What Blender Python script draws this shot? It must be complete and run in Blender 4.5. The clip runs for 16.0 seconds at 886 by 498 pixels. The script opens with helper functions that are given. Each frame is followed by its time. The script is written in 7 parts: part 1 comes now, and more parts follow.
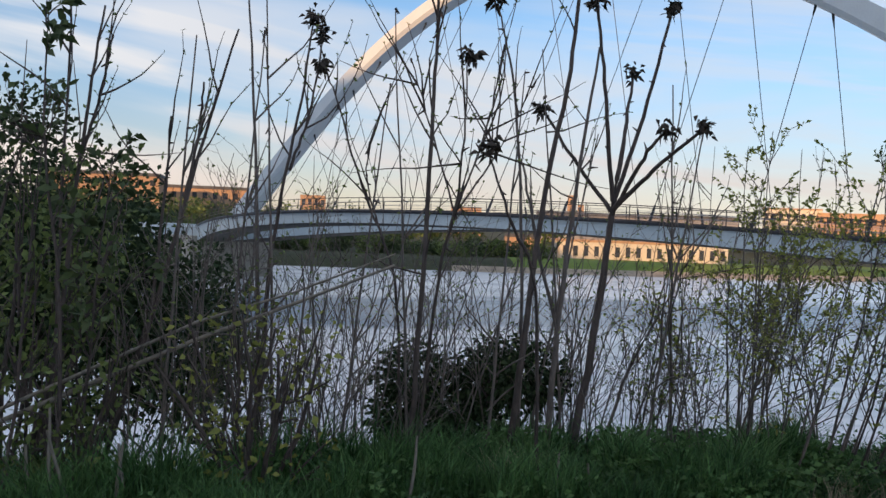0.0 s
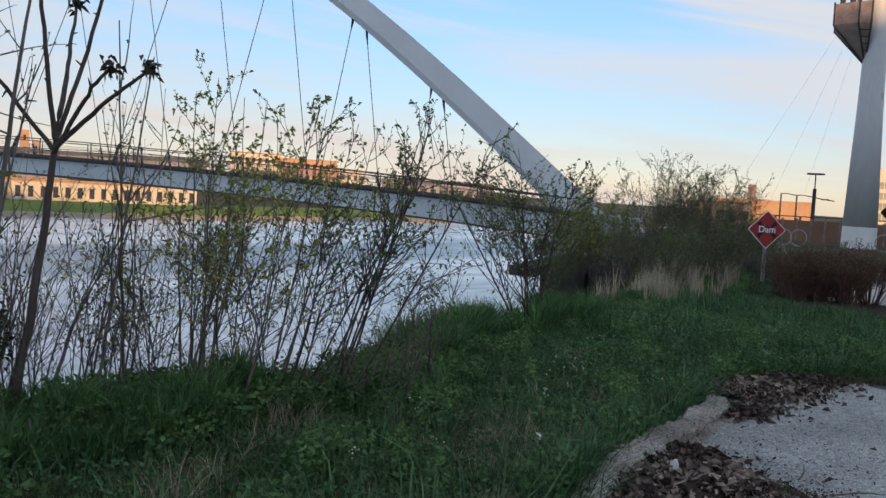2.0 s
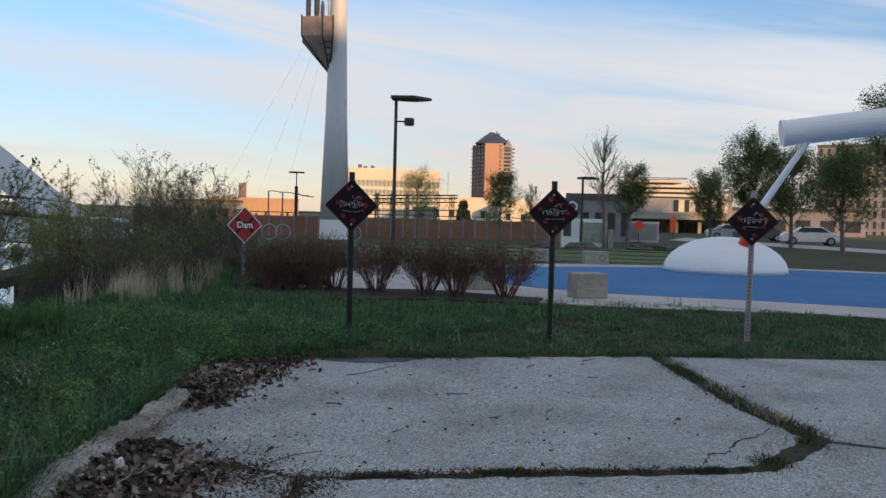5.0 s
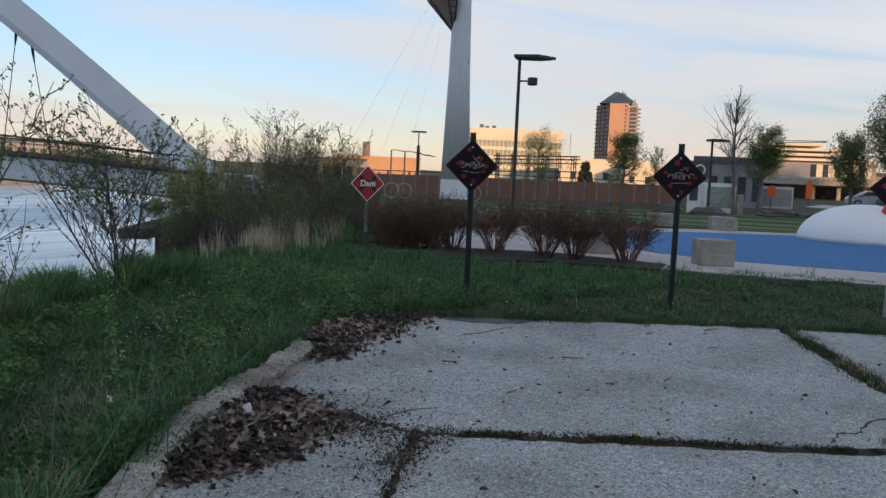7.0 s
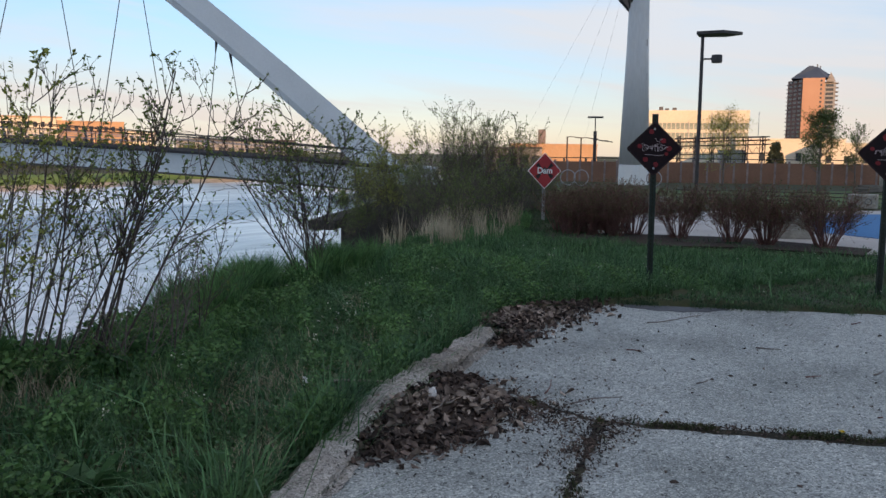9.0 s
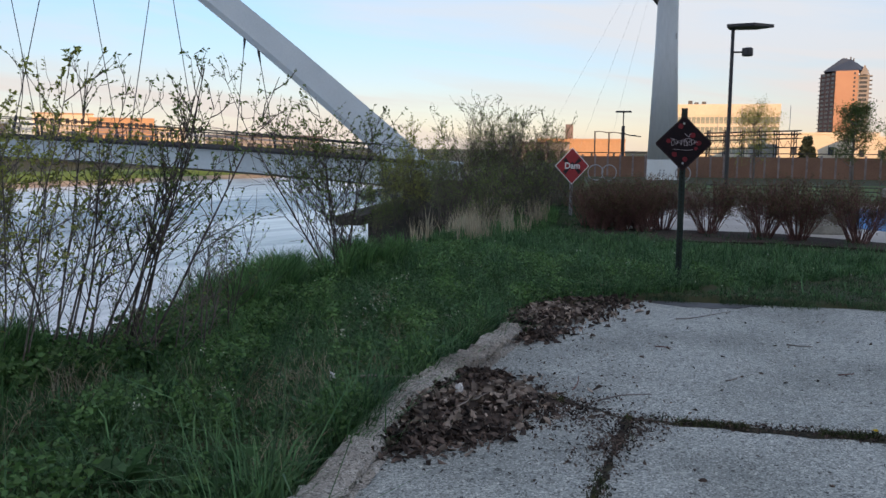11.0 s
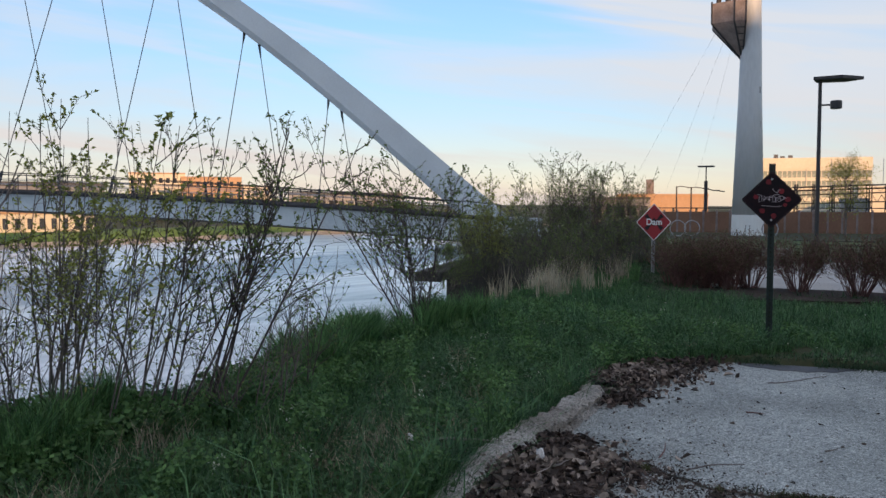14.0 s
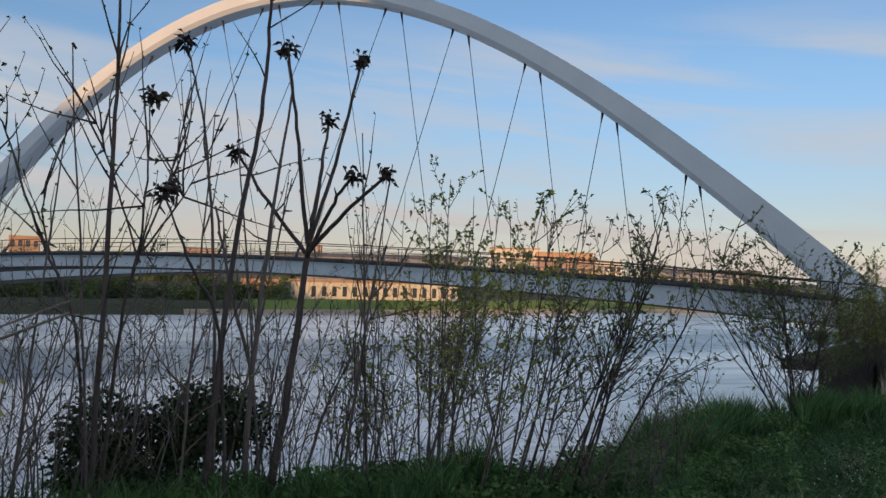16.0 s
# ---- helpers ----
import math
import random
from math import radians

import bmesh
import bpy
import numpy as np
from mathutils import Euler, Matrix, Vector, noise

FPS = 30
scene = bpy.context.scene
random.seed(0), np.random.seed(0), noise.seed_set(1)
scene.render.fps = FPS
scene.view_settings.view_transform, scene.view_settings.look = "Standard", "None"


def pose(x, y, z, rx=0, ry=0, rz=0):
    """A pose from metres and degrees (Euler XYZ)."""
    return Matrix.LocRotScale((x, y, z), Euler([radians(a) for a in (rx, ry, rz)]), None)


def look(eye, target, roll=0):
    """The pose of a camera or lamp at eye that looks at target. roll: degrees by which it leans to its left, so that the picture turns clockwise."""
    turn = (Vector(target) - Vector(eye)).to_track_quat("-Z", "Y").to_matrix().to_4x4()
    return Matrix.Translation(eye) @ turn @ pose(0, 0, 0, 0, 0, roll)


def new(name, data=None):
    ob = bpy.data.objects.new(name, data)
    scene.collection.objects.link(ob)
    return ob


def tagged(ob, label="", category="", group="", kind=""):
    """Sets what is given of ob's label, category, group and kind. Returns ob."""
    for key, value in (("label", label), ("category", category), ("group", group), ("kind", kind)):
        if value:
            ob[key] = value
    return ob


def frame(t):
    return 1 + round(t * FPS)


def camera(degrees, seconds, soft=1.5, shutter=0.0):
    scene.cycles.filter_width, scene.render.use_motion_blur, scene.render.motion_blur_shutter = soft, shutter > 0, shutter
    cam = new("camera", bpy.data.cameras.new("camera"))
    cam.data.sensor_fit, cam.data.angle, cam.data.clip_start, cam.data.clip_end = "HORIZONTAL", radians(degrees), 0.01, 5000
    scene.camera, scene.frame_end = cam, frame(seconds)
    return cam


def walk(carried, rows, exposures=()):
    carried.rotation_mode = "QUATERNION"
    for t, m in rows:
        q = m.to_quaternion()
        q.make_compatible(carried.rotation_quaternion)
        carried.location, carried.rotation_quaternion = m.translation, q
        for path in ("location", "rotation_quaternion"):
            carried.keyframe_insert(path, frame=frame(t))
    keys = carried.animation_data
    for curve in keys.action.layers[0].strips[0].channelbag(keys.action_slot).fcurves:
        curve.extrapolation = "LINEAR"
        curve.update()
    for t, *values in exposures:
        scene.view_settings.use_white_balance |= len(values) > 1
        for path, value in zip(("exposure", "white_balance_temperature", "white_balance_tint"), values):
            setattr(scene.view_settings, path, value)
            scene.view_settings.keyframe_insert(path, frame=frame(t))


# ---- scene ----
cam = camera(56.2, 16.0)
PATH = [
    (0, (0.111, 0.104, 1.596), (0.165, 2.103, 1.546), 2.3),
    (0.1, (0.128, 0.104, 1.603), (0.285, 2.097, 1.548), 2.5),
    (0.2, (0.142, 0.102, 1.609), (0.443, 2.079, 1.543), 2.6),
    (0.3, (0.153, 0.099, 1.611), (0.566, 2.055, 1.542), 2.7),
    (0.5, (0.163, 0.062, 1.608), (0.765, 1.968, 1.53), 2.8),
    (0.8, (0.185, 0.035, 1.614), (1.082, 1.820, 1.515), 3.5),
    (1, (0.196, 0.033, 1.62), (1.195, 1.762, 1.508), 3.6),
    (1.5, (0.199, 0.024, 1.627), (1.32, 1.675, 1.496), 3.6),
    (2, (0.19, 0.0, 1.603), (1.395, 1.591, 1.474), 3.2),
    (2.5, (0.184, -0.019, 1.597), (1.55, 1.436, 1.466), 3.5),
    (3, (0.225, -0.097, 1.602), (1.79, 1.145, 1.509), 3.1),
    (3.5, (0.272, -0.226, 1.591), (2.024, 0.737, 1.537), 2.0),
    (3.7, (0.284, -0.259, 1.591), (2.092, 0.595, 1.540), 1.6),
    (4.6, (0.310, -0.350, 1.592), (2.204, 0.290, 1.515), 1.5),
    (5.8, (0.325, -0.373, 1.596), (2.172, 0.384, 1.466), 1.5),
    (6, (0.327, -0.373, 1.596), (2.162, 0.406, 1.441), 1.6),
    (6.5, (0.331, -0.365, 1.597), (2.134, 0.48, 1.407), 2.0),
    (7, (0.32, -0.369, 1.603), (2.088, 0.547, 1.417), 2.4),
    (7.5, (0.33, -0.352, 1.591), (2.029, 0.685, 1.393), 1.9),
    (8, (0.329, -0.328, 1.58), (1.934, 0.844, 1.357), 0.9),
    (8.5, (0.336, -0.322, 1.58), (1.883, 0.927, 1.358), 0.3),
    (8.7, (0.337, -0.321, 1.580), (1.876, 0.937, 1.358), 0.4),
    (10.8, (0.342, -0.315, 1.582), (1.842, 0.985, 1.340), 0.6),
    (11, (0.342, -0.315, 1.583), (1.832, 0.999, 1.347), 0.4),
    (11.5, (0.34, -0.318, 1.586), (1.811, 1.019, 1.36), 0.2),
    (12, (0.347, -0.323, 1.591), (1.813, 1.021, 1.376), 0.6),
    (12.5, (0.364, -0.343, 1.591), (1.87, 0.962, 1.409), 1.2),
    (13, (0.369, -0.357, 1.594), (1.91, 0.905, 1.415), 0.8),
    (13.5, (0.367, -0.347, 1.601), (1.883, 0.949, 1.45), 0.5),
    (14, (0.378, -0.269, 1.603), (1.744, 1.188, 1.5), 0.1),
    (14.2, (0.374, -0.227, 1.609), (1.626, 1.332, 1.549), -0.2),
    (14.5, (0.362, -0.169, 1.618), (1.484, 1.487, 1.615), -0.3),
    (14.8, (0.354, -0.127, 1.613), (1.320, 1.623, 1.676), -0.5),
    (15, (0.353, -0.101, 1.61), (1.227, 1.694, 1.711), 0.1),
    (15.5, (0.357, -0.036, 1.635), (0.982, 1.855, 1.822), 1.6),
    (16, (0.359, -0.023, 1.616), (1.019, 1.864, 1.684), 1.5),
]
walk(cam, [(t, look(eye, target, roll)) for t, eye, target, roll in PATH], [(t, stops, 6950, 11) for t, stops in ((0, 0.66), (1, 0.62), (2.5, 0.68), (3.5, 0.70), (6, 0.62), (8.5, 0.72), (11, 0.76), (13.5, 0.74), (14.5, 0.58), (15.2, 0.42), (16, 0.25))])

# ---- light ----
SUN_AZ, SUN_EL = 218.0, 13.0          # degrees clockwise from +y, and above the horizon
world = bpy.data.worlds.new("evening_sky")
scene.world = world
world.use_nodes = True
wn, wl = world.node_tree.nodes, world.node_tree.links
wn.clear()
w_out = wn.new("ShaderNodeOutputWorld")
w_bg = wn.new("ShaderNodeBackground")
w_sky = wn.new("ShaderNodeTexSky")
w_sky.sky_type = "NISHITA"
w_sky.sun_disc = False
w_sky.sun_elevation = radians(SUN_EL)
w_sky.sun_rotation = radians(SUN_AZ)
w_sky.air_density, w_sky.dust_density, w_sky.ozone_density = 1.0, 0.25, 4.0
w_bg.inputs["Strength"].default_value = 0.128
w_co = wn.new("ShaderNodeTexCoord")
# high thin cloud: noise on the sky dome, flattened towards the horizon
w_sep = wn.new("ShaderNodeSeparateXYZ")
wl.new(w_co.outputs["Generated"], w_sep.inputs[0])


def wmath(op, a, b=None, c=None):
    n = wn.new("ShaderNodeMath")
    n.operation = op
    for i, v in enumerate((a, b, c)):
        if v is None:
            continue
        if isinstance(v, (int, float)):
            n.inputs[i].default_value = v
        else:
            wl.new(v, n.inputs[i])
    return n.outputs[0]


w_z = wmath("MAXIMUM", w_sep.outputs[2], 0.0)
w_el = wmath("ARCSINE", wmath("MINIMUM", w_z, 0.999))
w_az = wmath("ARCTAN2", w_sep.outputs[0], w_sep.outputs[1])


def wrange(value, a, b, lo=0.0, hi=1.0):
    n = wn.new("ShaderNodeMapRange")
    n.interpolation_type = "SMOOTHSTEP"
    wl.new(value, n.inputs[0])
    for k, v_ in enumerate((a, b, lo, hi)):
        n.inputs[k + 1].default_value = v_
    return n.outputs[0]


def wstreaks(across_s, up_s, tilt, scale, detail, distort):
    """Noise drawn out along the horizon; tilt makes the streaks climb."""
    uv = wn.new("ShaderNodeCombineXYZ")
    wl.new(wmath("MULTIPLY", w_az, across_s), uv.inputs[0])
    wl.new(wmath("MULTIPLY", wmath("ADD", w_el, wmath("MULTIPLY", w_az, tilt)), up_s), uv.inputs[1])
    t = wn.new("ShaderNodeTexNoise")
    t.inputs["Scale"].default_value, t.inputs["Detail"].default_value = scale, detail
    t.inputs["Distortion"].default_value = distort
    wl.new(uv.outputs[0], t.inputs["Vector"])
    return t.outputs["Fac"]


w_sheet = wrange(wstreaks(1.2, 9.0, 0.10, 1.0, 5, 0.5), 0.40, 0.60)
w_wisp = wrange(wstreaks(2.0, 24.0, 0.14, 1.0, 6, 0.7), 0.48, 0.66)
# a sheet of thin cloud low in the sky, with an uneven upper edge and brighter wisps in it
w_edge = wmath("ADD", w_el, wmath("MULTIPLY", wmath("SUBTRACT", wstreaks(1.6, 5.0, 0.06, 1.0, 5, 0.4), 0.5), 0.20))
w_layer = wrange(w_edge, 0.205, 0.30, 1.0, 0.0)
w_low = wmath("POWER", wmath("SUBTRACT", 1.0, wmath("MINIMUM", w_z, 1.0)), 9.0)
w_cover = wmath("ADD", wmath("MULTIPLY", w_layer, wmath("MULTIPLY_ADD", w_sheet, 0.62, 0.04)), wmath("MULTIPLY", w_layer, wmath("MULTIPLY", w_wisp, 0.42)))
# broad milky veil added over the unseen zenith to brighten the ground
w_veil = wmath("MULTIPLY", wrange(w_el, 0.38, 0.80), wmath("MULTIPLY_ADD", w_sheet, 0.36, 0.16))
w_cover = wmath("ADD", wmath("ADD", w_cover, w_veil), wmath("MULTIPLY", w_sheet, 0.12))
w_cover = wmath("MINIMUM", wmath("ADD", w_cover, wmath("MULTIPLY", w_low, 0.30)), 0.92)
w_mix = wn.new("ShaderNodeMixRGB")
# thin cloud glows more, and warmer, towards the low sun
w_dot = wn.new("ShaderNodeVectorMath")
w_dot.operation = "DOT_PRODUCT"
w_dot.inputs[1].default_value = (math.sin(radians(SUN_AZ)), math.cos(radians(SUN_AZ)), 0.12)
wl.new(w_co.outputs["Generated"], w_dot.inputs[0])
w_glow = wn.new("ShaderNodeValToRGB")
for w_e, (w_at, w_c) in zip((w_glow.color_ramp.elements[0], w_glow.color_ramp.elements[1]), ((0.15, (0.345, 0.368, 0.41, 1)), (1.0, (0.78, 0.735, 0.70, 1)))):
    w_e.position, w_e.color = w_at, w_c
wl.new(wmath("ADD", wmath("MULTIPLY", w_dot.outputs["Value"], 0.5), 0.5), w_glow.inputs[0])
w_bright = wn.new("ShaderNodeVectorMath")
w_bright.operation = "SCALE"
w_bright.inputs["Scale"].default_value = 10.2
# and turns peach in the haze near the horizon
w_haze = wn.new("ShaderNodeMixRGB")
w_haze.blend_type = "MULTIPLY"
w_haze.inputs[2].default_value = (1.10, 0.93, 0.79, 1)
wl.new(wrange(w_el, 0.01, 0.15, 1.0, 0.0), w_haze.inputs[0])
wl.new(w_glow.outputs[0], w_haze.inputs[1])
wl.new(w_haze.outputs[0], w_bright.inputs[0])
wl.new(w_bright.outputs[0], w_mix.inputs[2])
wl.new(w_cover, w_mix.inputs[0])
# the clear air dims and warms towards the horizon
w_dim = wn.new("ShaderNodeMixRGB")
w_dim.blend_type = "MULTIPLY"
w_dim.inputs[2].default_value = (0.86, 0.70, 0.70, 1)
wl.new(wrange(w_el, 0.03, 0.26, 1.0, 0.0), w_dim.inputs[0])
wl.new(w_sky.outputs[0], w_dim.inputs[1])
wl.new(w_dim.outputs[0], w_mix.inputs[1])
wl.new(w_mix.outputs[0], w_bg.inputs[0])
wl.new(w_bg.outputs[0], w_out.inputs[0])

sun = new("sun", bpy.data.lights.new("sun", "SUN"))
sun.data.energy, sun.data.angle, sun.data.color = 3.0, radians(0.6), (1.0, 0.56, 0.26)
sun_way = Vector((math.sin(radians(SUN_AZ)) * math.cos(radians(SUN_EL)), math.cos(radians(SUN_AZ)) * math.cos(radians(SUN_EL)), math.sin(radians(SUN_EL))))
sun.matrix_world = look(sun_way * 300, (0, 0, 0))

# ---- materials ----


def mat(name, a, b, scale=3.0, fine=40.0, rough=0.7, bump=0.3, metal=0.0, vary=0.0, island=0.0, spec=0.4, through_light=0.0, stretch=(1, 1, 1), dist=0.01, lo=0.35, hi=0.65, grain=0.45):
    """Two-scale noise between colours a and b, with fine bump. vary / island: brightness spread per object / per loose piece."""
    m = bpy.data.materials.new(name)
    m.use_nodes = True
    n, l = m.node_tree.nodes, m.node_tree.links
    p = n["Principled BSDF"]
    co = n.new("ShaderNodeTexCoord")
    mp = n.new("ShaderNodeMapping")
    mp.inputs["Scale"].default_value = stretch
    l.new(co.outputs["Object"], mp.inputs[0])
    n1, n2 = n.new("ShaderNodeTexNoise"), n.new("ShaderNodeTexNoise")
    for node, s, d in ((n1, scale, 4), (n2, fine, 3)):
        node.inputs["Scale"].default_value, node.inputs["Detail"].default_value = s, d
        l.new(mp.outputs[0], node.inputs["Vector"])
    mixed = n.new("ShaderNodeMath")
    mixed.operation = "MULTIPLY_ADD"
    mixed.inputs[1].default_value = grain
    l.new(n2.outputs["Fac"], mixed.inputs[0])
    half = n.new("ShaderNodeMath")
    half.operation = "MULTIPLY"
    half.inputs[1].default_value = 1 - grain
    l.new(n1.outputs["Fac"], half.inputs[0])
    l.new(half.outputs[0], mixed.inputs[2])
    r = n.new("ShaderNodeValToRGB")
    r.color_ramp.elements[0].position, r.color_ramp.elements[0].color = lo, (*a, 1)
    r.color_ramp.elements[1].position, r.color_ramp.elements[1].color = hi, (*b, 1)
    l.new(mixed.outputs[0], r.inputs[0])
    colour = r.outputs[0]
    if vary or island:
        hsv = n.new("ShaderNodeHueSaturation")
        rnd = n.new("ShaderNodeObjectInfo").outputs["Random"] if vary else n.new("ShaderNodeNewGeometry").outputs["Random Per Island"]
        mr = n.new("ShaderNodeMapRange")
        mr.inputs[3].default_value, mr.inputs[4].default_value = 1 - (vary or island), 1 + (vary or island)
        l.new(rnd, mr.inputs[0])
        l.new(mr.outputs[0], hsv.inputs["Value"])
        l.new(colour, hsv.inputs["Color"])
        colour = hsv.outputs[0]
    l.new(colour, p.inputs["Base Color"])
    p.inputs["Roughness"].default_value, p.inputs["Metallic"].default_value = rough, metal
    p.inputs["Specular IOR Level"].default_value = spec
    if bump:
        bm_ = n.new("ShaderNodeBump")
        bm_.inputs["Strength"].default_value, bm_.inputs["Distance"].default_value = bump, dist
        l.new(mixed.outputs[0], bm_.inputs["Height"])
        l.new(bm_.outputs[0], p.inputs["Normal"])
    if through_light:
        tr = n.new("ShaderNodeBsdfTranslucent")
        l.new(colour, tr.inputs[0])
        mx = n.new("ShaderNodeMixShader")
        mx.inputs[0].default_value = through_light
        l.new(p.outputs[0], mx.inputs[1])
        l.new(tr.outputs[0], mx.inputs[2])
        l.new(mx.outputs[0], n["Material Output"].inputs[0])
    return m


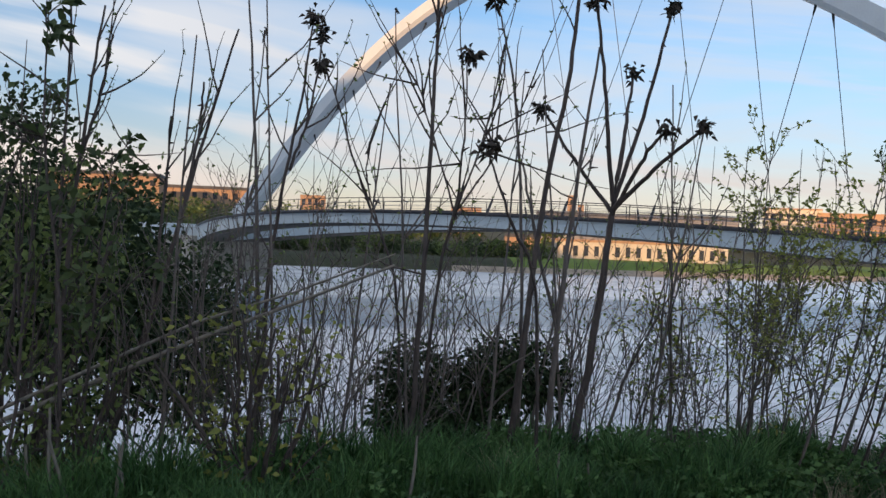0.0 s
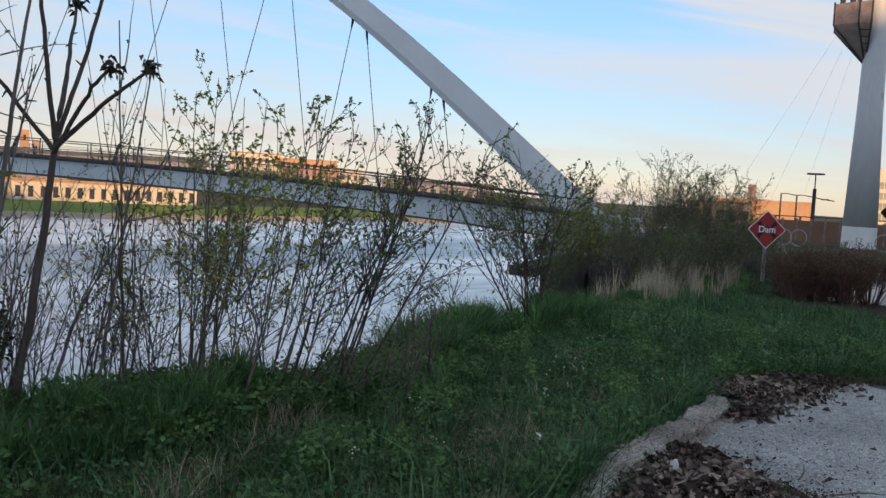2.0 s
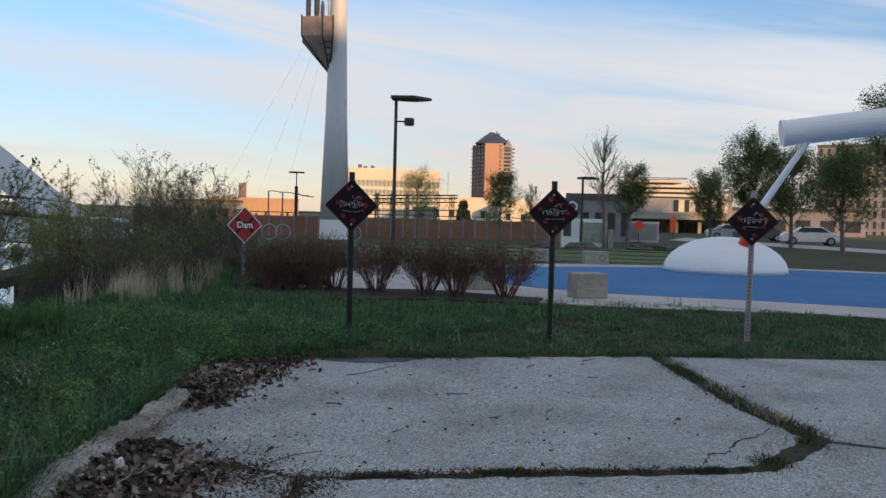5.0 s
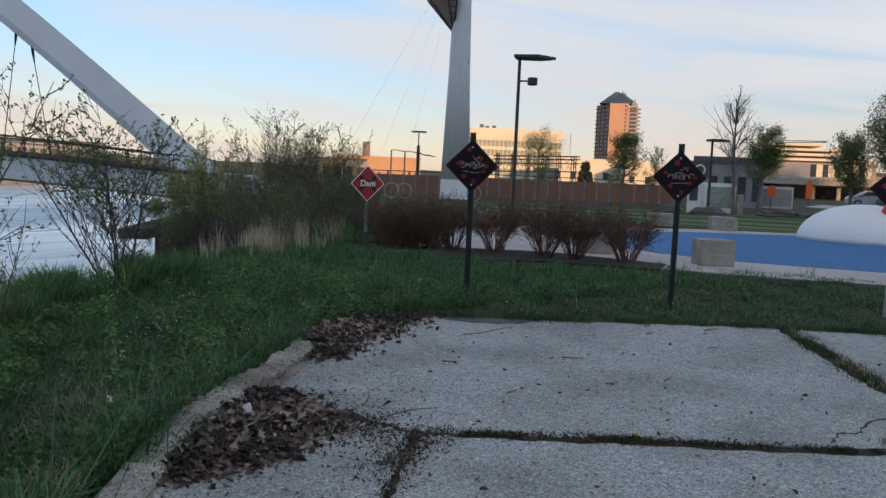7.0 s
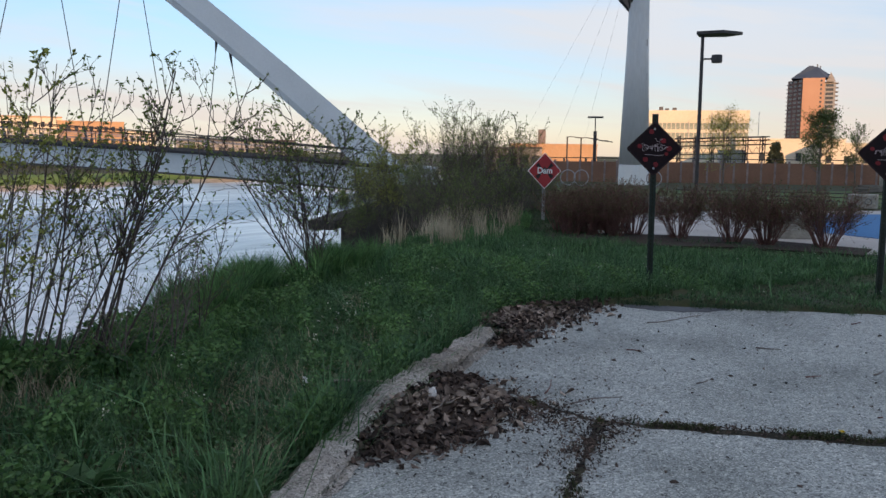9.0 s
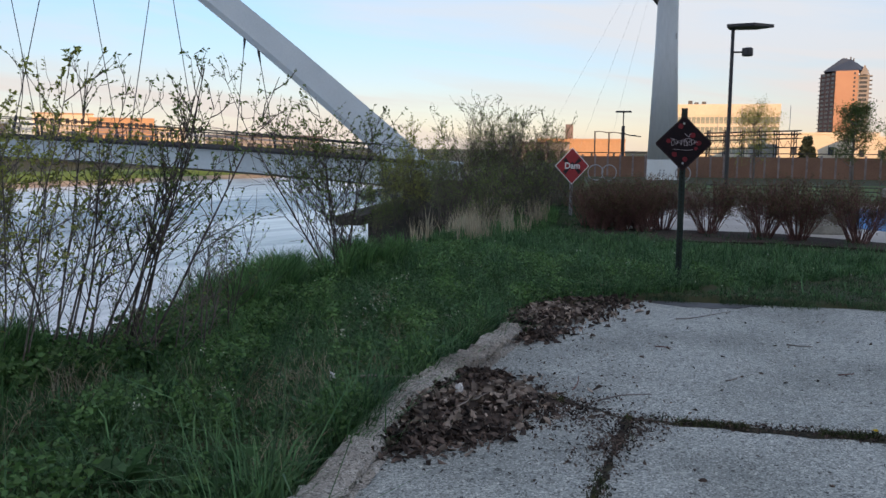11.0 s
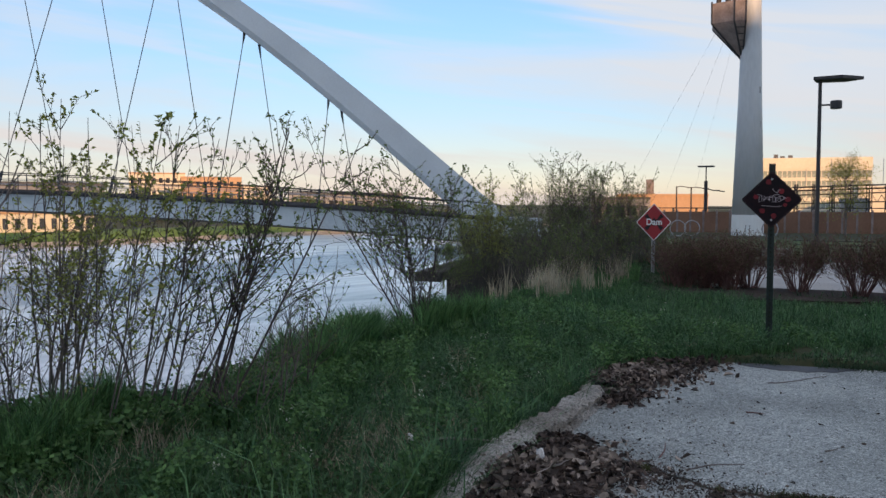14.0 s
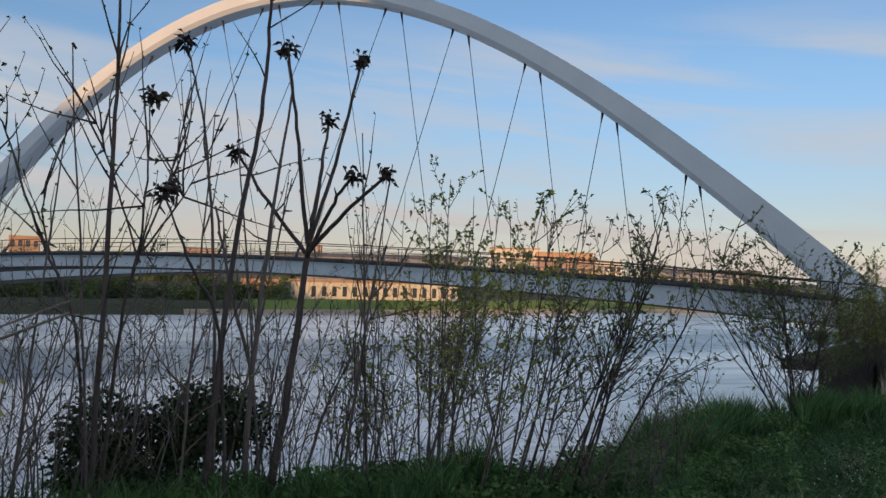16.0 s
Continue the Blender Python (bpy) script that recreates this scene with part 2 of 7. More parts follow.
M = dict(
    soil=mat("bank_soil", (0.025, 0.032, 0.013), (0.06, 0.065, 0.028), 0.7, 9, 0.95, 0.6),
    farlawn=mat("far_lawn_grass", (0.10, 0.17, 0.02), (0.17, 0.23, 0.04), 0.15, 2.0, 0.95, 0.3),
    quay=mat("stony_bank", (0.22, 0.18, 0.14), (0.48, 0.40, 0.30), 0.6, 3.0, 0.95, 0.5),
    far_grass=mat("far_grass", (0.05, 0.085, 0.02), (0.10, 0.13, 0.035), 0.08, 1.5, 0.95, 0.0),
    concrete=mat("old_concrete", (0.24, 0.225, 0.20), (0.66, 0.62, 0.56), 1.6, 90, 0.9, 0.9, dist=0.006, lo=0.36, hi=0.62, grain=0.72),
    kerb=mat("kerb_concrete", (0.22, 0.205, 0.18), (0.46, 0.44, 0.40), 5, 60, 0.95, 0.9, dist=0.012),
    joint=mat("joint_dirt", (0.014, 0.014, 0.010), (0.055, 0.05, 0.03), 6, 60, 1.0, 0.6),
    moss=mat("joint_moss", (0.022, 0.034, 0.012), (0.075, 0.085, 0.03), 2.5, 30, 0.9, 0.0, island=0.45),
    wet=mat("damp_stain", (0.05, 0.054, 0.06), (0.12, 0.125, 0.135), 2, 30, 0.8, 0.2, spec=0.2),
    white=mat("white_paint", (0.74, 0.79, 0.80), (0.82, 0.87, 0.88), 0.5, 12, 0.45, 0.05),
    archpaint=mat("pale_arch_paint", (0.53, 0.59, 0.62), (0.61, 0.67, 0.70), 0.5, 12, 0.45, 0.05),
    girder=mat("pale_girder_paint", (0.42, 0.50, 0.53), (0.52, 0.60, 0.63), 0.4, 8, 0.5, 0.05),
    steel=mat("dark_steel", (0.035, 0.037, 0.042), (0.07, 0.07, 0.075), 3, 60, 0.5, 0.1, metal=0.4),
    galv=mat("galvanised_steel", (0.30, 0.31, 0.33), (0.45, 0.46, 0.48), 2, 30, 0.5, 0.1, metal=0.5),
    greenpost=mat("green_post_paint", (0.02, 0.035, 0.03), (0.05, 0.07, 0.062), 4, 50, 0.55, 0.2),
    signred=mat("sign_red", (0.27, 0.020, 0.028), (0.37, 0.032, 0.04), 4, 60, 0.5, 0.1),
    signblack=mat("sign_smoke_black", (0.008, 0.008, 0.010), (0.03, 0.014, 0.016), 6, 50, 0.6, 0.2),
    signdark=mat("sign_stained_red", (0.007, 0.006, 0.009), (0.02, 0.008, 0.011), 7, 30, 0.6, 0.2, spec=0.2),
    signwhite=mat("sign_white", (0.72, 0.72, 0.72), (0.82, 0.82, 0.82), 8, 60, 0.5, 0.0),
    signpatch=mat("sign_faded_red", (0.12, 0.010, 0.016), (0.28, 0.018, 0.028), 9, 60, 0.6, 0.1),
    tag=mat("paint_tag", (0.42, 0.38, 0.42), (0.6, 0.55, 0.58), 8, 60, 0.5, 0.0),
    mast=mat("mast_paint", (0.50, 0.55, 0.59), (0.60, 0.65, 0.69), 0.5, 10, 0.5, 0.05, stretch=(1, 1, 0.2)),
    darkconcrete=mat("dark_grey_concrete", (0.07, 0.068, 0.06), (0.14, 0.135, 0.12), 1.5, 30, 0.9, 0.4),
    rust=mat("rusty_mesh", (0.16, 0.13, 0.125), (0.34, 0.29, 0.28), 2, 20, 0.8, 0.3),
    brick=mat("brown_wall", (0.20, 0.11, 0.075), (0.30, 0.175, 0.12), 0.5, 14, 0.9, 0.3),
    turf=mat("turf_blade", (0.022, 0.06, 0.026), (0.065, 0.12, 0.05), 0.9, 8, 0.7, 0.0, island=0.6, through_light=0.25),
    parklawn=mat("park_lawn", (0.05, 0.095, 0.028), (0.10, 0.155, 0.045), 0.4, 12, 0.95, 0.4),
    # pale glazing: reflected sky put into the pane colour
    paleglass=mat("sky_lit_glazing", (0.16, 0.20, 0.19), (0.42, 0.47, 0.42), 0.25, 3, 0.12, 0.0, spec=0.8),
    # tower brick again, darkened for the flank turned from the sun
    shadebrick=mat("shaded_tower_brick", (0.15, 0.085, 0.075), (0.22, 0.125, 0.11), 0.1, 3, 0.9, 0.0),
    lawn=mat("lawn", (0.022, 0.04, 0.014), (0.045, 0.065, 0.022), 0.6, 20, 0.95, 0.4),
    blue=mat("blue_pad", (0.022, 0.13, 0.32), (0.04, 0.18, 0.40), 0.4, 12, 0.75, 0.1),
    paving=mat("pale_paving", (0.36, 0.34, 0.33), (0.50, 0.48, 0.46), 0.7, 25, 0.85, 0.2),
    block=mat("cast_stone", (0.24, 0.23, 0.20), (0.42, 0.41, 0.36), 3, 30, 0.9, 0.4),
    mulch=mat("dark_mulch", (0.02, 0.014, 0.012), (0.06, 0.04, 0.032), 4, 50, 1.0, 0.8, dist=0.03),
    red=mat("red_plastic", (0.55, 0.03, 0.02), (0.65, 0.05, 0.03), 2, 20, 0.4, 0.0),
    bark=mat("grey_brown_bark", (0.11, 0.094, 0.088), (0.24, 0.21, 0.195), 8, 50, 0.9, 0.5, stretch=(1, 1, 0.3)),
    scrubbark=mat("scrub_twig_bark", (0.075, 0.065, 0.06), (0.165, 0.142, 0.125), 6, 40, 0.9, 0.3),
    darkbark=mat("dark_bark", (0.06, 0.05, 0.047), (0.14, 0.115, 0.108), 8, 50, 0.85, 0.4, stretch=(1, 1, 0.3)),
    greybark=mat("pale_dead_stem", (0.16, 0.15, 0.13), (0.32, 0.29, 0.25), 8, 50, 0.9, 0.4, stretch=(1, 1, 0.2)),
    hedgeleaf=mat("olive_bud_leaf", (0.085, 0.082, 0.042), (0.18, 0.16, 0.08), 3, 30, 0.7, 0.0, island=0.4, through_light=0.25),
    redtwig=mat("reddish_twigs", (0.105, 0.056, 0.052), (0.25, 0.125, 0.11), 5, 30, 0.8, 0.2),
    leaf=mat("young_leaf", (0.10, 0.15, 0.045), (0.20, 0.26, 0.085), 3, 30, 0.6, 0.0, island=0.35, through_light=0.4),
    yleaf=mat("spring_leaf", (0.22, 0.26, 0.06), (0.38, 0.40, 0.11), 3, 30, 0.6, 0.0, island=0.3, through_light=0.35),
    parkleaf=mat("park_tree_leaf", (0.075, 0.125, 0.045), (0.16, 0.21, 0.08), 3, 30, 0.6, 0.0, island=0.4, through_light=0.35),
    evergreen=mat("evergreen_leaf", (0.024, 0.046, 0.022), (0.07, 0.105, 0.05), 3, 30, 0.75, 0.0, island=0.4, spec=0.2, through_light=0.15),
    spruce=mat("spruce_needles", (0.025, 0.045, 0.035), (0.06, 0.085, 0.06), 3, 30, 0.7, 0.0, island=0.3),
    darkleaf=mat("dark_leaf", (0.05, 0.085, 0.035), (0.11, 0.15, 0.06), 3, 30, 0.6, 0.0, island=0.35, through_light=0.2),
    pod=mat("unfolding_leaf", (0.03, 0.03, 0.025), (0.07, 0.055, 0.045), 6, 30, 0.7, 0.1, island=0.3),
    # grass green with light added to the colour, to lift the dark crest
    crestgrass=mat("brightened_grass_blade", (0.033, 0.105, 0.036), (0.145, 0.29, 0.10), 2.0, 14, 0.6, 0.0, island=0.55, through_light=0.35),
    grass=mat("grass_blade", (0.024, 0.085, 0.036), (0.12, 0.24, 0.095), 2.2, 14, 0.6, 0.0, island=0.6, through_light=0.3),
    lushweed=mat("lush_weed_leaf", (0.055, 0.135, 0.043), (0.15, 0.285, 0.095), 2.5, 15, 0.6, 0.0, island=0.4, through_light=0.35),
    weed=mat("weed_leaf", (0.04, 0.105, 0.042), (0.105, 0.215, 0.085), 2.5, 15, 0.6, 0.0, island=0.35, through_light=0.3),
    straw=mat("dry_straw", (0.30, 0.26, 0.18), (0.52, 0.46, 0.34), 4, 30, 0.85, 0.0, island=0.3, through_light=0.2),
    litter=mat("dead_leaf", (0.02, 0.015, 0.014), (0.15, 0.11, 0.092), 5, 30, 0.85, 0.2, island=0.75),
    paleleaf=mat("bleached_leaf", (0.16, 0.125, 0.105), (0.40, 0.33, 0.275), 6, 30, 0.85, 0.2, island=0.4),
    dandelion=mat("dandelion_yellow", (0.70, 0.52, 0.03), (0.8, 0.62, 0.05), 5, 30, 0.7, 0.0),
    blossom=mat("small_white_flower", (0.6, 0.62, 0.5), (0.75, 0.75, 0.66), 5, 30, 0.7, 0.0),
    glass=mat("window_glass", (0.03, 0.04, 0.05), (0.07, 0.08, 0.10), 0.3, 4, 0.15, 0.0, spec=0.6),
    towerbrick=mat("tower_brick", (0.44, 0.26, 0.185), (0.52, 0.32, 0.23), 0.1, 3, 0.9, 0.0),
    deepconcrete=mat("very_dark_concrete", (0.035, 0.034, 0.028), (0.085, 0.08, 0.068), 1.2, 12, 0.95, 0.4),
    tan=mat("tan_brick", (0.42, 0.27, 0.17), (0.52, 0.35, 0.23), 0.1, 3, 0.9, 0.0),
    cream=mat("cream_stone", (0.58, 0.54, 0.44), (0.68, 0.64, 0.54), 0.1, 3, 0.85, 0.0),
    greywall=mat("grey_render", (0.24, 0.24, 0.25), (0.34, 0.34, 0.35), 0.1, 3, 0.85, 0.0),
    roof=mat("dark_roof", (0.07, 0.075, 0.085), (0.13, 0.135, 0.145), 0.2, 4, 0.7, 0.0),
    bluetop=mat("blue_metal_roof", (0.03, 0.05, 0.09), (0.055, 0.08, 0.13), 0.2, 4, 0.5, 0.0),
    rubber=mat("tyre_rubber", (0.015, 0.015, 0.015), (0.03, 0.03, 0.03), 4, 30, 0.8, 0.0),
    carpaint=mat("silver_car_paint", (0.45, 0.46, 0.48), (0.55, 0.56, 0.58), 1, 10, 0.3, 0.0, metal=0.3),
    carwhite=mat("white_car_paint", (0.7, 0.7, 0.7), (0.78, 0.78, 0.78), 1, 10, 0.3, 0.0),
    orange=mat("orange_sign", (0.75, 0.12, 0.03), (0.85, 0.16, 0.05), 2, 20, 0.6, 0.0),
)


def water_material():
    m = bpy.data.materials.new("river_water")
    m.use_nodes = True
    n, l = m.node_tree.nodes, m.node_tree.links
    p = n["Principled BSDF"]
    p.inputs["Roughness"].default_value, p.inputs["IOR"].default_value = 0.22, 1.33
    p.inputs["Specular IOR Level"].default_value = 0.7
    co = n.new("ShaderNodeTexCoord")
    mp = n.new("ShaderNodeMapping")
    mp.inputs["Rotation"].default_value = (0, 0, radians(-12))
    mp.inputs["Scale"].default_value = (0.5, 1.3, 1)
    l.new(co.outputs["Object"], mp.inputs[0])
    big, small, patch = (n.new("ShaderNodeTexNoise") for _ in range(3))
    for node, s, d in ((big, 0.5, 5), (small, 3.2, 4), (patch, 0.06, 3)):
        node.inputs["Scale"].default_value, node.inputs["Detail"].default_value = s, d
        node.inputs["Distortion"].default_value = 0.6
        l.new(mp.outputs[0], node.inputs["Vector"])
    r = n.new("ShaderNodeValToRGB")
    r.color_ramp.elements[0].position, r.color_ramp.elements[0].color = 0.42, (0.08, 0.08, 0.08, 1)
    r.color_ramp.elements[1].position, r.color_ramp.elements[1].color = 0.62, (1, 1, 1, 1)
    l.new(patch.outputs["Fac"], r.inputs[0])
    add = n.new("ShaderNodeMath")
    add.operation = "MULTIPLY_ADD"
    add.inputs[1].default_value = 0.35
    l.new(small.outputs["Fac"], add.inputs[0])
    l.new(big.outputs["Fac"], add.inputs[2])
    strength = n.new("ShaderNodeMath")
    strength.operation = "MULTIPLY"
    strength.inputs[1].default_value = 0.11
    # a reach of rougher riffles across the stream, its weaker reflection painted darker
    sep = n.new("ShaderNodeSeparateXYZ")
    l.new(co.outputs["Object"], sep.inputs[0])

    def calc(op, a, b_, c=None):
        q = n.new("ShaderNodeMath")
        q.operation = op
        for i, v_ in enumerate((a, b_, c)):
            if v_ is None:
                continue
            if isinstance(v_, (int, float)):
                q.inputs[i].default_value = v_
            else:
                l.new(v_, q.inputs[i])
        return q.outputs[0]

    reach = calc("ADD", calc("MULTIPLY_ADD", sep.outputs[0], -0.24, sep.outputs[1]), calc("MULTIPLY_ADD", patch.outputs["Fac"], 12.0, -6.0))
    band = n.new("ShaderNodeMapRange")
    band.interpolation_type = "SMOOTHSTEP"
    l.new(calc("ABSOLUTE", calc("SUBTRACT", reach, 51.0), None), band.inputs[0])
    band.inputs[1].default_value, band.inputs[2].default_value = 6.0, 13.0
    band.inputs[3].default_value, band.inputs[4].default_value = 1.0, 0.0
    # milky streaks of foam and air below the dam, sky reflection painted in
    sheen_map = n.new("ShaderNodeMapping")
    sheen_map.inputs["Rotation"].default_value = (0, 0, radians(-13))
    sheen_map.inputs["Scale"].default_value = (0.07, 0.55, 1)
    l.new(co.outputs["Object"], sheen_map.inputs[0])
    foam_sheen = n.new("ShaderNodeTexNoise")
    foam_sheen.inputs["Scale"].default_value, foam_sheen.inputs["Detail"].default_value, foam_sheen.inputs["Roughness"].default_value = 1.0, 7, 0.62
    l.new(sheen_map.outputs[0], foam_sheen.inputs["Vector"])
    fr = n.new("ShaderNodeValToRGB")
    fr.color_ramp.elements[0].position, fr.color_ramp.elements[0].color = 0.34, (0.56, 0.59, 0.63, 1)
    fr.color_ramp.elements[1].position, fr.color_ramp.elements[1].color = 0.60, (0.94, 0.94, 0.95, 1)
    l.new(foam_sheen.outputs["Fac"], fr.inputs[0])
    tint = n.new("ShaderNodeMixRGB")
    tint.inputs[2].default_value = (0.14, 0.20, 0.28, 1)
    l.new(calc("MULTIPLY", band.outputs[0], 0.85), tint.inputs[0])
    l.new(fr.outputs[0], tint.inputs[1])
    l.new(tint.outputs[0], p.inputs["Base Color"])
    fine = n.new("ShaderNodeTexNoise")
    fine.inputs["Scale"].default_value, fine.inputs["Detail"].default_value = 4.0, 6
    l.new(sheen_map.outputs[0], fine.inputs["Vector"])
    streak = n.new("ShaderNodeMapRange")
    l.new(fine.outputs["Fac"], streak.inputs[0])
    streak.inputs[1].default_value, streak.inputs[2].default_value = 0.40, 0.58
    l.new(calc("MULTIPLY_ADD", calc("MULTIPLY", band.outputs[0], streak.outputs[0]), -0.50, 0.7), p.inputs["Specular IOR Level"])
    l.new(calc("ADD", r.outputs[0], calc("MULTIPLY", band.outputs[0], 1.6)), strength.inputs[0])
    b = n.new("ShaderNodeBump")
    b.inputs["Distance"].default_value = 0.25
    l.new(strength.outputs[0], b.inputs["Strength"])
    l.new(add.outputs[0], b.inputs["Height"])
    l.new(b.outputs[0], p.inputs["Normal"])
    return m


M["water"] = water_material()


def aggregate_material(name, paste, dark, light, stain):
    """Worn concrete with the stones showing: cell-coloured grains in a paste, broad stains, pits."""
    m = bpy.data.materials.new(name)
    m.use_nodes = True
    n, l = m.node_tree.nodes, m.node_tree.links
    p = n["Principled BSDF"]
    co = n.new("ShaderNodeTexCoord")

    def node(kind, scale, detail=None):
        t = n.new(kind)
        t.inputs["Scale"].default_value = scale
        if detail is not None:
            t.inputs["Detail"].default_value = detail
        l.new(co.outputs["Object"], t.inputs["Vector"])
        return t

    def ramp(src, stops):
        r = n.new("ShaderNodeValToRGB")
        r.color_ramp.elements.remove(r.color_ramp.elements[1])
        for k, (at, c) in enumerate(stops):
            e = r.color_ramp.elements[0] if k == 0 else r.color_ramp.elements.new(at)
            e.position, e.color = at, (*c, 1)
        l.new(src, r.inputs[0])
        return r.outputs[0]

    def mix(how, fac, a, b):
        x = n.new("ShaderNodeMixRGB")
        x.blend_type = how
        for i, v in ((0, fac), (1, a), (2, b)):
            if isinstance(v, float):
                x.inputs[i].default_value = v
            else:
                l.new(v, x.inputs[i])
        return x.outputs[0]

    grain, coarse = node("ShaderNodeTexVoronoi", 120.0), node("ShaderNodeTexVoronoi", 50.0)
    sep, sep2 = n.new("ShaderNodeSeparateColor"), n.new("ShaderNodeSeparateColor")
    l.new(grain.outputs["Color"], sep.inputs[0])
    l.new(coarse.outputs["Color"], sep2.inputs[0])
    mid = tuple(paste)
    c1 = ramp(sep.outputs[0], ((0.0, dark), (0.22, tuple(0.62 * v for v in mid)), (0.40, mid), (0.78, tuple(1.12 * v for v in mid)), (1.0, light)))
    c2 = ramp(sep2.outputs[0], ((0.0, tuple(0.45 * v for v in mid)), (0.10, mid), (0.90, mid), (0.96, light)))
    base = mix("MIX", 0.30, c1, c2)
    broad = node("ShaderNodeTexNoise", 1.1, 6)
    mottled = node("ShaderNodeTexNoise", 9.0, 5)
    base = mix("MULTIPLY", 1.0, base, ramp(broad.outputs["Fac"], ((0.32, stain), (0.58, (1, 1, 1)))))
    base = mix("MULTIPLY", 1.0, base, ramp(mottled.outputs["Fac"], ((0.33, (0.90, 0.90, 0.90)), (0.6, (1.02, 1.02, 1.02)))))
    # dark pits and loose grains of uneven size
    for scale, cut, depth in ((30.0, 0.62, 0.26), (9.0, 0.80, 0.38)):
        pit = node("ShaderNodeTexVoronoi", scale)
        sp = n.new("ShaderNodeSeparateColor")
        l.new(pit.outputs["Color"], sp.inputs[0])
        less, size = n.new("ShaderNodeMath"), n.new("ShaderNodeMath")
        less.operation, size.operation = "LESS_THAN", "SUBTRACT"
        l.new(sp.outputs[1], size.inputs[0])
        size.inputs[1].default_value = cut
        l.new(pit.outputs["Distance"], less.inputs[0])
        l.new(size.outputs[0], less.inputs[1])
        base = mix("MULTIPLY", less.outputs[0], base, ramp(sp.outputs[2], ((0.0, (depth,) * 3), (1.0, (depth * 2,) * 3))))
    l.new(base, p.inputs["Base Color"])
    p.inputs["Roughness"].default_value = 0.92
    p.inputs["Specular IOR Level"].default_value = 0.25
    b = n.new("ShaderNodeBump")
    b.inputs["Strength"].default_value, b.inputs["Distance"].default_value = 0.12, 0.003
    l.new(sep.outputs[0], b.inputs["Height"])
    l.new(b.outputs[0], p.inputs["Normal"])
    return m


M["concrete"] = aggregate_material("old_concrete", (0.345, 0.372, 0.365), (0.05, 0.052, 0.05), (0.80, 0.82, 0.78), (0.70, 0.705, 0.70))
M["kerb"] = aggregate_material("kerb_concrete", (0.43, 0.41, 0.38), (0.06, 0.055, 0.05), (0.80, 0.78, 0.74), (0.42, 0.39, 0.36))

# ---- building helpers ----


class Geo:
    """Gathers vertices and faces of one mesh."""

    def __init__(self):
        self.v, self.f = [], []

    def add(self, verts, faces, m=None):
        k = len(self.v)
        self.v += [tuple(m @ Vector(p)) if m else tuple(p) for p in verts]
        self.f += [tuple(i + k for i in f) for f in faces]
        return self

    def box(self, c, s, m=None, taper=1.0):
        x, y, z = (d / 2 for d in s)
        v = [(c[0] + sx * x * (taper if sz > 0 else 1), c[1] + sy * y * (taper if sz > 0 else 1), c[2] + sz * z) for sz in (-1, 1) for sx, sy in ((-1, -1), (1, -1), (1, 1), (-1, 1))]
        return self.add(v, [(3, 2, 1, 0), (4, 5, 6, 7), (0, 1, 5, 4), (1, 2, 6, 5), (2, 3, 7, 6), (3, 0, 4, 7)], m)

    def prism(self, poly, z0, z1, m=None):
        n = len(poly)
        v = [(x, y, z0) for x, y in poly] + [(x, y, z1) for x, y in poly]
        f = [tuple(range(n - 1, -1, -1)), tuple(range(n, 2 * n))] + [(i, (i + 1) % n, n + (i + 1) % n, n + i) for i in range(n)]
        return self.add(v, f, m)

    def tube(self, pts, radii, n=6, m=None, caps=True):
        pts = [Vector(p) for p in pts]
        if not isinstance(radii, (list, tuple)):
            radii = [radii] * len(pts)
        v, f = [], []
        ref = None
        for i, p in enumerate(pts):
            d = (pts[min(i + 1, len(pts) - 1)] - pts[max(i - 1, 0)]).normalized()
            a = ref if ref is not None else (Vector((1, 0, 0)) if abs(d.x) < 0.8 else Vector((0, 1, 0)))
            a = (a - d * a.dot(d)).normalized()
            ref, b = a, d.cross(a)
            v += [p + (a * math.cos(2 * math.pi * k / n) + b * math.sin(2 * math.pi * k / n)) * radii[i] for k in range(n)]
        for i in range(len(pts) - 1):
            f += [(i * n + k, i * n + (k + 1) % n, (i + 1) * n + (k + 1) % n, (i + 1) * n + k) for k in range(n)]
        if caps:
            f += [tuple(range(n - 1, -1, -1)), tuple(range((len(pts) - 1) * n, len(pts) * n))]
        return self.add(v, f, m)

    def lathe(self, profile, n=24, m=None):
        v = [(r * math.cos(2 * math.pi * k / n), r * math.sin(2 * math.pi * k / n), z) for r, z in profile for k in range(n)]
        f = [(i * n + k, i * n + (k + 1) % n, (i + 1) * n + (k + 1) % n, (i + 1) * n + k) for i in range(len(profile) - 1) for k in range(n)]
        f += [tuple(range(n - 1, -1, -1)), tuple(range((len(profile) - 1) * n, len(profile) * n))]
        return self.add(v, f, m)

    def obj(self, name, material, parent=None, label="", bevel=0.0, smooth=False):
        me = bpy.data.meshes.new(name)
        me.from_pydata([tuple(p) for p in self.v], [], self.f)
        if bevel:
            b = bmesh.new()
            b.from_mesh(me)
            sharp = [e for e in b.edges if len(e.link_faces) == 2 and e.calc_face_angle() > 0.5]
            bmesh.ops.bevel(b, geom=sharp, offset=bevel, segments=2, affect="EDGES", profile=0.6)
            b.to_mesh(me)
            b.free()
        if smooth:
            me.shade_smooth()
        me.materials.append(M[material])
        ob = new(name, me)
        ob.parent = parent
        if label:
            tagged(ob, label)
        return ob


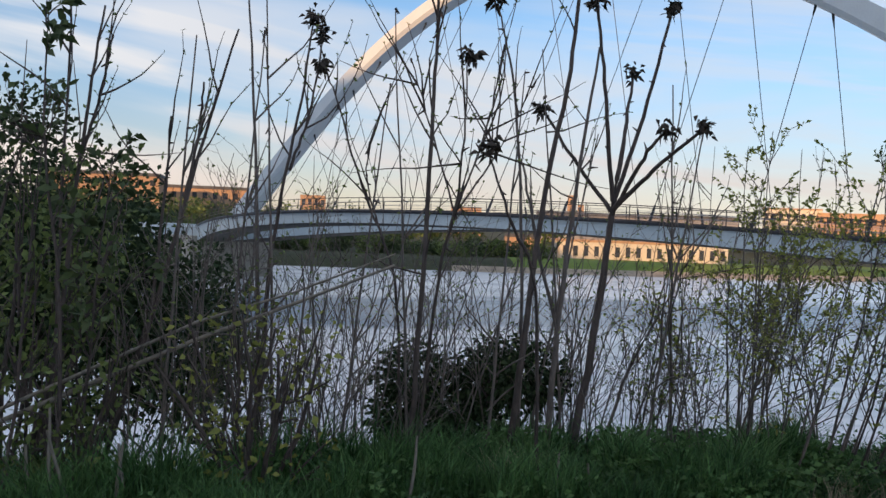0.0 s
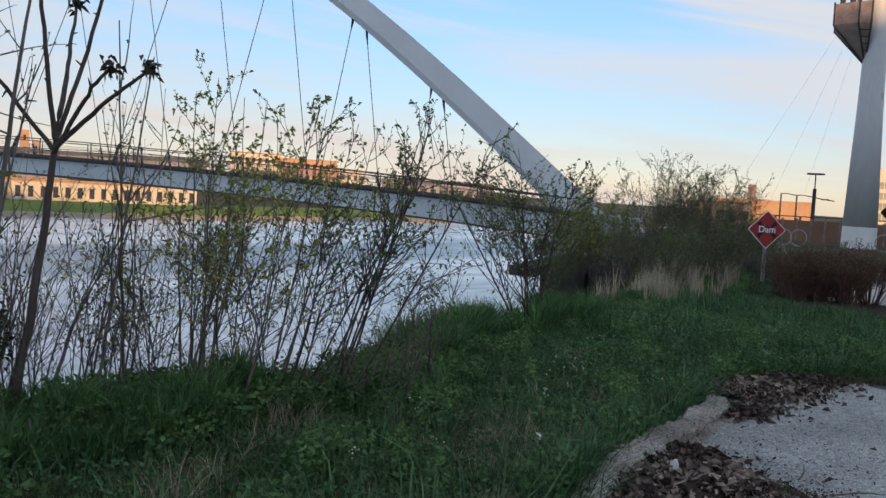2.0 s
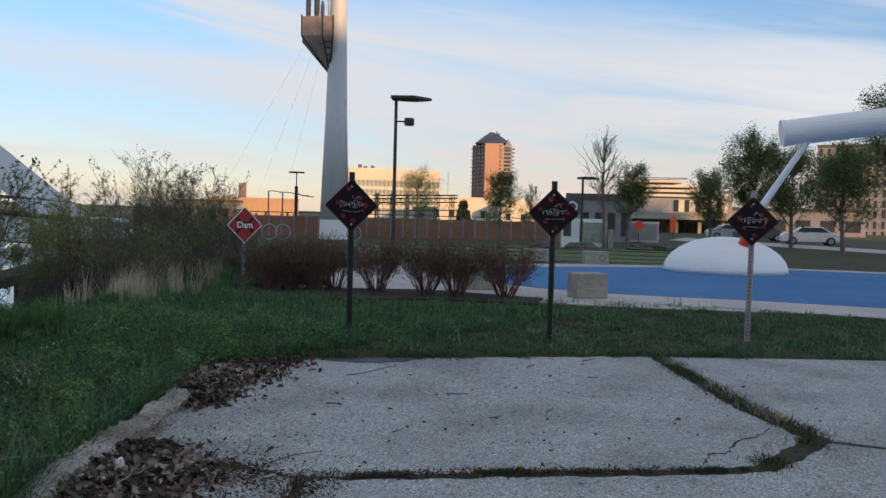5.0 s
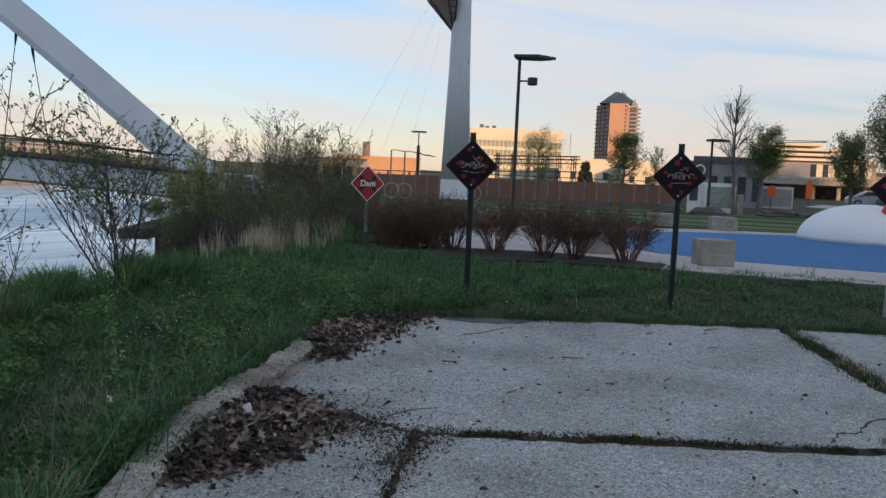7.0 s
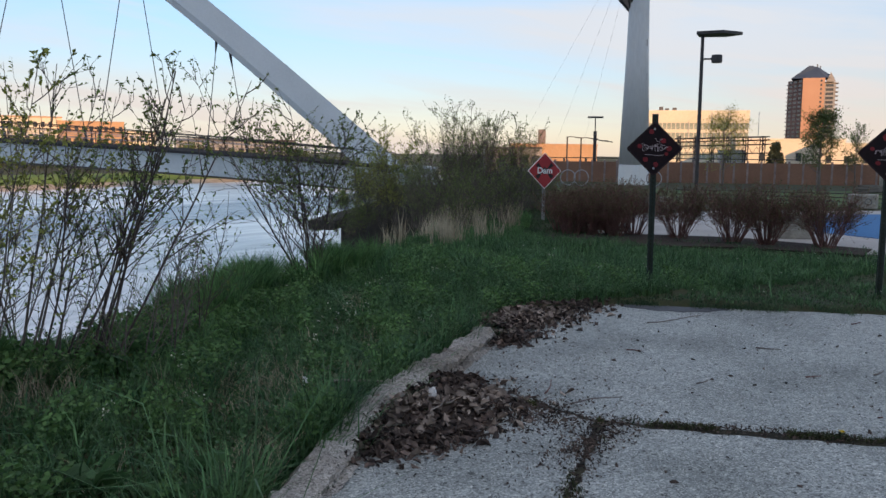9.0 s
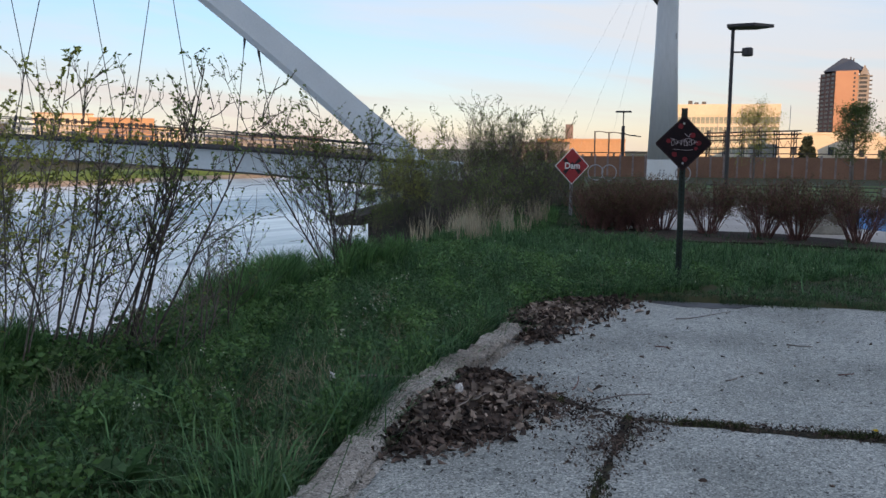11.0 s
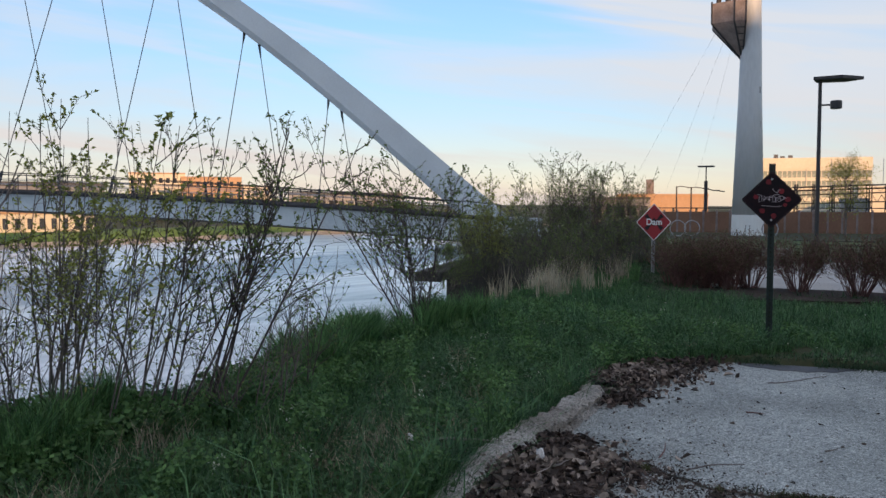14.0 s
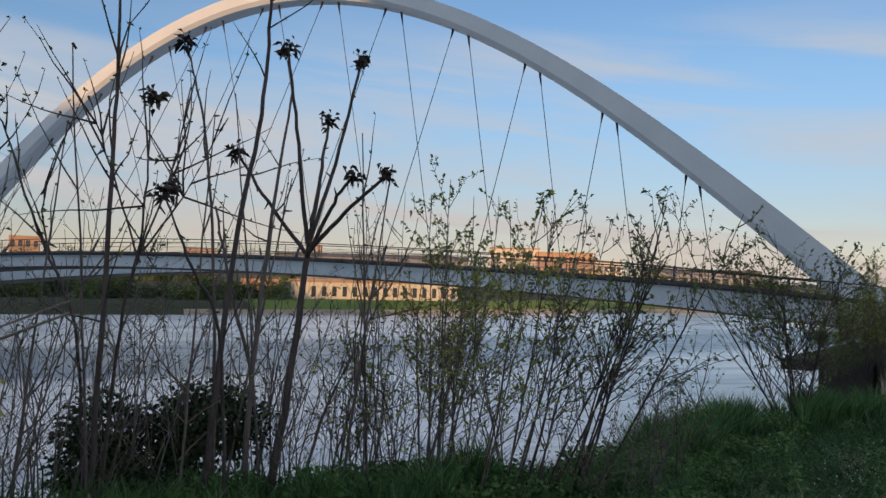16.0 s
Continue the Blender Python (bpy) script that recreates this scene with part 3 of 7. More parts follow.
def np_mesh(name, verts, faces, material, parent=None, label="", smooth=False):
    """A mesh from numpy arrays; all faces have the same number of corners."""
    verts, faces = np.asarray(verts, np.float32), np.asarray(faces, np.int32)
    me = bpy.data.meshes.new(name)
    me.vertices.add(len(verts))
    me.vertices.foreach_set("co", verts.ravel())
    me.loops.add(faces.size)
    me.loops.foreach_set("vertex_index", faces.ravel())
    me.polygons.add(len(faces))
    me.polygons.foreach_set("loop_start", np.arange(len(faces), dtype=np.int32) * faces.shape[1])
    me.update(calc_edges=True)
    me.validate()
    if smooth:
        me.shade_smooth()
    me.materials.append(M[material])
    ob = new(name, me)
    ob.parent = parent
    if label:
        tagged(ob, label)
    return ob


def thing(name, at, rz=0.0, label="", category="", group="", kind=""):
    """An Empty at the base of a thing, to which its parts are children."""
    e = new(name)
    e.matrix_basis = pose(*at, 0, 0, rz)
    e.empty_display_size = 0.2
    return tagged(e, label, category, group, kind)


# ---- the lie of the land ----
WATER = -3.5
CREST = [(-900, -420), (-60, -12), (-20, 0), (-6, 3.0), (-1.1, 4.3), (0.2, 4.75), (1.7, 5.15), (3.0, 5.65), (4.2, 6.1), (5.2, 6.6), (6.0, 7.0), (8.7, 8.0), (11.6, 9.1), (14.6, 10.6), (18, 12.8), (24, 17.2), (31, 24.5), (37, 30), (60, 48), (200, 120), (1500, 640)]
KERB = [(-6, -1.85), (0.6, 1.38), (2.4, 2.25), (3.1, 2.60), (3.75, 2.92), (4.9, 3.36), (5.56, 3.62), (6.17, 3.86), (7.2, 4.3), (8.37, 3.9)]


def to_line(x, y, line):
    """Signed distance to a polyline: positive on its right-hand side."""
    x, y = np.asarray(x, float), np.asarray(y, float)
    best, side = np.full(x.shape, 1e9), np.ones(x.shape)
    for (ax, ay), (bx, by) in zip(line[:-1], line[1:]):
        dx, dy = bx - ax, by - ay
        k = np.clip(((x - ax) * dx + (y - ay) * dy) / (dx * dx + dy * dy), 0, 1)
        d = np.hypot(x - ax - k * dx, y - ay - k * dy)
        s = np.sign(dx * (y - ay) - dy * (x - ax))
        near = d < best - 1e-9
        best, side = np.where(near, d, best), np.where(near, -s, side)
    return best * np.where(side == 0, 1, side)


SLAB = KERB + [(10.3, 0.5), (11.05, -1.4), (14, -9), (-8, -12)]


def in_slab(x, y):
    x, y = np.asarray(x, float), np.asarray(y, float)
    inside = np.zeros(x.shape, bool)
    for (ax, ay), (bx, by) in zip(SLAB, SLAB[1:] + SLAB[:1]):
        cross = ((ay > y) != (by > y)) & (x < (bx - ax) * (y - ay) / (by - ay + 1e-12) + ax)
        inside ^= cross
    return inside


def smooth(a, b, x):
    k = np.clip((x - a) / (b - a), 0, 1)
    return k * k * (3 - 2 * k)


def wave(x, y, f, seed):
    return (np.sin(x * f + seed) * np.cos(y * f * 1.3 + seed * 2.1) + 0.5 * np.sin(x * f * 2.3 - y * f * 1.9 + seed * 3.7)) / 1.5


def land(x, y):
    """Height of the ground."""
    x, y = np.asarray(x, float), np.asarray(y, float)
    s = to_line(x, y, CREST)
    k = to_line(x, y, KERB)
    verge = (0.05 + 0.05 * smooth(0.3, 1.2, -k)) * (1 - smooth(8.5, 10.5, x)) + 0.05 * np.exp(-(((x - 17) / 4) ** 2 + ((y - 11) / 3) ** 2))
    z = verge + (0.13 - 0.12 * smooth(1.6, 3.6, x)) * smooth(0.2, 1.0, -k) * np.exp(-((s - 0.3) / 1.3) ** 2) + (0.025 * wave(x, y, 1.9, 1.0) + 0.028 * wave(x, y, 6.3, 2.4) * smooth(0.25, 0.6, -k)) * smooth(0, 0.6, np.abs(s)) * (s > 0)
    z = z - 0.16 * (1 - smooth(0.12, 0.24, -k)) * (k < 0) * (x < 7.4)
    z = np.where(in_slab(x, y), -0.16, z)
    flat = smooth(10.5, 12.5, x) * smooth(2.0, 4.0, s) * ~in_slab(x, y)
    z = z * (1 - flat) + flat * (-0.012 + 0.01 * wave(x, y, 0.5, 2.0))
    steep = 0.62 - 0.50 * smooth(49, 52, np.degrees(np.arctan2(x - 0.3, y + 0.3))) * (1 - smooth(5, 10, -s))
    steep = steep + 1.2 * smooth(20, 25, x)
    z = np.where(s < 0, np.maximum(0.22 - 0.14 * smooth(1.6, 3.6, x) - steep * -s + 0.12 * wave(x, y, 0.9, 4.0), WATER - 1.6), z)
    far = y - (97 + 0.24 * x) + 2.0 * np.sin(x * 0.05)
    bank = WATER - 1.2 + 2.5 * smooth(-5, 11, far) + 1.0 * smooth(25, 60, far) + 6.0 * smooth(250, 900, far)
    return np.where((s < -20) & (far > -6), np.maximum(z, bank), z)


def axis(lo, hi, step, reach):
    a = list(np.arange(lo, hi + 1e-6, step))
    d = step
    while a[-1] < reach:
        d *= 1.16
        a.append(a[-1] + d)
    d = step
    while a[0] > -reach:
        d *= 1.16
        a.insert(0, a[0] - d)
    return np.array(a)


def build_ground():
    gx, gy = axis(-4.0, 20.0, 0.16, 2600), np.r_[axis(-2.0, 19.0, 0.16, 2600)]
    gy = np.unique(np.r_[gy[(gy < 70)], np.arange(70, 150, 2.0), gy[gy > 152]])
    gxx, gyy = np.meshgrid(gx, gy)
    z = land(gxx, gyy)
    v = np.stack([gxx, gyy, z], -1).reshape(-1, 3)
    w = len(gx)
    i = (np.arange(len(gy) - 1)[:, None] * w + np.arange(w - 1)[None]).ravel()
    tagged(np_mesh("ground", v, np.stack([i, i + 1, i + w + 1, i + w], 1), "soil", smooth=True), "rough grassy riverbank falling to the water", "ground", kind="structure")


build_ground()
v = [(-2600, -2600, WATER), (2600, -2600, WATER), (2600, 2600, WATER), (-2600, 2600, WATER)]
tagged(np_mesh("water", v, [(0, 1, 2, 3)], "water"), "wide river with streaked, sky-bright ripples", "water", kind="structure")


def slabs():
    road = thing("pavement", (0, 0, 0), 0, "weathered exposed-aggregate concrete slabs with weedy joints", "pavement", kind="structure")
    near_joint = [(4.74, 2.6), (4.68, 2.03), (5.0, 1.40), (5.30, 0.83), (5.82, -0.22), (6.1, -0.62)]
    side_joint = [(6.1, -0.62), (7.0, -1.02), (7.8, -0.55), (9.2, 0.02), (10.25, 0.42)]
    pieces = [
        [(4.80, 3.31), (4.9, 3.35), (5.56, 3.61), (6.17, 3.85), (7.2, 4.26), (8.37, 3.88), (10.27, 0.52), (9.2, 0.10), (7.8, -0.47), (7.02, -0.93), (6.1, -0.55), (5.86, -0.18), (5.34, 0.86), (5.04, 1.42), (4.70, 2.045), (4.765, 2.6)],
        [(-8, -12), (1.0, -5), (2.415, 1.16), (3.86, 1.72), (4.655, 2.05), (4.735, 2.6), (4.745, 3.28), (3.75, 2.91), (3.1, 2.59), (2.4, 2.24), (0.6, 1.37), (-6, -1.86)],
        [(1.05, -5), (6.5, -7), (6.95, -1.1), (6.03, -0.69), (5.76, -0.26), (5.25, 0.80), (4.95, 1.37), (4.665, 2.0), (3.87, 1.69), (2.43, 1.13)],
        [(6.6, -7), (14, -9), (11.05, -1.4), (10.32, 0.36), (9.22, -0.09), (7.83, -0.66), (7.03, -1.13)],
    ]
    ragged = random.Random(11)
    for poly in pieces:
        edge, poly = poly, []
        for (ax, ay), (bx, by) in zip(edge, edge[1:] + edge[:1]):
            n_cut = max(1, int(math.hypot(bx - ax, by - ay) / 0.055)) if max(abs(ax), abs(bx)) < 11 and min(ay, by) > -2.5 else 1
            for q in range(n_cut):
                wob = 0.0 if q == 0 else ragged.uniform(-0.012, 0.012) + 0.012 * math.sin(q * 0.9 + ax)
                nx, ny = (by - ay), -(bx - ax)
                ln = math.hypot(nx, ny)
                poly.append((ax + (bx - ax) * q / n_cut + nx / ln * wob, ay + (by - ay) * q / n_cut + ny / ln * wob))
        Geo().prism(poly, -0.14, 0.0).obj("slab", "concrete", road, bevel=0.012)
    Geo().prism([(-8, -12), (14, -9), (11.02, -1.4), (10.27, 0.45), (8.35, 3.86), (7.2, 4.25), (4.7, 3.24), (3.1, 2.57), (0.6, 1.34), (-6, -1.9)], -0.155, -0.006).obj("joint_bed", "joint", road)
    # broken-edged kerb along the grass
    rng = random.Random(4)
    g = Geo()
    line = KERB[:-2]
    chip_until, drift = 0, 0.0
    pts = []
    for (ax, ay), (bx, by) in zip(line[:-1], line[1:]):
        n = max(2, int(math.hypot(bx - ax, by - ay) / 0.045))
        pts += [(ax + (bx - ax) * k / n, ay + (by - ay) * k / n) for k in range(n)]
    prof_v, faces = [], []
    for i, (x, y) in enumerate(pts):
        a, b = pts[max(i - 1, 0)], pts[min(i + 1, len(pts) - 1)]
        d = Vector((b[0] - a[0], b[1] - a[1], 0)).normalized()
        o = Vector((-d.y, d.x, 0))
        j = lambda s: rng.uniform(-s, s)
        drift = 0.93 * drift + rng.uniform(-0.011, 0.011)
        worn = 0.03 * max(0, math.sin(i * 0.09)) + 0.8 * abs(drift) + 0.03 * (chip_until > i)
        if rng.random() < 0.03:
            chip_until = i + rng.randint(2, 6)
        bite = 0.045 * math.sin(i * 0.083) + drift + 0.02 * (chip_until > i)
        for w, h in ((-0.06, 0.003), (-0.03, 0.010), (0.0, 0.05), (0.03, 0.10), (0.075, 0.13), (0.19, 0.14), (0.25, 0.03)):
            prof_v.append(Vector((x, y, 0)) + o * (w + j(0.013) + bite * (w > 0)) + Vector((0, 0, max(0.001, h - (worn if h > 0.04 else 0) + j(0.011)))))
    for i in range(len(pts) - 1):
        faces += [(i * 7 + k, (i + 1) * 7 + k, (i + 1) * 7 + k + 1, i * 7 + k + 1) for k in range(6)]
    g.add(prof_v, faces)
    tagged(g.obj("kerb", "kerb", smooth=False), "crumbling pale concrete kerb half hidden in leaves", "kerb", kind="structure")
    # damp patch by the far edge
    wide = [0.30 * math.sin(math.pi * (k + 0.6) / 10) ** 0.8 + 0.03 * math.sin(k * 2.9) for k in range(10)]
    edge_in = [(8.36 + 0.062 * k - 0.866 * w_, 3.83 - 0.11 * k - 0.5 * w_) for k, w_ in enumerate(wide)]
    Geo().prism([(8.36 + 0.062 * k, 3.83 - 0.11 * k) for k in range(10)] + edge_in[::-1], 0.0012, 0.005).obj("damp_patch", "wet", road)
    crack = Geo()
    ends = [(5.98, -0.24), (6.25, -0.28), (6.38, -0.40), (6.65, -0.42), (6.9, -0.6), (7.27, -0.70)]
    path = [(ax + (bx - ax) * k / 6 + rng.uniform(-0.012, 0.012), ay + (by - ay) * k / 6 + rng.uniform(-0.02, 0.02)) for (ax, ay), (bx, by) in zip(ends[:-1], ends[1:]) for k in range(6)]
    for (ax, ay), (bx, by) in zip(path[:-1], path[1:]):
        d = Vector((bx - ax, by - ay)).normalized() * rng.choice((0.002, 0.004, 0.006, 0.009))
        crack.prism([(ax - d.y, ay + d.x), (ax + d.y, ay - d.x), (bx + d.y, by - d.x), (bx - d.y, by + d.x)], 0.0005, 0.003)
    crack.obj("crack", "joint", road)


slabs()

# buildings behind the camera that keep the bank in evening shade
a_sun = radians(SUN_AZ)
along, across = Vector((math.sin(a_sun), math.cos(a_sun), 0)), Vector((-math.cos(a_sun), math.sin(a_sun), 0))


def shade_block(u0, u1, height):
    c = along * 130 + across * ((u0 + u1) / 2)
    m = Matrix.Translation(c) @ pose(0, 0, 0, 0, 0, math.degrees(math.atan2(across.y, across.x)))
    g = Geo().box((0, 0, height / 2 - 2), (abs(u1 - u0), 12, height + 4))
    ob = g.obj("wall_behind", "tan")
    ob.matrix_basis = m
    tagged(ob, "plain tall building that shades the bank", "building", kind="structure")
shade_block(-20.5, 8, 59.3)
shade_block(8, 90, 51.3)
shade_block(-42.5, -20.5, 49.0)
shade_block(-140, -42.5, 52.5)

# ---- the footbridge ----
FOOT_A, FOOT_B = Vector((33.05, 30.54, 0)), Vector((-16.82, 74.46, 0))
CHORD = (FOOT_B - FOOT_A).normalized()
SIDE = Vector((CHORD.y, -CHORD.x, 0)) if (Vector((CHORD.y, -CHORD.x, 0))).dot(FOOT_A) < 0 else Vector((-CHORD.y, CHORD.x, 0))


def arch_low(s):
    """Underside of the arch, s from the near foot to the far one."""
    u = 2 * s - 1
    p = FOOT_A.lerp(FOOT_B, s)
    p.z = -0.48 + 19.19 * (1 - u * u) * (1 - 0.242 * u * u)
    return p


def deck_mid(s, bow):
    """Centre of a deck's surface; it bows out to one side of the arch."""
    k = 4 * s * (1 - s)
    p = FOOT_A.lerp(FOOT_B, s) + SIDE * (bow * k + math.copysign(1.6, bow))
    p.z = 1.0 + 1.42 * k
    return p


def footbridge():
    top = thing("footbridge", (0, 0, 0), 0, "white steel arch footbridge with two pale curved decks over the river", "bridge")
    N = 72
    g, v, f = Geo(), [], []
    for i in range(N + 1):
        s = -0.02 + 1.04 * i / N
        a, b, c = arch_low(s - 0.004), arch_low(s), arch_low(s + 0.004)
        d = (c - a).normalized()
        up = SIDE.cross(d)
        up = up if up.z > 0 else -up
        deep = 1.0 + 0.65 * abs(2 * s - 1) ** 2
        for w, h in ((-0.55, 0.0), (0.55, 0.0), (0.75, 0.25), (0.62, deep), (-0.62, deep), (-0.75, 0.25)):
            v.append(b + SIDE * w + up * h)
    for i in range(N):
        f += [(i * 6 + k, i * 6 + (k + 1) % 6, (i + 1) * 6 + (k + 1) % 6, (i + 1) * 6 + k) for k in range(6)]
    f += [tuple(range(5, -1, -1)), tuple(range(N * 6, N * 6 + 6))]
    arch = g.add(v, f).obj("arch", "archpaint", top, "smooth white box-section arch")
    for name, bow in (("deck", 9.5), ("deck", -4.5)):
        g, v, f = Geo(), [], []
        n = 40
        sgn = math.copysign(1, bow)
        for i in range(n + 1):
            s = -0.03 + 1.06 * i / n
            c = deck_mid(min(max(s, 0), 1), bow) + CHORD * (70 * (s - min(max(s, 0), 1)))
            k = 4 * s * (1 - s)
            deep = 1.30 - 0.62 * k
            # flat top with a thin edge, then a sloping fascia to a narrow soffit
            for w, h in ((-1.9, 0.0), (1.9, 0.0), (1.9, -0.16), (1.72, -0.2), (1.78, -deep), (-1.78, -deep), (-1.72, -0.2), (-1.9, -0.16)):
                v.append(c + SIDE * w + Vector((0, 0, h)))
        for i in range(n):
            f += [(i * 8 + k, i * 8 + (k + 1) % 8, (i + 1) * 8 + (k + 1) % 8, (i + 1) * 8 + k) for k in range(8)]
        f += [tuple(range(7, -1, -1)), tuple(range(n * 8, n * 8 + 8))]
        deck = g.add(v, f).obj(name, "girder", top, "pale grey steel girder deck")
        # dark sheet below the deck stands in for the shade there
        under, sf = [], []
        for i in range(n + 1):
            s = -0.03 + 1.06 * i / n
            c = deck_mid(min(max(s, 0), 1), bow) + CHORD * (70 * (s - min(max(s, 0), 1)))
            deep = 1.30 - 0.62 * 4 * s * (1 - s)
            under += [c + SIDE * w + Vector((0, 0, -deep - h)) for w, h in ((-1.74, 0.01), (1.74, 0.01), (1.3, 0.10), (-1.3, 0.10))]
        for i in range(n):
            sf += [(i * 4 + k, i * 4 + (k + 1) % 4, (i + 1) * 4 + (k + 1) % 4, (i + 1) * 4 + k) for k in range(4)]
        Geo().add(under, sf).obj("soffit", "darkconcrete", deck, "dark underside of the deck, shade put into its colour")
        for w in (-1.92, 1.92):
            edge = Geo()
            pts = [deck_mid(i / 40, bow) + SIDE * w + Vector((0, 0, -0.05)) for i in range(41)]
            edge.tube(pts, 0.10, 4).obj("edge_beam", "steel", deck)
            for h, r_ in ((0.26, 0.010), (0.46, 0.010), (0.68, 0.020)):
                Geo().tube([p + Vector((0, 0, h + 0.05)) for p in pts], r_, 4).obj("handrail", "galv" if h < 0.6 else "steel", deck)
            n_post = 34
            post = None
            for i in range(n_post + 1):
                p = deck_mid(i / n_post, bow) + SIDE * w
                if post is None:
                    post = Geo().box((0, 0, 0.35), (0.035, 0.035, 0.7)).obj("rail_post", "steel", deck)
                    o = post
                else:
                    o = new("rail_post", post.data)
                    o.parent = deck
                o.location = p
    for i in range(12):
        for off, run, bow in ((0.0, 0.001, 9.5), (-0.0100 - 0.0013 * i, -0.010, -4.5)):
            s = 0.1335 + 0.0664 * i + off
            a = arch_low(s)
            b = deck_mid(s + run, bow) + SIDE * (-1.6 if bow > 0 else 1.6) + Vector((0, 0, 0.05))
            d = (b - a).normalized()
            cable = Geo().tube([a, b], 0.022, 5).obj("cable", "steel", top)
            Geo().tube([a + Vector((0, 0, 0.15)), a + d * 0.25, a + d * 0.75], [0.085, 0.07, 0.03], 6).obj("socket", "steel", cable)
            Geo().tube([b - d * 0.9, b], [0.06, 0.08], 6).obj("anchor", "steel", cable)
    # abutments and the spur wall at each end
    for end, way in ((FOOT_A, -CHORD), (FOOT_B, CHORD)):
        ang = math.degrees(math.atan2(CHORD.y, CHORD.x))
        m = Matrix.Translation(end + way * 2.0) @ pose(0, 0, 0, 0, 0, ang)
        # near abutment in very dark concrete, far one in cast stone
        Geo().box((0, 0, -2.2), (5.0, 9.0, 4.6), m, 0.9).obj("abutment", "deepconcrete" if end == FOOT_A else "block", top, "concrete abutment", bevel=0.06)
    m = Matrix.Translation((-26.5, 88.0, 0)) @ pose(0, 0, 0, 0, 0, 138)
    g = Geo().box((0, 0, -1.3), (6, 5, 4.6), m, 0.85).box((4, 0, -2.4), (6, 3.4, 2.4), m)
    g.obj("pier", "girder", top, "pale concrete pier at the water's edge", bevel=0.05)
    # low concrete apron on the near bank beside the scrub
    m = Matrix.Translation((21.4, 22.4, 0)) @ pose(0, 0, 0, 0, 0, 33)
    Geo().box((4.6, 0, -0.90), (12.4, 1.0, 0.36), m).obj("ledge", "deepconcrete", top, bevel=0.06)
    Geo().box((6.9, 0.15, -2.6), (7.6, 0.6, 3.0), m).obj("ledge_wall", "deepconcrete", top, bevel=0.05)


footbridge()

# ---- signs ----


def post_panel(t, height, material, panel_mat, side, back=0.04):
    """U-channel post with holes, and a diamond panel on it."""
    post = Geo()
    for w in (-0.03, 0.03):
        post.box((w, 0, height / 2), (0.012, 0.045, height))
    post.box((0, 0.018, height / 2), (0.055, 0.008, height))
    p = post.obj("post", material, t)
    holes = Geo()
    for i in range(int(height / 0.05) - 2):
        holes.box((0, 0.0135, 0.08 + i * 0.05), (0.011, 0.003, 0.018))
    tagged(holes.obj("post_holes", "joint", p), kind="stuff")
    return p


def diamond(side, thick, y, cz, bev=0.04):
    h = side / math.sqrt(2)
    pts = []
    for k in range(4):
        a = math.pi / 2 * k
        c = (math.cos(a) * h, math.sin(a) * h)
        for t in (-0.5, 0, 0.5):
            b = a + t * 0.9
            r = bev * 0.55
            pts.append((c[0] - math.cos(a) * bev + math.cos(b) * r * 1.6, c[1] - math.sin(a) * bev + math.sin(b) * r * 1.6))
    m = Matrix.Translation((0, y, cz)) @ pose(0, 0, 0, 90, 0, 0)
    return Geo().prism(pts, -thick / 2, thick / 2, m)


def bolts(t, y, cz, h):
    for dz in (-h * 0.72, h * 0.72):
        Geo().lathe([(0.0, -0.004), (0.014, -0.004), (0.014, 0.003), (0.004, 0.005)], 8, Matrix.Translation((0, y, cz + dz)) @ pose(0, 0, 0, 90, 0, 0)).obj("bolt", "galv", t)


def facing(x, y):
    """Turn that faces a sign's front (-y) to the path."""
    return math.degrees(math.atan2(y + 0.3, x - 0.3)) - 90


def dam_sign(x, y):
    z = float(land(x, y))
    t = thing("warning_sign", (x, y, z), facing(x, y) + 24, "red and white diamond warning sign reading Dam on a thin post", "sign", "diamond signs by the bank")
    post_panel(t, 0.84, "galv", None, 0.61)
    cz = 1.21 - z + 0.03
    panel = diamond(0.61, 0.004, -0.03, cz).obj("panel", "signwhite", t, "white-edged red panel")
    diamond(0.575, 0.004, -0.033, cz).obj("red_field", "signred", panel)
    # smoky dark cross behind the lettering
    g = Geo()
    for sx in (-1, 1):
        g.add([(sx * 0.02, -0.0385, cz), (sx * 0.17, -0.0385, cz + 0.20), (sx * 0.24, -0.0385, cz + 0.12)], [(0, 1, 2) if sx < 0 else (0, 2, 1)])
        g.add([(sx * 0.02, -0.0385, cz), (sx * 0.17, -0.0385, cz - 0.20), (sx * 0.24, -0.0385, cz - 0.12)], [(0, 1, 2) if sx > 0 else (0, 2, 1)])
    g.add([(-0.1, -0.0385, cz), (0, -0.0385, cz - 0.1), (0.1, -0.0385, cz), (0, -0.0385, cz + 0.1)], [(0, 1, 2, 3)])
    g.obj("dark_cross", "signblack", panel)
    cu = bpy.data.curves.new("lettering", "FONT")
    cu.body, cu.size, cu.align_x, cu.align_y, cu.extrude = "Dam", 0.205, "CENTER", "CENTER", 0.002
    cu.offset = 0.004
    word = new("lettering", cu)
    me = bpy.data.meshes.new_from_object(word)
    bpy.data.objects.remove(word)
    me.materials.append(M["signwhite"])
    word = new("lettering", me)
    word.parent = panel
    word.matrix_basis = pose(0, -0.044, cz, 90, 0, 0)
    tagged(word, "white letters")


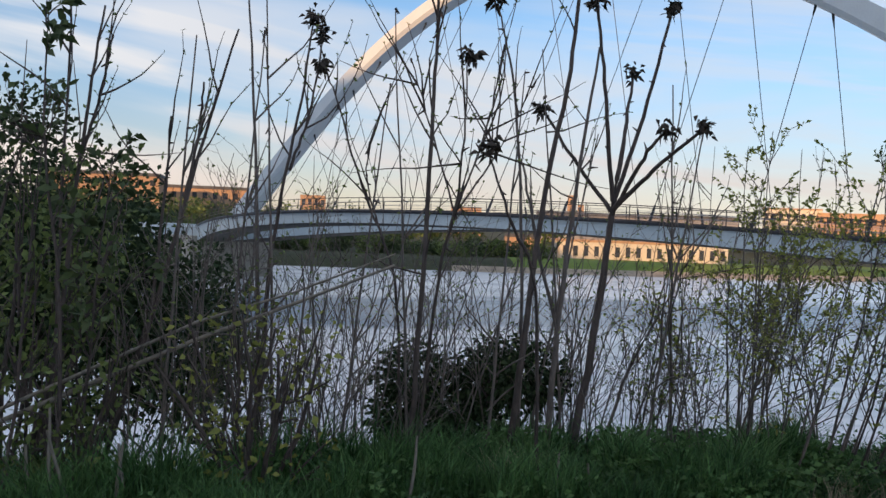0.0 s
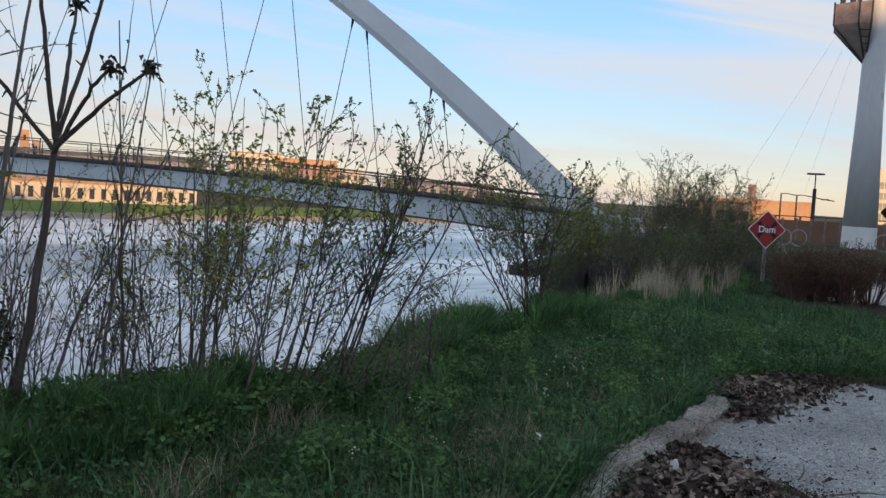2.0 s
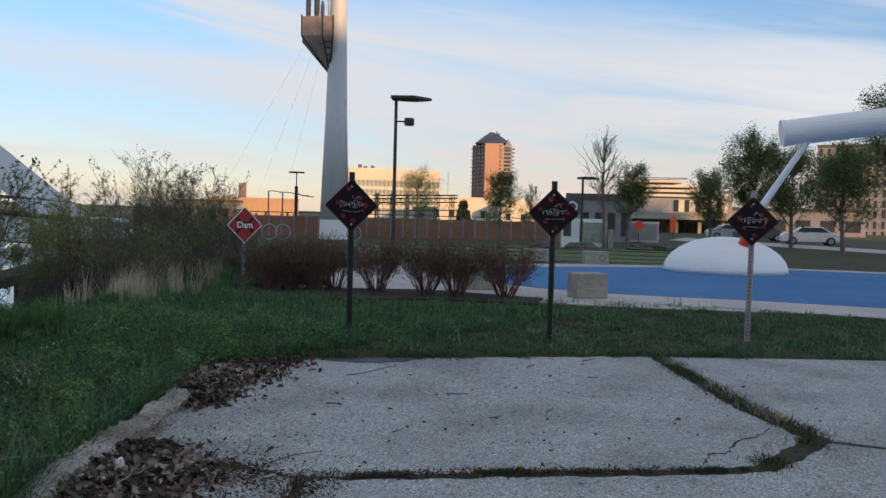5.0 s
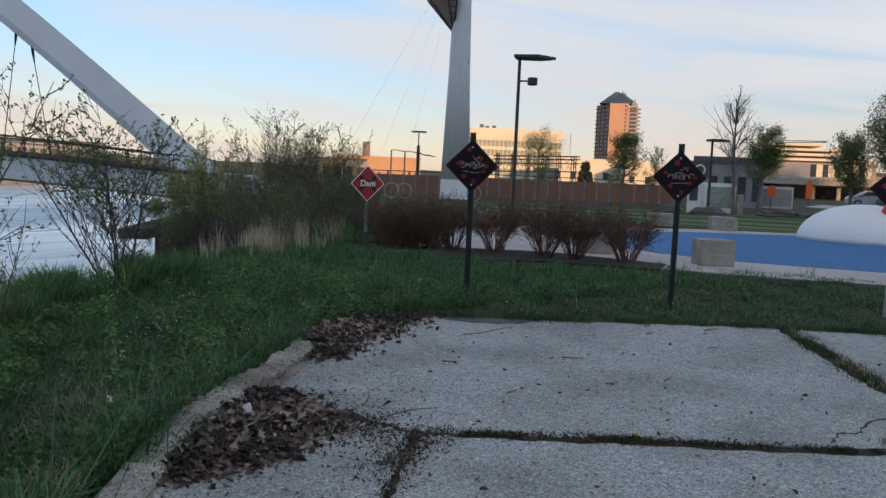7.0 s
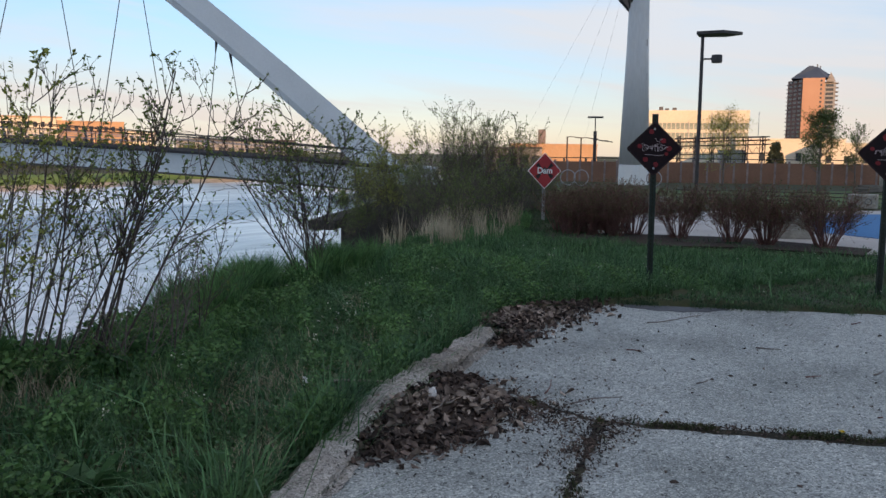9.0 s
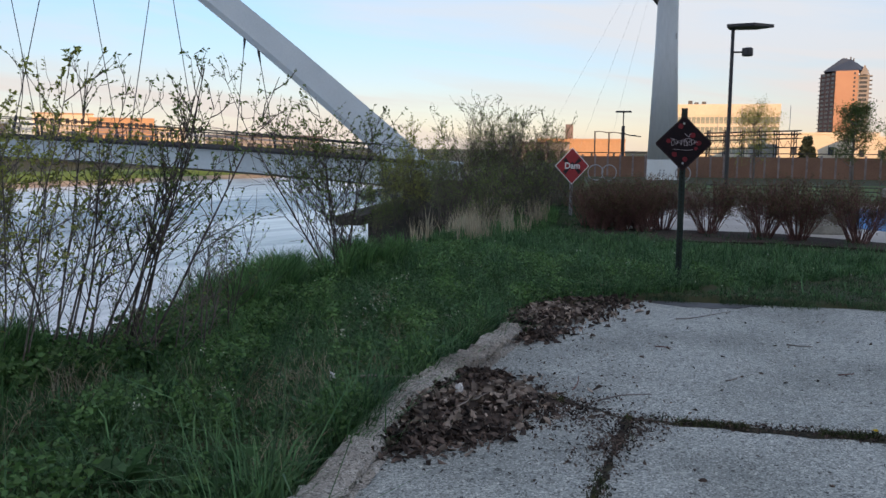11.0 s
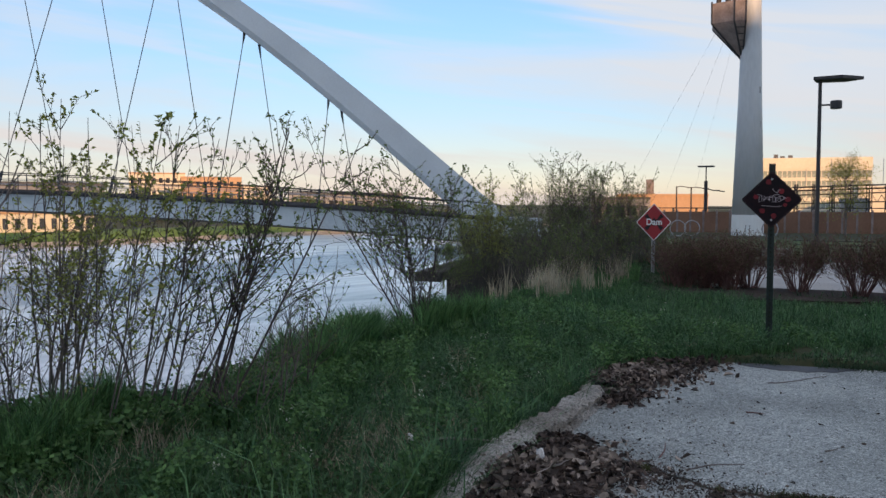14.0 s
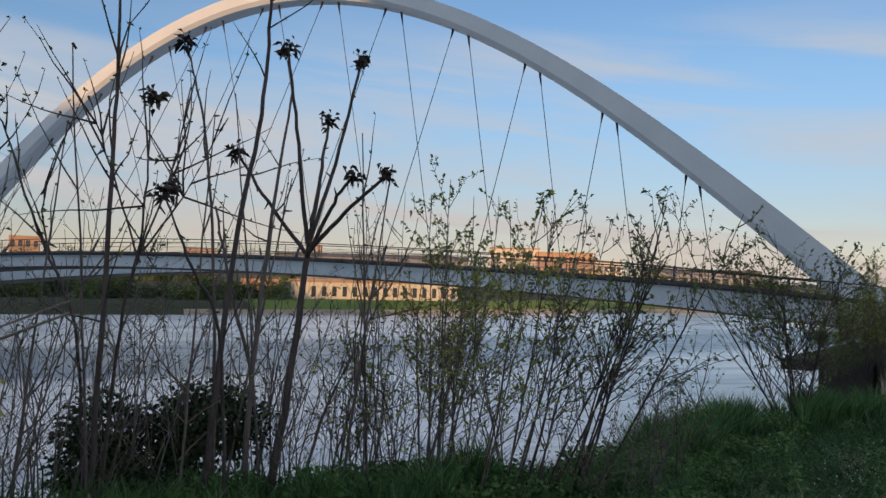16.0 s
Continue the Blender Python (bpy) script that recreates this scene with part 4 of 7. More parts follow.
def scribble(rng, w, h, loops):
    """A thin looping sprayed line, not a letter."""
    n, a, lean = 16 * loops + 10, rng.uniform(0, 6), rng.uniform(0.5, 0.9)
    out = []
    for i in range(n):
        k = i / (n - 1)
        u = a + k * loops * 2 * math.pi
        tall = h * (0.65 + 0.35 * math.sin(3.1 * k * math.pi + a))
        out.append((-w / 2 + w * k - 0.35 * tall * math.cos(u * 1.0) * (loops > 1), 0.5 * tall * math.sin(u + lean * math.sin(2 * u))))
    return out


def smeared_sign(x, y, material, seed, turn=0.0, tall=2.07, lean=0.0):
    rng = random.Random(seed)
    t = thing("painted_over_sign", (x, y, 0), facing(x, y) + turn, "blackened red diamond sign with spray scribble on a %s post" % ("dark green" if material == "greenpost" else "grey"), "sign", "diamond signs by the bank")
    t.rotation_euler[1] = radians(lean)
    post_panel(t, tall, material, None, 0.46)
    cz = tall - 0.10 - 0.315
    panel = diamond(0.46, 0.004, -0.028, cz).obj("panel", "signblack", t)
    diamond(0.43, 0.003, -0.031, cz).obj("stained_field", "signdark", panel, "red field smeared with black")
    for k, (px, pz) in enumerate(((-0.16, 0.03), (-0.02, 0.19), (0.02, -0.18), (0.14, -0.05), (-0.09, -0.11), (0.10, 0.10), (0.19, 0.02))):
        px, pz = px + rng.uniform(-0.02, 0.02), pz + rng.uniform(-0.02, 0.02)
        rr = rng.uniform(0.022, 0.04)
        pts = [(px + math.cos(b * 0.7) * rr * rng.uniform(0.8, 1.1), pz + math.sin(b * 0.7) * rr * rng.uniform(0.8, 1.1)) for b in range(9)]
        Geo().prism(pts, 0.0, 0.002, Matrix.Translation((0, -0.034 - 0.0006 * k, cz)) @ pose(0, 0, 0, 90, 0, 0)).obj("red_patch", "signpatch", panel)
    for k in range(4):
        pts = scribble(rng, (0.30, 0.26, 0.22, 0.09)[k], (0.085, 0.06, 0.012, 0.05)[k], (6, 4, 1, 1)[k])
        dx, dz = (0.0, 0.02, 0.0, 0.05)[k], cz + (0.015, 0.0, -0.075, 0.10)[k]
        Geo().tube([(px + dx, -0.042, pz + dz) for px, pz in pts], 0.0022, 4).obj("spray_stroke", "tag", panel)
    bolts(panel, -0.040, cz, 0.325)


dam_sign(17.2, 10.5)
smeared_sign(9.695, 4.13, "greenpost", 3, 0, 2.10, 0.0)
smeared_sign(10.95, 1.85, "greenpost", 8, -4, 2.07, 0.3)
smeared_sign(12.17, -0.59, "galv", 12, 0, 2.03, 0.5)

# ---- lamps, mast ----


def street_lamp(x, y, h, head=1.25, second=True, turn=0.0):
    t = thing("street_lamp", (x, y, 0), facing(x, y) + turn, "dark steel street lamp with a flat square head", "street lamp", "park lamps")
    Geo().tube([(0, 0, 0), (0, 0, h)], [0.075, 0.06], 8).obj("pole", "steel", t)
    Geo().lathe([(0.16, 0), (0.16, 0.05), (0.1, 0.09)], 12).obj("base_plate", "steel", t)
    g = Geo().prism([(-0.22, -0.42), (head - 0.55, -0.55), (head + 0.12, 0.10), (head - 0.45, 0.55), (-0.12, 0.42)], h - 0.02, h + 0.09)
    g.obj("lamp_head", "steel", t, bevel=0.012)
    if second:
        arm = Geo().tube([(0, 0, h - 0.85), (0.38, 0, h - 0.85)], 0.035, 6).obj("arm", "steel", t)
        Geo().lathe([(0.17, -0.02), (0.19, 0.02), (0.19, 0.24), (0.17, 0.27)], 14, Matrix.Translation((0.52, 0, h - 0.98))).obj("floodlight", "steel", arm, bevel=0.02)


street_lamp(29.97, 12.05, 6.0)


def yard_mast(x, y, h):
    """A thick dark pole with a flat head centred on a thin stub, and a swept arm lower down."""
    t = thing("street_lamp", (x, y, 0), facing(x, y), "dark pole lamp with a flat centred head and a side arm", "street lamp", "park lamps")
    Geo().tube([(0, 0, -0.5), (0, 0, h - 1.1)], [0.15, 0.13], 10).obj("pole", "steel", t)
    Geo().tube([(0, 0, h - 1.1), (0, 0, h)], 0.045, 6).obj("stub", "steel", t)
    Geo().prism([(-0.62, -0.3), (-0.3, -0.42), (0.3, -0.42), (0.62, -0.3), (0.62, 0.3), (0.3, 0.42), (-0.3, 0.42), (-0.62, 0.3)], h - 0.05, h + 0.06).obj("lamp_head", "steel", t, bevel=0.02)
    arm = Geo().tube([(0.1, 0, h - 1.75), (0.6, 0, h - 1.85), (1.4, 0, h - 1.95)], 0.04, 5).obj("arm", "steel", t)
    Geo().box((0.75, 0, h - 1.86), (0.55, 0.2, 0.09)).obj("lamp_head", "steel", arm, bevel=0.015)


yard_mast(59.63, 33.0, 4.72)
street_lamp(44.0, 7.2, 3.7, 0.9, False, 30)


def mast():
    x, y = 45.15, 22.25
    t = thing("radio_mast", (x, y, 0), facing(x, y), "tall tapered grey steel mast with a rusty mesh lookout basket", "mast")
    Geo().lathe([(0.88, -0.1), (0.86, 1.15)], 28).obj("painted_foot", "white", t, "white painted foot")
    Geo().lathe([(0.86, 1.15), (0.64, 7.5), (0.48, 14), (0.36, 24), (0.25, 32)], 28).obj("shaft", "mast", t, smooth=True)
    b = Geo()
    z0, z1, z2 = 9.9, 11.8, 12.9
    ring = [(-2.1, -0.9), (-2.1, 0.9), (-0.9, 1.4), (-0.3, 1.2), (-0.3, -1.2), (-0.9, -1.4)]
    n = len(ring)
    b.add([(px, py, z1) for px, py in ring] + [(px, py, z2) for px, py in ring] + [(-0.45, 0, z0)], [(i, (i + 1) % n, n + (i + 1) % n, n + i) for i in range(n)] + [(i, 2 * n, (i + 1) % n) for i in range(n)] + [tuple(range(n, 2 * n))])
    b.obj("basket", "rust", t, "rusty mesh basket")
    for i in range(n):
        Geo().tube([(-0.45, 0, z0 - 0.1), (*ring[i], z1), (*ring[i], z2 + 0.1)], 0.05, 5).obj("basket_rib", "steel", t)
    for k in range(5):
        s = (k + 1) / 6
        Geo().tube([(-0.45 + (px + 0.45) * s * 1.02, py * s * 1.02, z0 + (z1 - z0) * s) for px, py in ring], 0.025, 4).obj("basket_hoop", "steel", t)
    for px, py, hh, r, m in ((-1.75, -0.4, 1.5, 0.14, "steel"), (-1.25, -0.7, 1.9, 0.16, "steel"), (-0.95, 0.5, 1.3, 0.12, "roof"), (-0.55, -0.9, 1.9, 0.07, "galv"), (-0.35, 0.9, 1.0, 0.06, "rust")):
        Geo().lathe([(r * 0.8, z2), (r, z2 + 0.3), (r, z2 + hh - 0.3), (r * 0.45, z2 + hh)], 10, Matrix.Translation((px, py, 0))).obj("antenna", m, t)
    for dx, dy in ((-8.5, 4), (-6.0, 7), (-4.0, 9)):
        Geo().tube([(0, 0, 15), (dx, dy, 0.3)], 0.004, 4).obj("guy_wire", "galv", t)
    for i in range(6):
        Geo().box((0.0 + 0.22 * (i % 2) - 0.1, -0.865, 0.25 + 0.14 * (i // 2)), (0.05, 0.02, 0.08)).obj("foot_mark", "roof", t)
    Geo().tube([(0.66, -0.1, 1.2), (0.5, -0.1, 7), (0.35, -0.1, 14)], 0.03, 4).obj("cable_run", "steel", t)
    for z in (4.0, 6.2, 8.1):
        Geo().box((0.6 - z * 0.012, -0.35, z), (0.1, 0.1, 0.35)).obj("junction_box", "galv", t)


mast()

# ---- park beyond the lawn ----


def polar(az, d):
    """Plan place at a compass angle from +y and a distance from the first viewpoint."""
    a = radians(az)
    return 0.33 + d * math.sin(a), -0.35 + d * math.cos(a)


def ring_pts(pts):
    return [polar(a, d) for a, d in pts]


tagged(Geo().prism(ring_pts([(61, 16.2), (70, 16.2), (79.7, 15.5), (86.6, 15.5), (95.4, 16.2), (112, 16.6), (112, 35), (92, 32.0), (80, 29.5), (70, 27), (61, 23)]), -0.02, 0.012).obj("paving", "paving"), "pale concrete paving round the splash pad", "pavement", kind="structure")
tagged(Geo().prism(ring_pts([(73.0, 20.2), (77.4, 18.8), (82, 18.0), (92, 18.1), (111, 19), (111, 33), (94.3, 31), (85.7, 29), (80, 27.6), (75, 26.0), (72.9, 24)]), 0.0, 0.02).obj("splash_pad", "blue"), "smooth bright blue splash pad surface", "pavement", kind="structure")
tagged(Geo().prism(ring_pts([(57, 14.6), (62, 15.0), (70, 15.4), (77.3, 15.1), (77.8, 16.2), (70, 17.3), (62, 17.3), (57, 16.5)]), -0.02, 0.035).obj("mulch_bed", "mulch"), "dark bark mulch under the shrubs", "planting bed", kind="structure")


def stone_block(az, d, w, h, turn, ringed=False):
    x, y = polar(az, d)
    t = thing("stone_seat", (x, y, 0.012), facing(x, y) + turn, "rough grey cast-stone seat block beside the splash pad", "seat block", "seat blocks")
    Geo().box((0, 0, h / 2), (w, w * 0.8, h)).obj("block", "block", t, bevel=0.02)
    Geo().box((0, -w * 0.4 - 0.002, h * 0.42), (w * 0.98, 0.004, 0.02)).obj("form_line", "kerb", t)
    if ringed:
        m = Matrix.Translation((w * 0.22, -w * 0.4 - 0.01, h * 0.5)) @ pose(0, 0, 0, 90, 0, 0)
        pts = [m @ Vector((math.cos(k * 0.42) * 0.1, math.sin(k * 0.42) * 0.1, 0)) for k in range(16)]
        Geo().tube(pts, 0.012, 4).obj("stamp", "roof", t)


stone_block(80.75, 16.9, 0.66, 0.50, 24)
stone_block(81.2, 29.8, 0.85, 0.45, 10, True)
stone_block(77.2, 30.2, 0.85, 0.45, -5, True)
stone_block(64.8, 24.5, 0.8, 0.45, 15)
stone_block(73.0, 18.0, 0.8, 0.45, 15)


def dome():
    x, y = polar(89.57, 28.2)
    t = thing("play_dome", (x, y, 0.02), facing(x, y), "smooth white play dome with a red cap and a slanting pole", "play sculpture")
    R, H = 1.92, 1.12
    prof = [(R * math.cos(a) + 1e-4, H * math.sin(a)) for a in [i * math.pi / 2 / 14 for i in range(15)]]
    Geo().lathe(prof, 48).obj("dome", "white", t, smooth=True)
    m = Matrix.Translation((0.6, -0.9, 0.88)) @ pose(0, 0, 0, 10, 16, 0)
    Geo().lathe([(0.24, 0), (0.22, 0.25), (0.17, 0.62), (0.13, 0.66)], 20, m).obj("cap", "red", t, "red plastic collar", smooth=False)
    Geo().tube([(0.65, -0.9, 1.5), (2.4, -0.6, 4.35)], [0.11, 0.09], 12).obj("pole", "white", t)
    tube = Geo().tube([(1.55, -0.6, 4.35), (8.5, 0.4, 5.3)], [0.40, 0.40], 24).obj("tube", "white", t, "fat white tube held up by the pole")
    Geo().tube([(1.50, -0.607, 4.343), (1.60, -0.593, 4.357)], [0.42, 0.42], 24).obj("rim", "white", tube)


dome()

# low seat walls stepping through the lawn
for k, (a0, a1, d) in enumerate(((66, 92, 31.5), (66, 91, 34.0), (66, 90, 37.5), (66, 89, 42.0))):
    pts_o = [polar(a0 + (a1 - a0) * i / 16, d) for i in range(17)]
    pts_i = [polar(a0 + (a1 - a0) * i / 16, d + 0.16) for i in range(17)]
    w = Geo().prism(pts_o + pts_i[::-1], -0.05, 0.03 + 0.01 * k)
    tagged(w.obj("lawn_edging", "darkconcrete"), "low pale concrete edging through the lawn", "edging", "lawn edgings", "structure")
tagged(Geo().prism(ring_pts([(57, 30.2), (64, 30.6), (80, 31.0), (93, 31.2), (93, 47), (80, 47), (57, 43)]), -0.03, 0.008).obj("park_lawn", "parklawn"), "mown park lawn between low edgings", "lawn", kind="structure")


def brown_wall():
    t = thing("boundary_wall", (0, 0, 0), 0, "long brown panelled boundary wall with darker posts", "wall", kind="structure")
    n = 26
    pts = [polar(57.2 + 21.5 * i / n, 54.5 + 2.5 * (i / n)) for i in range(n + 1)]
    for (ax, ay), (bx, by) in zip(pts[:-1], pts[1:]):
        ang = math.degrees(math.atan2(by - ay, bx - ax))
        L = math.hypot(bx - ax, by - ay)
        m = Matrix.Translation(((ax + bx) / 2, (ay + by) / 2, 0)) @ pose(0, 0, 0, 0, 0, ang)
        Geo().box((0, 0, 0.62), (L - 0.08, 0.10, 1.34), m).obj("panel", "brick", t)
        Geo().box((L / 2, 0, 0.68), (0.12, 0.16, 1.46), m).obj("post", "rust", t)
    Geo().tube([(px, py, 1.52) for px, py in pts], 0.03, 4).obj("top_rail", "steel", t)


brown_wall()
for az, d, r in ((58.9, 46.5, 0.27), (59.8, 46.5, 0.26), (64.6, 46.5, 0.26)):
    x, y = polar(az, d)
    t = thing("bike_hoop", (x, y, 0.02), facing(x, y), "pale steel bike hoop on the lawn edge", "bike rack", "bike hoops")
    Geo().tube([(math.cos(k * math.pi / 10) * r * 1.5, 0, 0.42 + math.sin(k * math.pi / 10) * 0.42) for k in range(21)], 0.03, 6).obj("hoop", "galv", t)

# ---- buildings ----


def building(name, az, d, w, depth, h, wall, label, rows=0, cols=0, base=-1.0, turn=0.0, roof="roof", lit=None, win=(0.55, 0.5), parapet=0.5, cornice=None):
    """A block with a roof slab, a parapet and real window panes let into its front."""
    x, y = polar(az, d)
    t = thing(name, (x, y, base), -az + turn, label, "building")
    Geo().box((0, depth / 2, h / 2), (w, depth, h)).obj("wall", wall, t)
    Geo().box((0, depth / 2, h + parapet / 2), (w * 1.01, depth * 1.02, parapet)).obj("roof", roof, t)
    if rows and cols:
        cw, rh = w / cols, h / rows
        pane = None
        for r in range(rows):
            for c in range(cols):
                px, pz = -w / 2 + (c + 0.5) * cw, (r + 0.5) * rh
                if pane is None:
                    g = Geo()
                    g.box((0, 0.0, 0), (cw * win[0], 0.06, rh * win[1]))
                    pane = g.obj("window", lit or "glass", t)
                    o = pane
                else:
                    o = new("window", pane.data)
                    o.parent = t
                o.location = (px, -0.02, pz)
    return t


def tower():
    az, d = 74.05, 420
    x, y = polar(az, d)
    t = thing("apartment_tower", (x, y, -2), -az, "tall orange brick tower with dark balconies and pointed blue roof", "building")
    H = 40.4
    Geo().box((0.3, 6, H / 2), (9.2, 12, H)).obj("front_wall", "towerbrick", t, "warm brick front")
    Geo().prism([(-4.3, 0.25), (-4.3, 15), (-10.4, 15), (-10.9, 12)], 0, H - 0.4).obj("side_wall", "shadebrick", t, "brick flank with its shade in the colour")
    Geo().box((7.2, 7, H / 2 - 0.9), (4.6, 8, H - 1.8)).obj("side_wing", "greywall", t)
    Geo().add([(-9.6, 2, H), (5.4, 0, H), (9, 4, H), (8, 13, H), (-9, 13, H), (-2.0, 6, H + 6.2), (1.8, 6, H + 5.4)], [(0, 1, 6, 5), (1, 2, 6), (2, 3, 6), (3, 4, 5, 6), (4, 0, 5)]).obj("roof", "bluetop", t)
    Geo().add([(5.3, 1.5, H - 1.8), (9.4, 1.5, H - 1.8), (7.2, 1.5, H + 2.6), (7.2, 8, H + 2.6)], [(0, 1, 2), (1, 3, 2), (0, 2, 3)]).obj("gable", "greywall", t)
    for px, hh in ((-0.5, 1.4), (1.4, 1.9), (2.6, 1.2)):
        Geo().box((px, 7, H + 4.0 + hh / 2), (0.55, 0.55, hh + 1.6)).obj("vent", "roof", t)
    n = 20
    flank = Vector((-6.6, 11.75, 0)).normalized()
    out = Vector((-flank.y, flank.x, 0)) * -1
    out = out if out.y < 0 else -out
    for i in range(n):
        z = 1.7 + i * 1.92
        Geo().box((10.0, 6, z), (1.4, 6, 0.30)).obj("balcony", "greywall", t)
        Geo().box((4.55, 0.3, z), (0.8, 1.2, 0.26)).obj("balcony", "greywall", t)
        Geo().box((-11.0, 12.4, z), (1.0, 2.4, 0.26)).obj("balcony", "greywall", t)
        for k in range(3):
            c = Vector((-4.3, 0.25, 0)) + flank * (2.2 + k * 4.2) + out * 0.05
            m = Matrix.Translation((c.x, c.y, z + 0.95)) @ pose(0, 0, 0, 0, 0, math.degrees(math.atan2(flank.y, flank.x)))
            Geo().box((0, 0, 0), (2.6, 0.12, 1.05), m).obj("window", "glass", t)
        Geo().box((7.0, 2.97, z + 0.9), (3.2, 0.12, 1.15)).obj("window", "glass", t)
        Geo().box((3.4, -0.03, z + 0.9), (0.8, 0.1, 0.95)).obj("window", "glass", t)


tower()
building("office_block", 67.3, 260, 28.5, 18, 14.4, "cream", "long cream office block with ranks of square windows", 5, 22, -2, 6, "cream", lit="paleglass", win=(0.84, 0.66), parapet=3.2)
for k, (dx, hh) in enumerate(((-8.5, 1.3), (-6.6, 0.8), (-4.2, 1.0))):
    x, y = polar(67.4 + dx * 0.2, 262)
    t = thing("roof_unit", (x, y + 4, 15.6), -67, "small rooftop plant unit", "roof unit", "roof units")
    Geo().box((0, 0, hh / 2), (1.2, 1.2, hh)).obj("casing", "roof", t)
building("brick_warehouse", 57.9, 122, 12.5, 10, 4.3, "tan", "low sunlit tan brick warehouse", 1, 4, -1.2, 4, "tan", win=(0.1, 0.2), parapet=0.3)
t = thing("chimney", (*polar(57.1, 124), 3), 0, "short brick chimney on the warehouse", "chimney")
Geo().box((0, 0, 1.2), (0.8, 0.8, 2.6)).obj("stack", "rust", t)
building("warehouse", 55.2, 118, 8, 8, 3.6, "greywall", "low grey industrial shed beside the warehouse", 1, 5, -1.0, 4, "roof", win=(0.6, 0.5), parapet=0.3)
building("low_offices", 72.9, 230, 26, 16, 8.2, "cream", "low cream building with a flat roof", 1, 6, -2, 8, "cream", win=(0.3, 0.25), parapet=0.5)
building("low_offices", 76.2, 220, 12, 16, 7.0, "cream", "low cream building with a flat roof", 1, 3, -2, 8, "cream", win=(0.3, 0.25), parapet=0.5)


def civic_hall():
    az, d = 86.4, 120
    x, y = polar(az, d)
    t = thing("civic_hall", (x, y, -0.6), -az + 8, "grey concrete hall with a colonnade and a glazed upper floor", "building")
    Geo().box((-0.5, 8, 5.9), (17, 14, 2.8)).obj("upper_wall", "greywall", t)
    Geo().box((0, 7, 3.9), (24, 18, 1.2)).obj("slab_edge", "block", t)
    Geo().box((0, 12, 1.7), (20, 8, 3.4)).obj("ground_wall", "greywall", t)
    for i in range(7):
        Geo().box((-10 + i * 3.3, -0.5, 1.65), (0.5, 0.5, 3.3)).obj("column", "block", t)
    for i in range(5):
        Geo().box((0.0 + i * 1.55, 0.95, 5.9), (0.62, 0.14, 2.2)).obj("window", "glass", t)
        Geo().box((0.78 + i * 1.55, 0.93, 5.9), (0.8, 0.12, 2.2)).obj("fin", "cream", t)
    for i in range(6):
        Geo().box((2 + i * 1.2, 7.9, 1.7), (0.7, 0.2, 2.4)).obj("window", "glass", t)
    for i in range(4):
        Geo().box((1.5 - 1.3 * i, 16, 8.2 + i * 0.95), (17 - i * 2.5, 12, 0.5)).obj("terrace", "cream", t)
        Geo().box((1.2 - 1.3 * i, 17, 7.75 + i * 0.95), (15 - i * 2.5, 11, 0.5)).obj("terrace_wall", "greywall", t)


civic_hall()
bpy.data.objects["civic_hall"].scale = (0.95, 1, 0.74)
building("office_tower", 97.5, 170, 16, 14, 17, "greywall", "grey slatted office tower behind the trees", 9, 12, -1, 0, "roof", win=(0.4, 0.7))
building("long_shed", 92.0, 130, 26, 10, 4.0, "greywall", "low grey building behind parked cars", 1, 8, -0.6, 0, "roof", win=(0.6, 0.4))


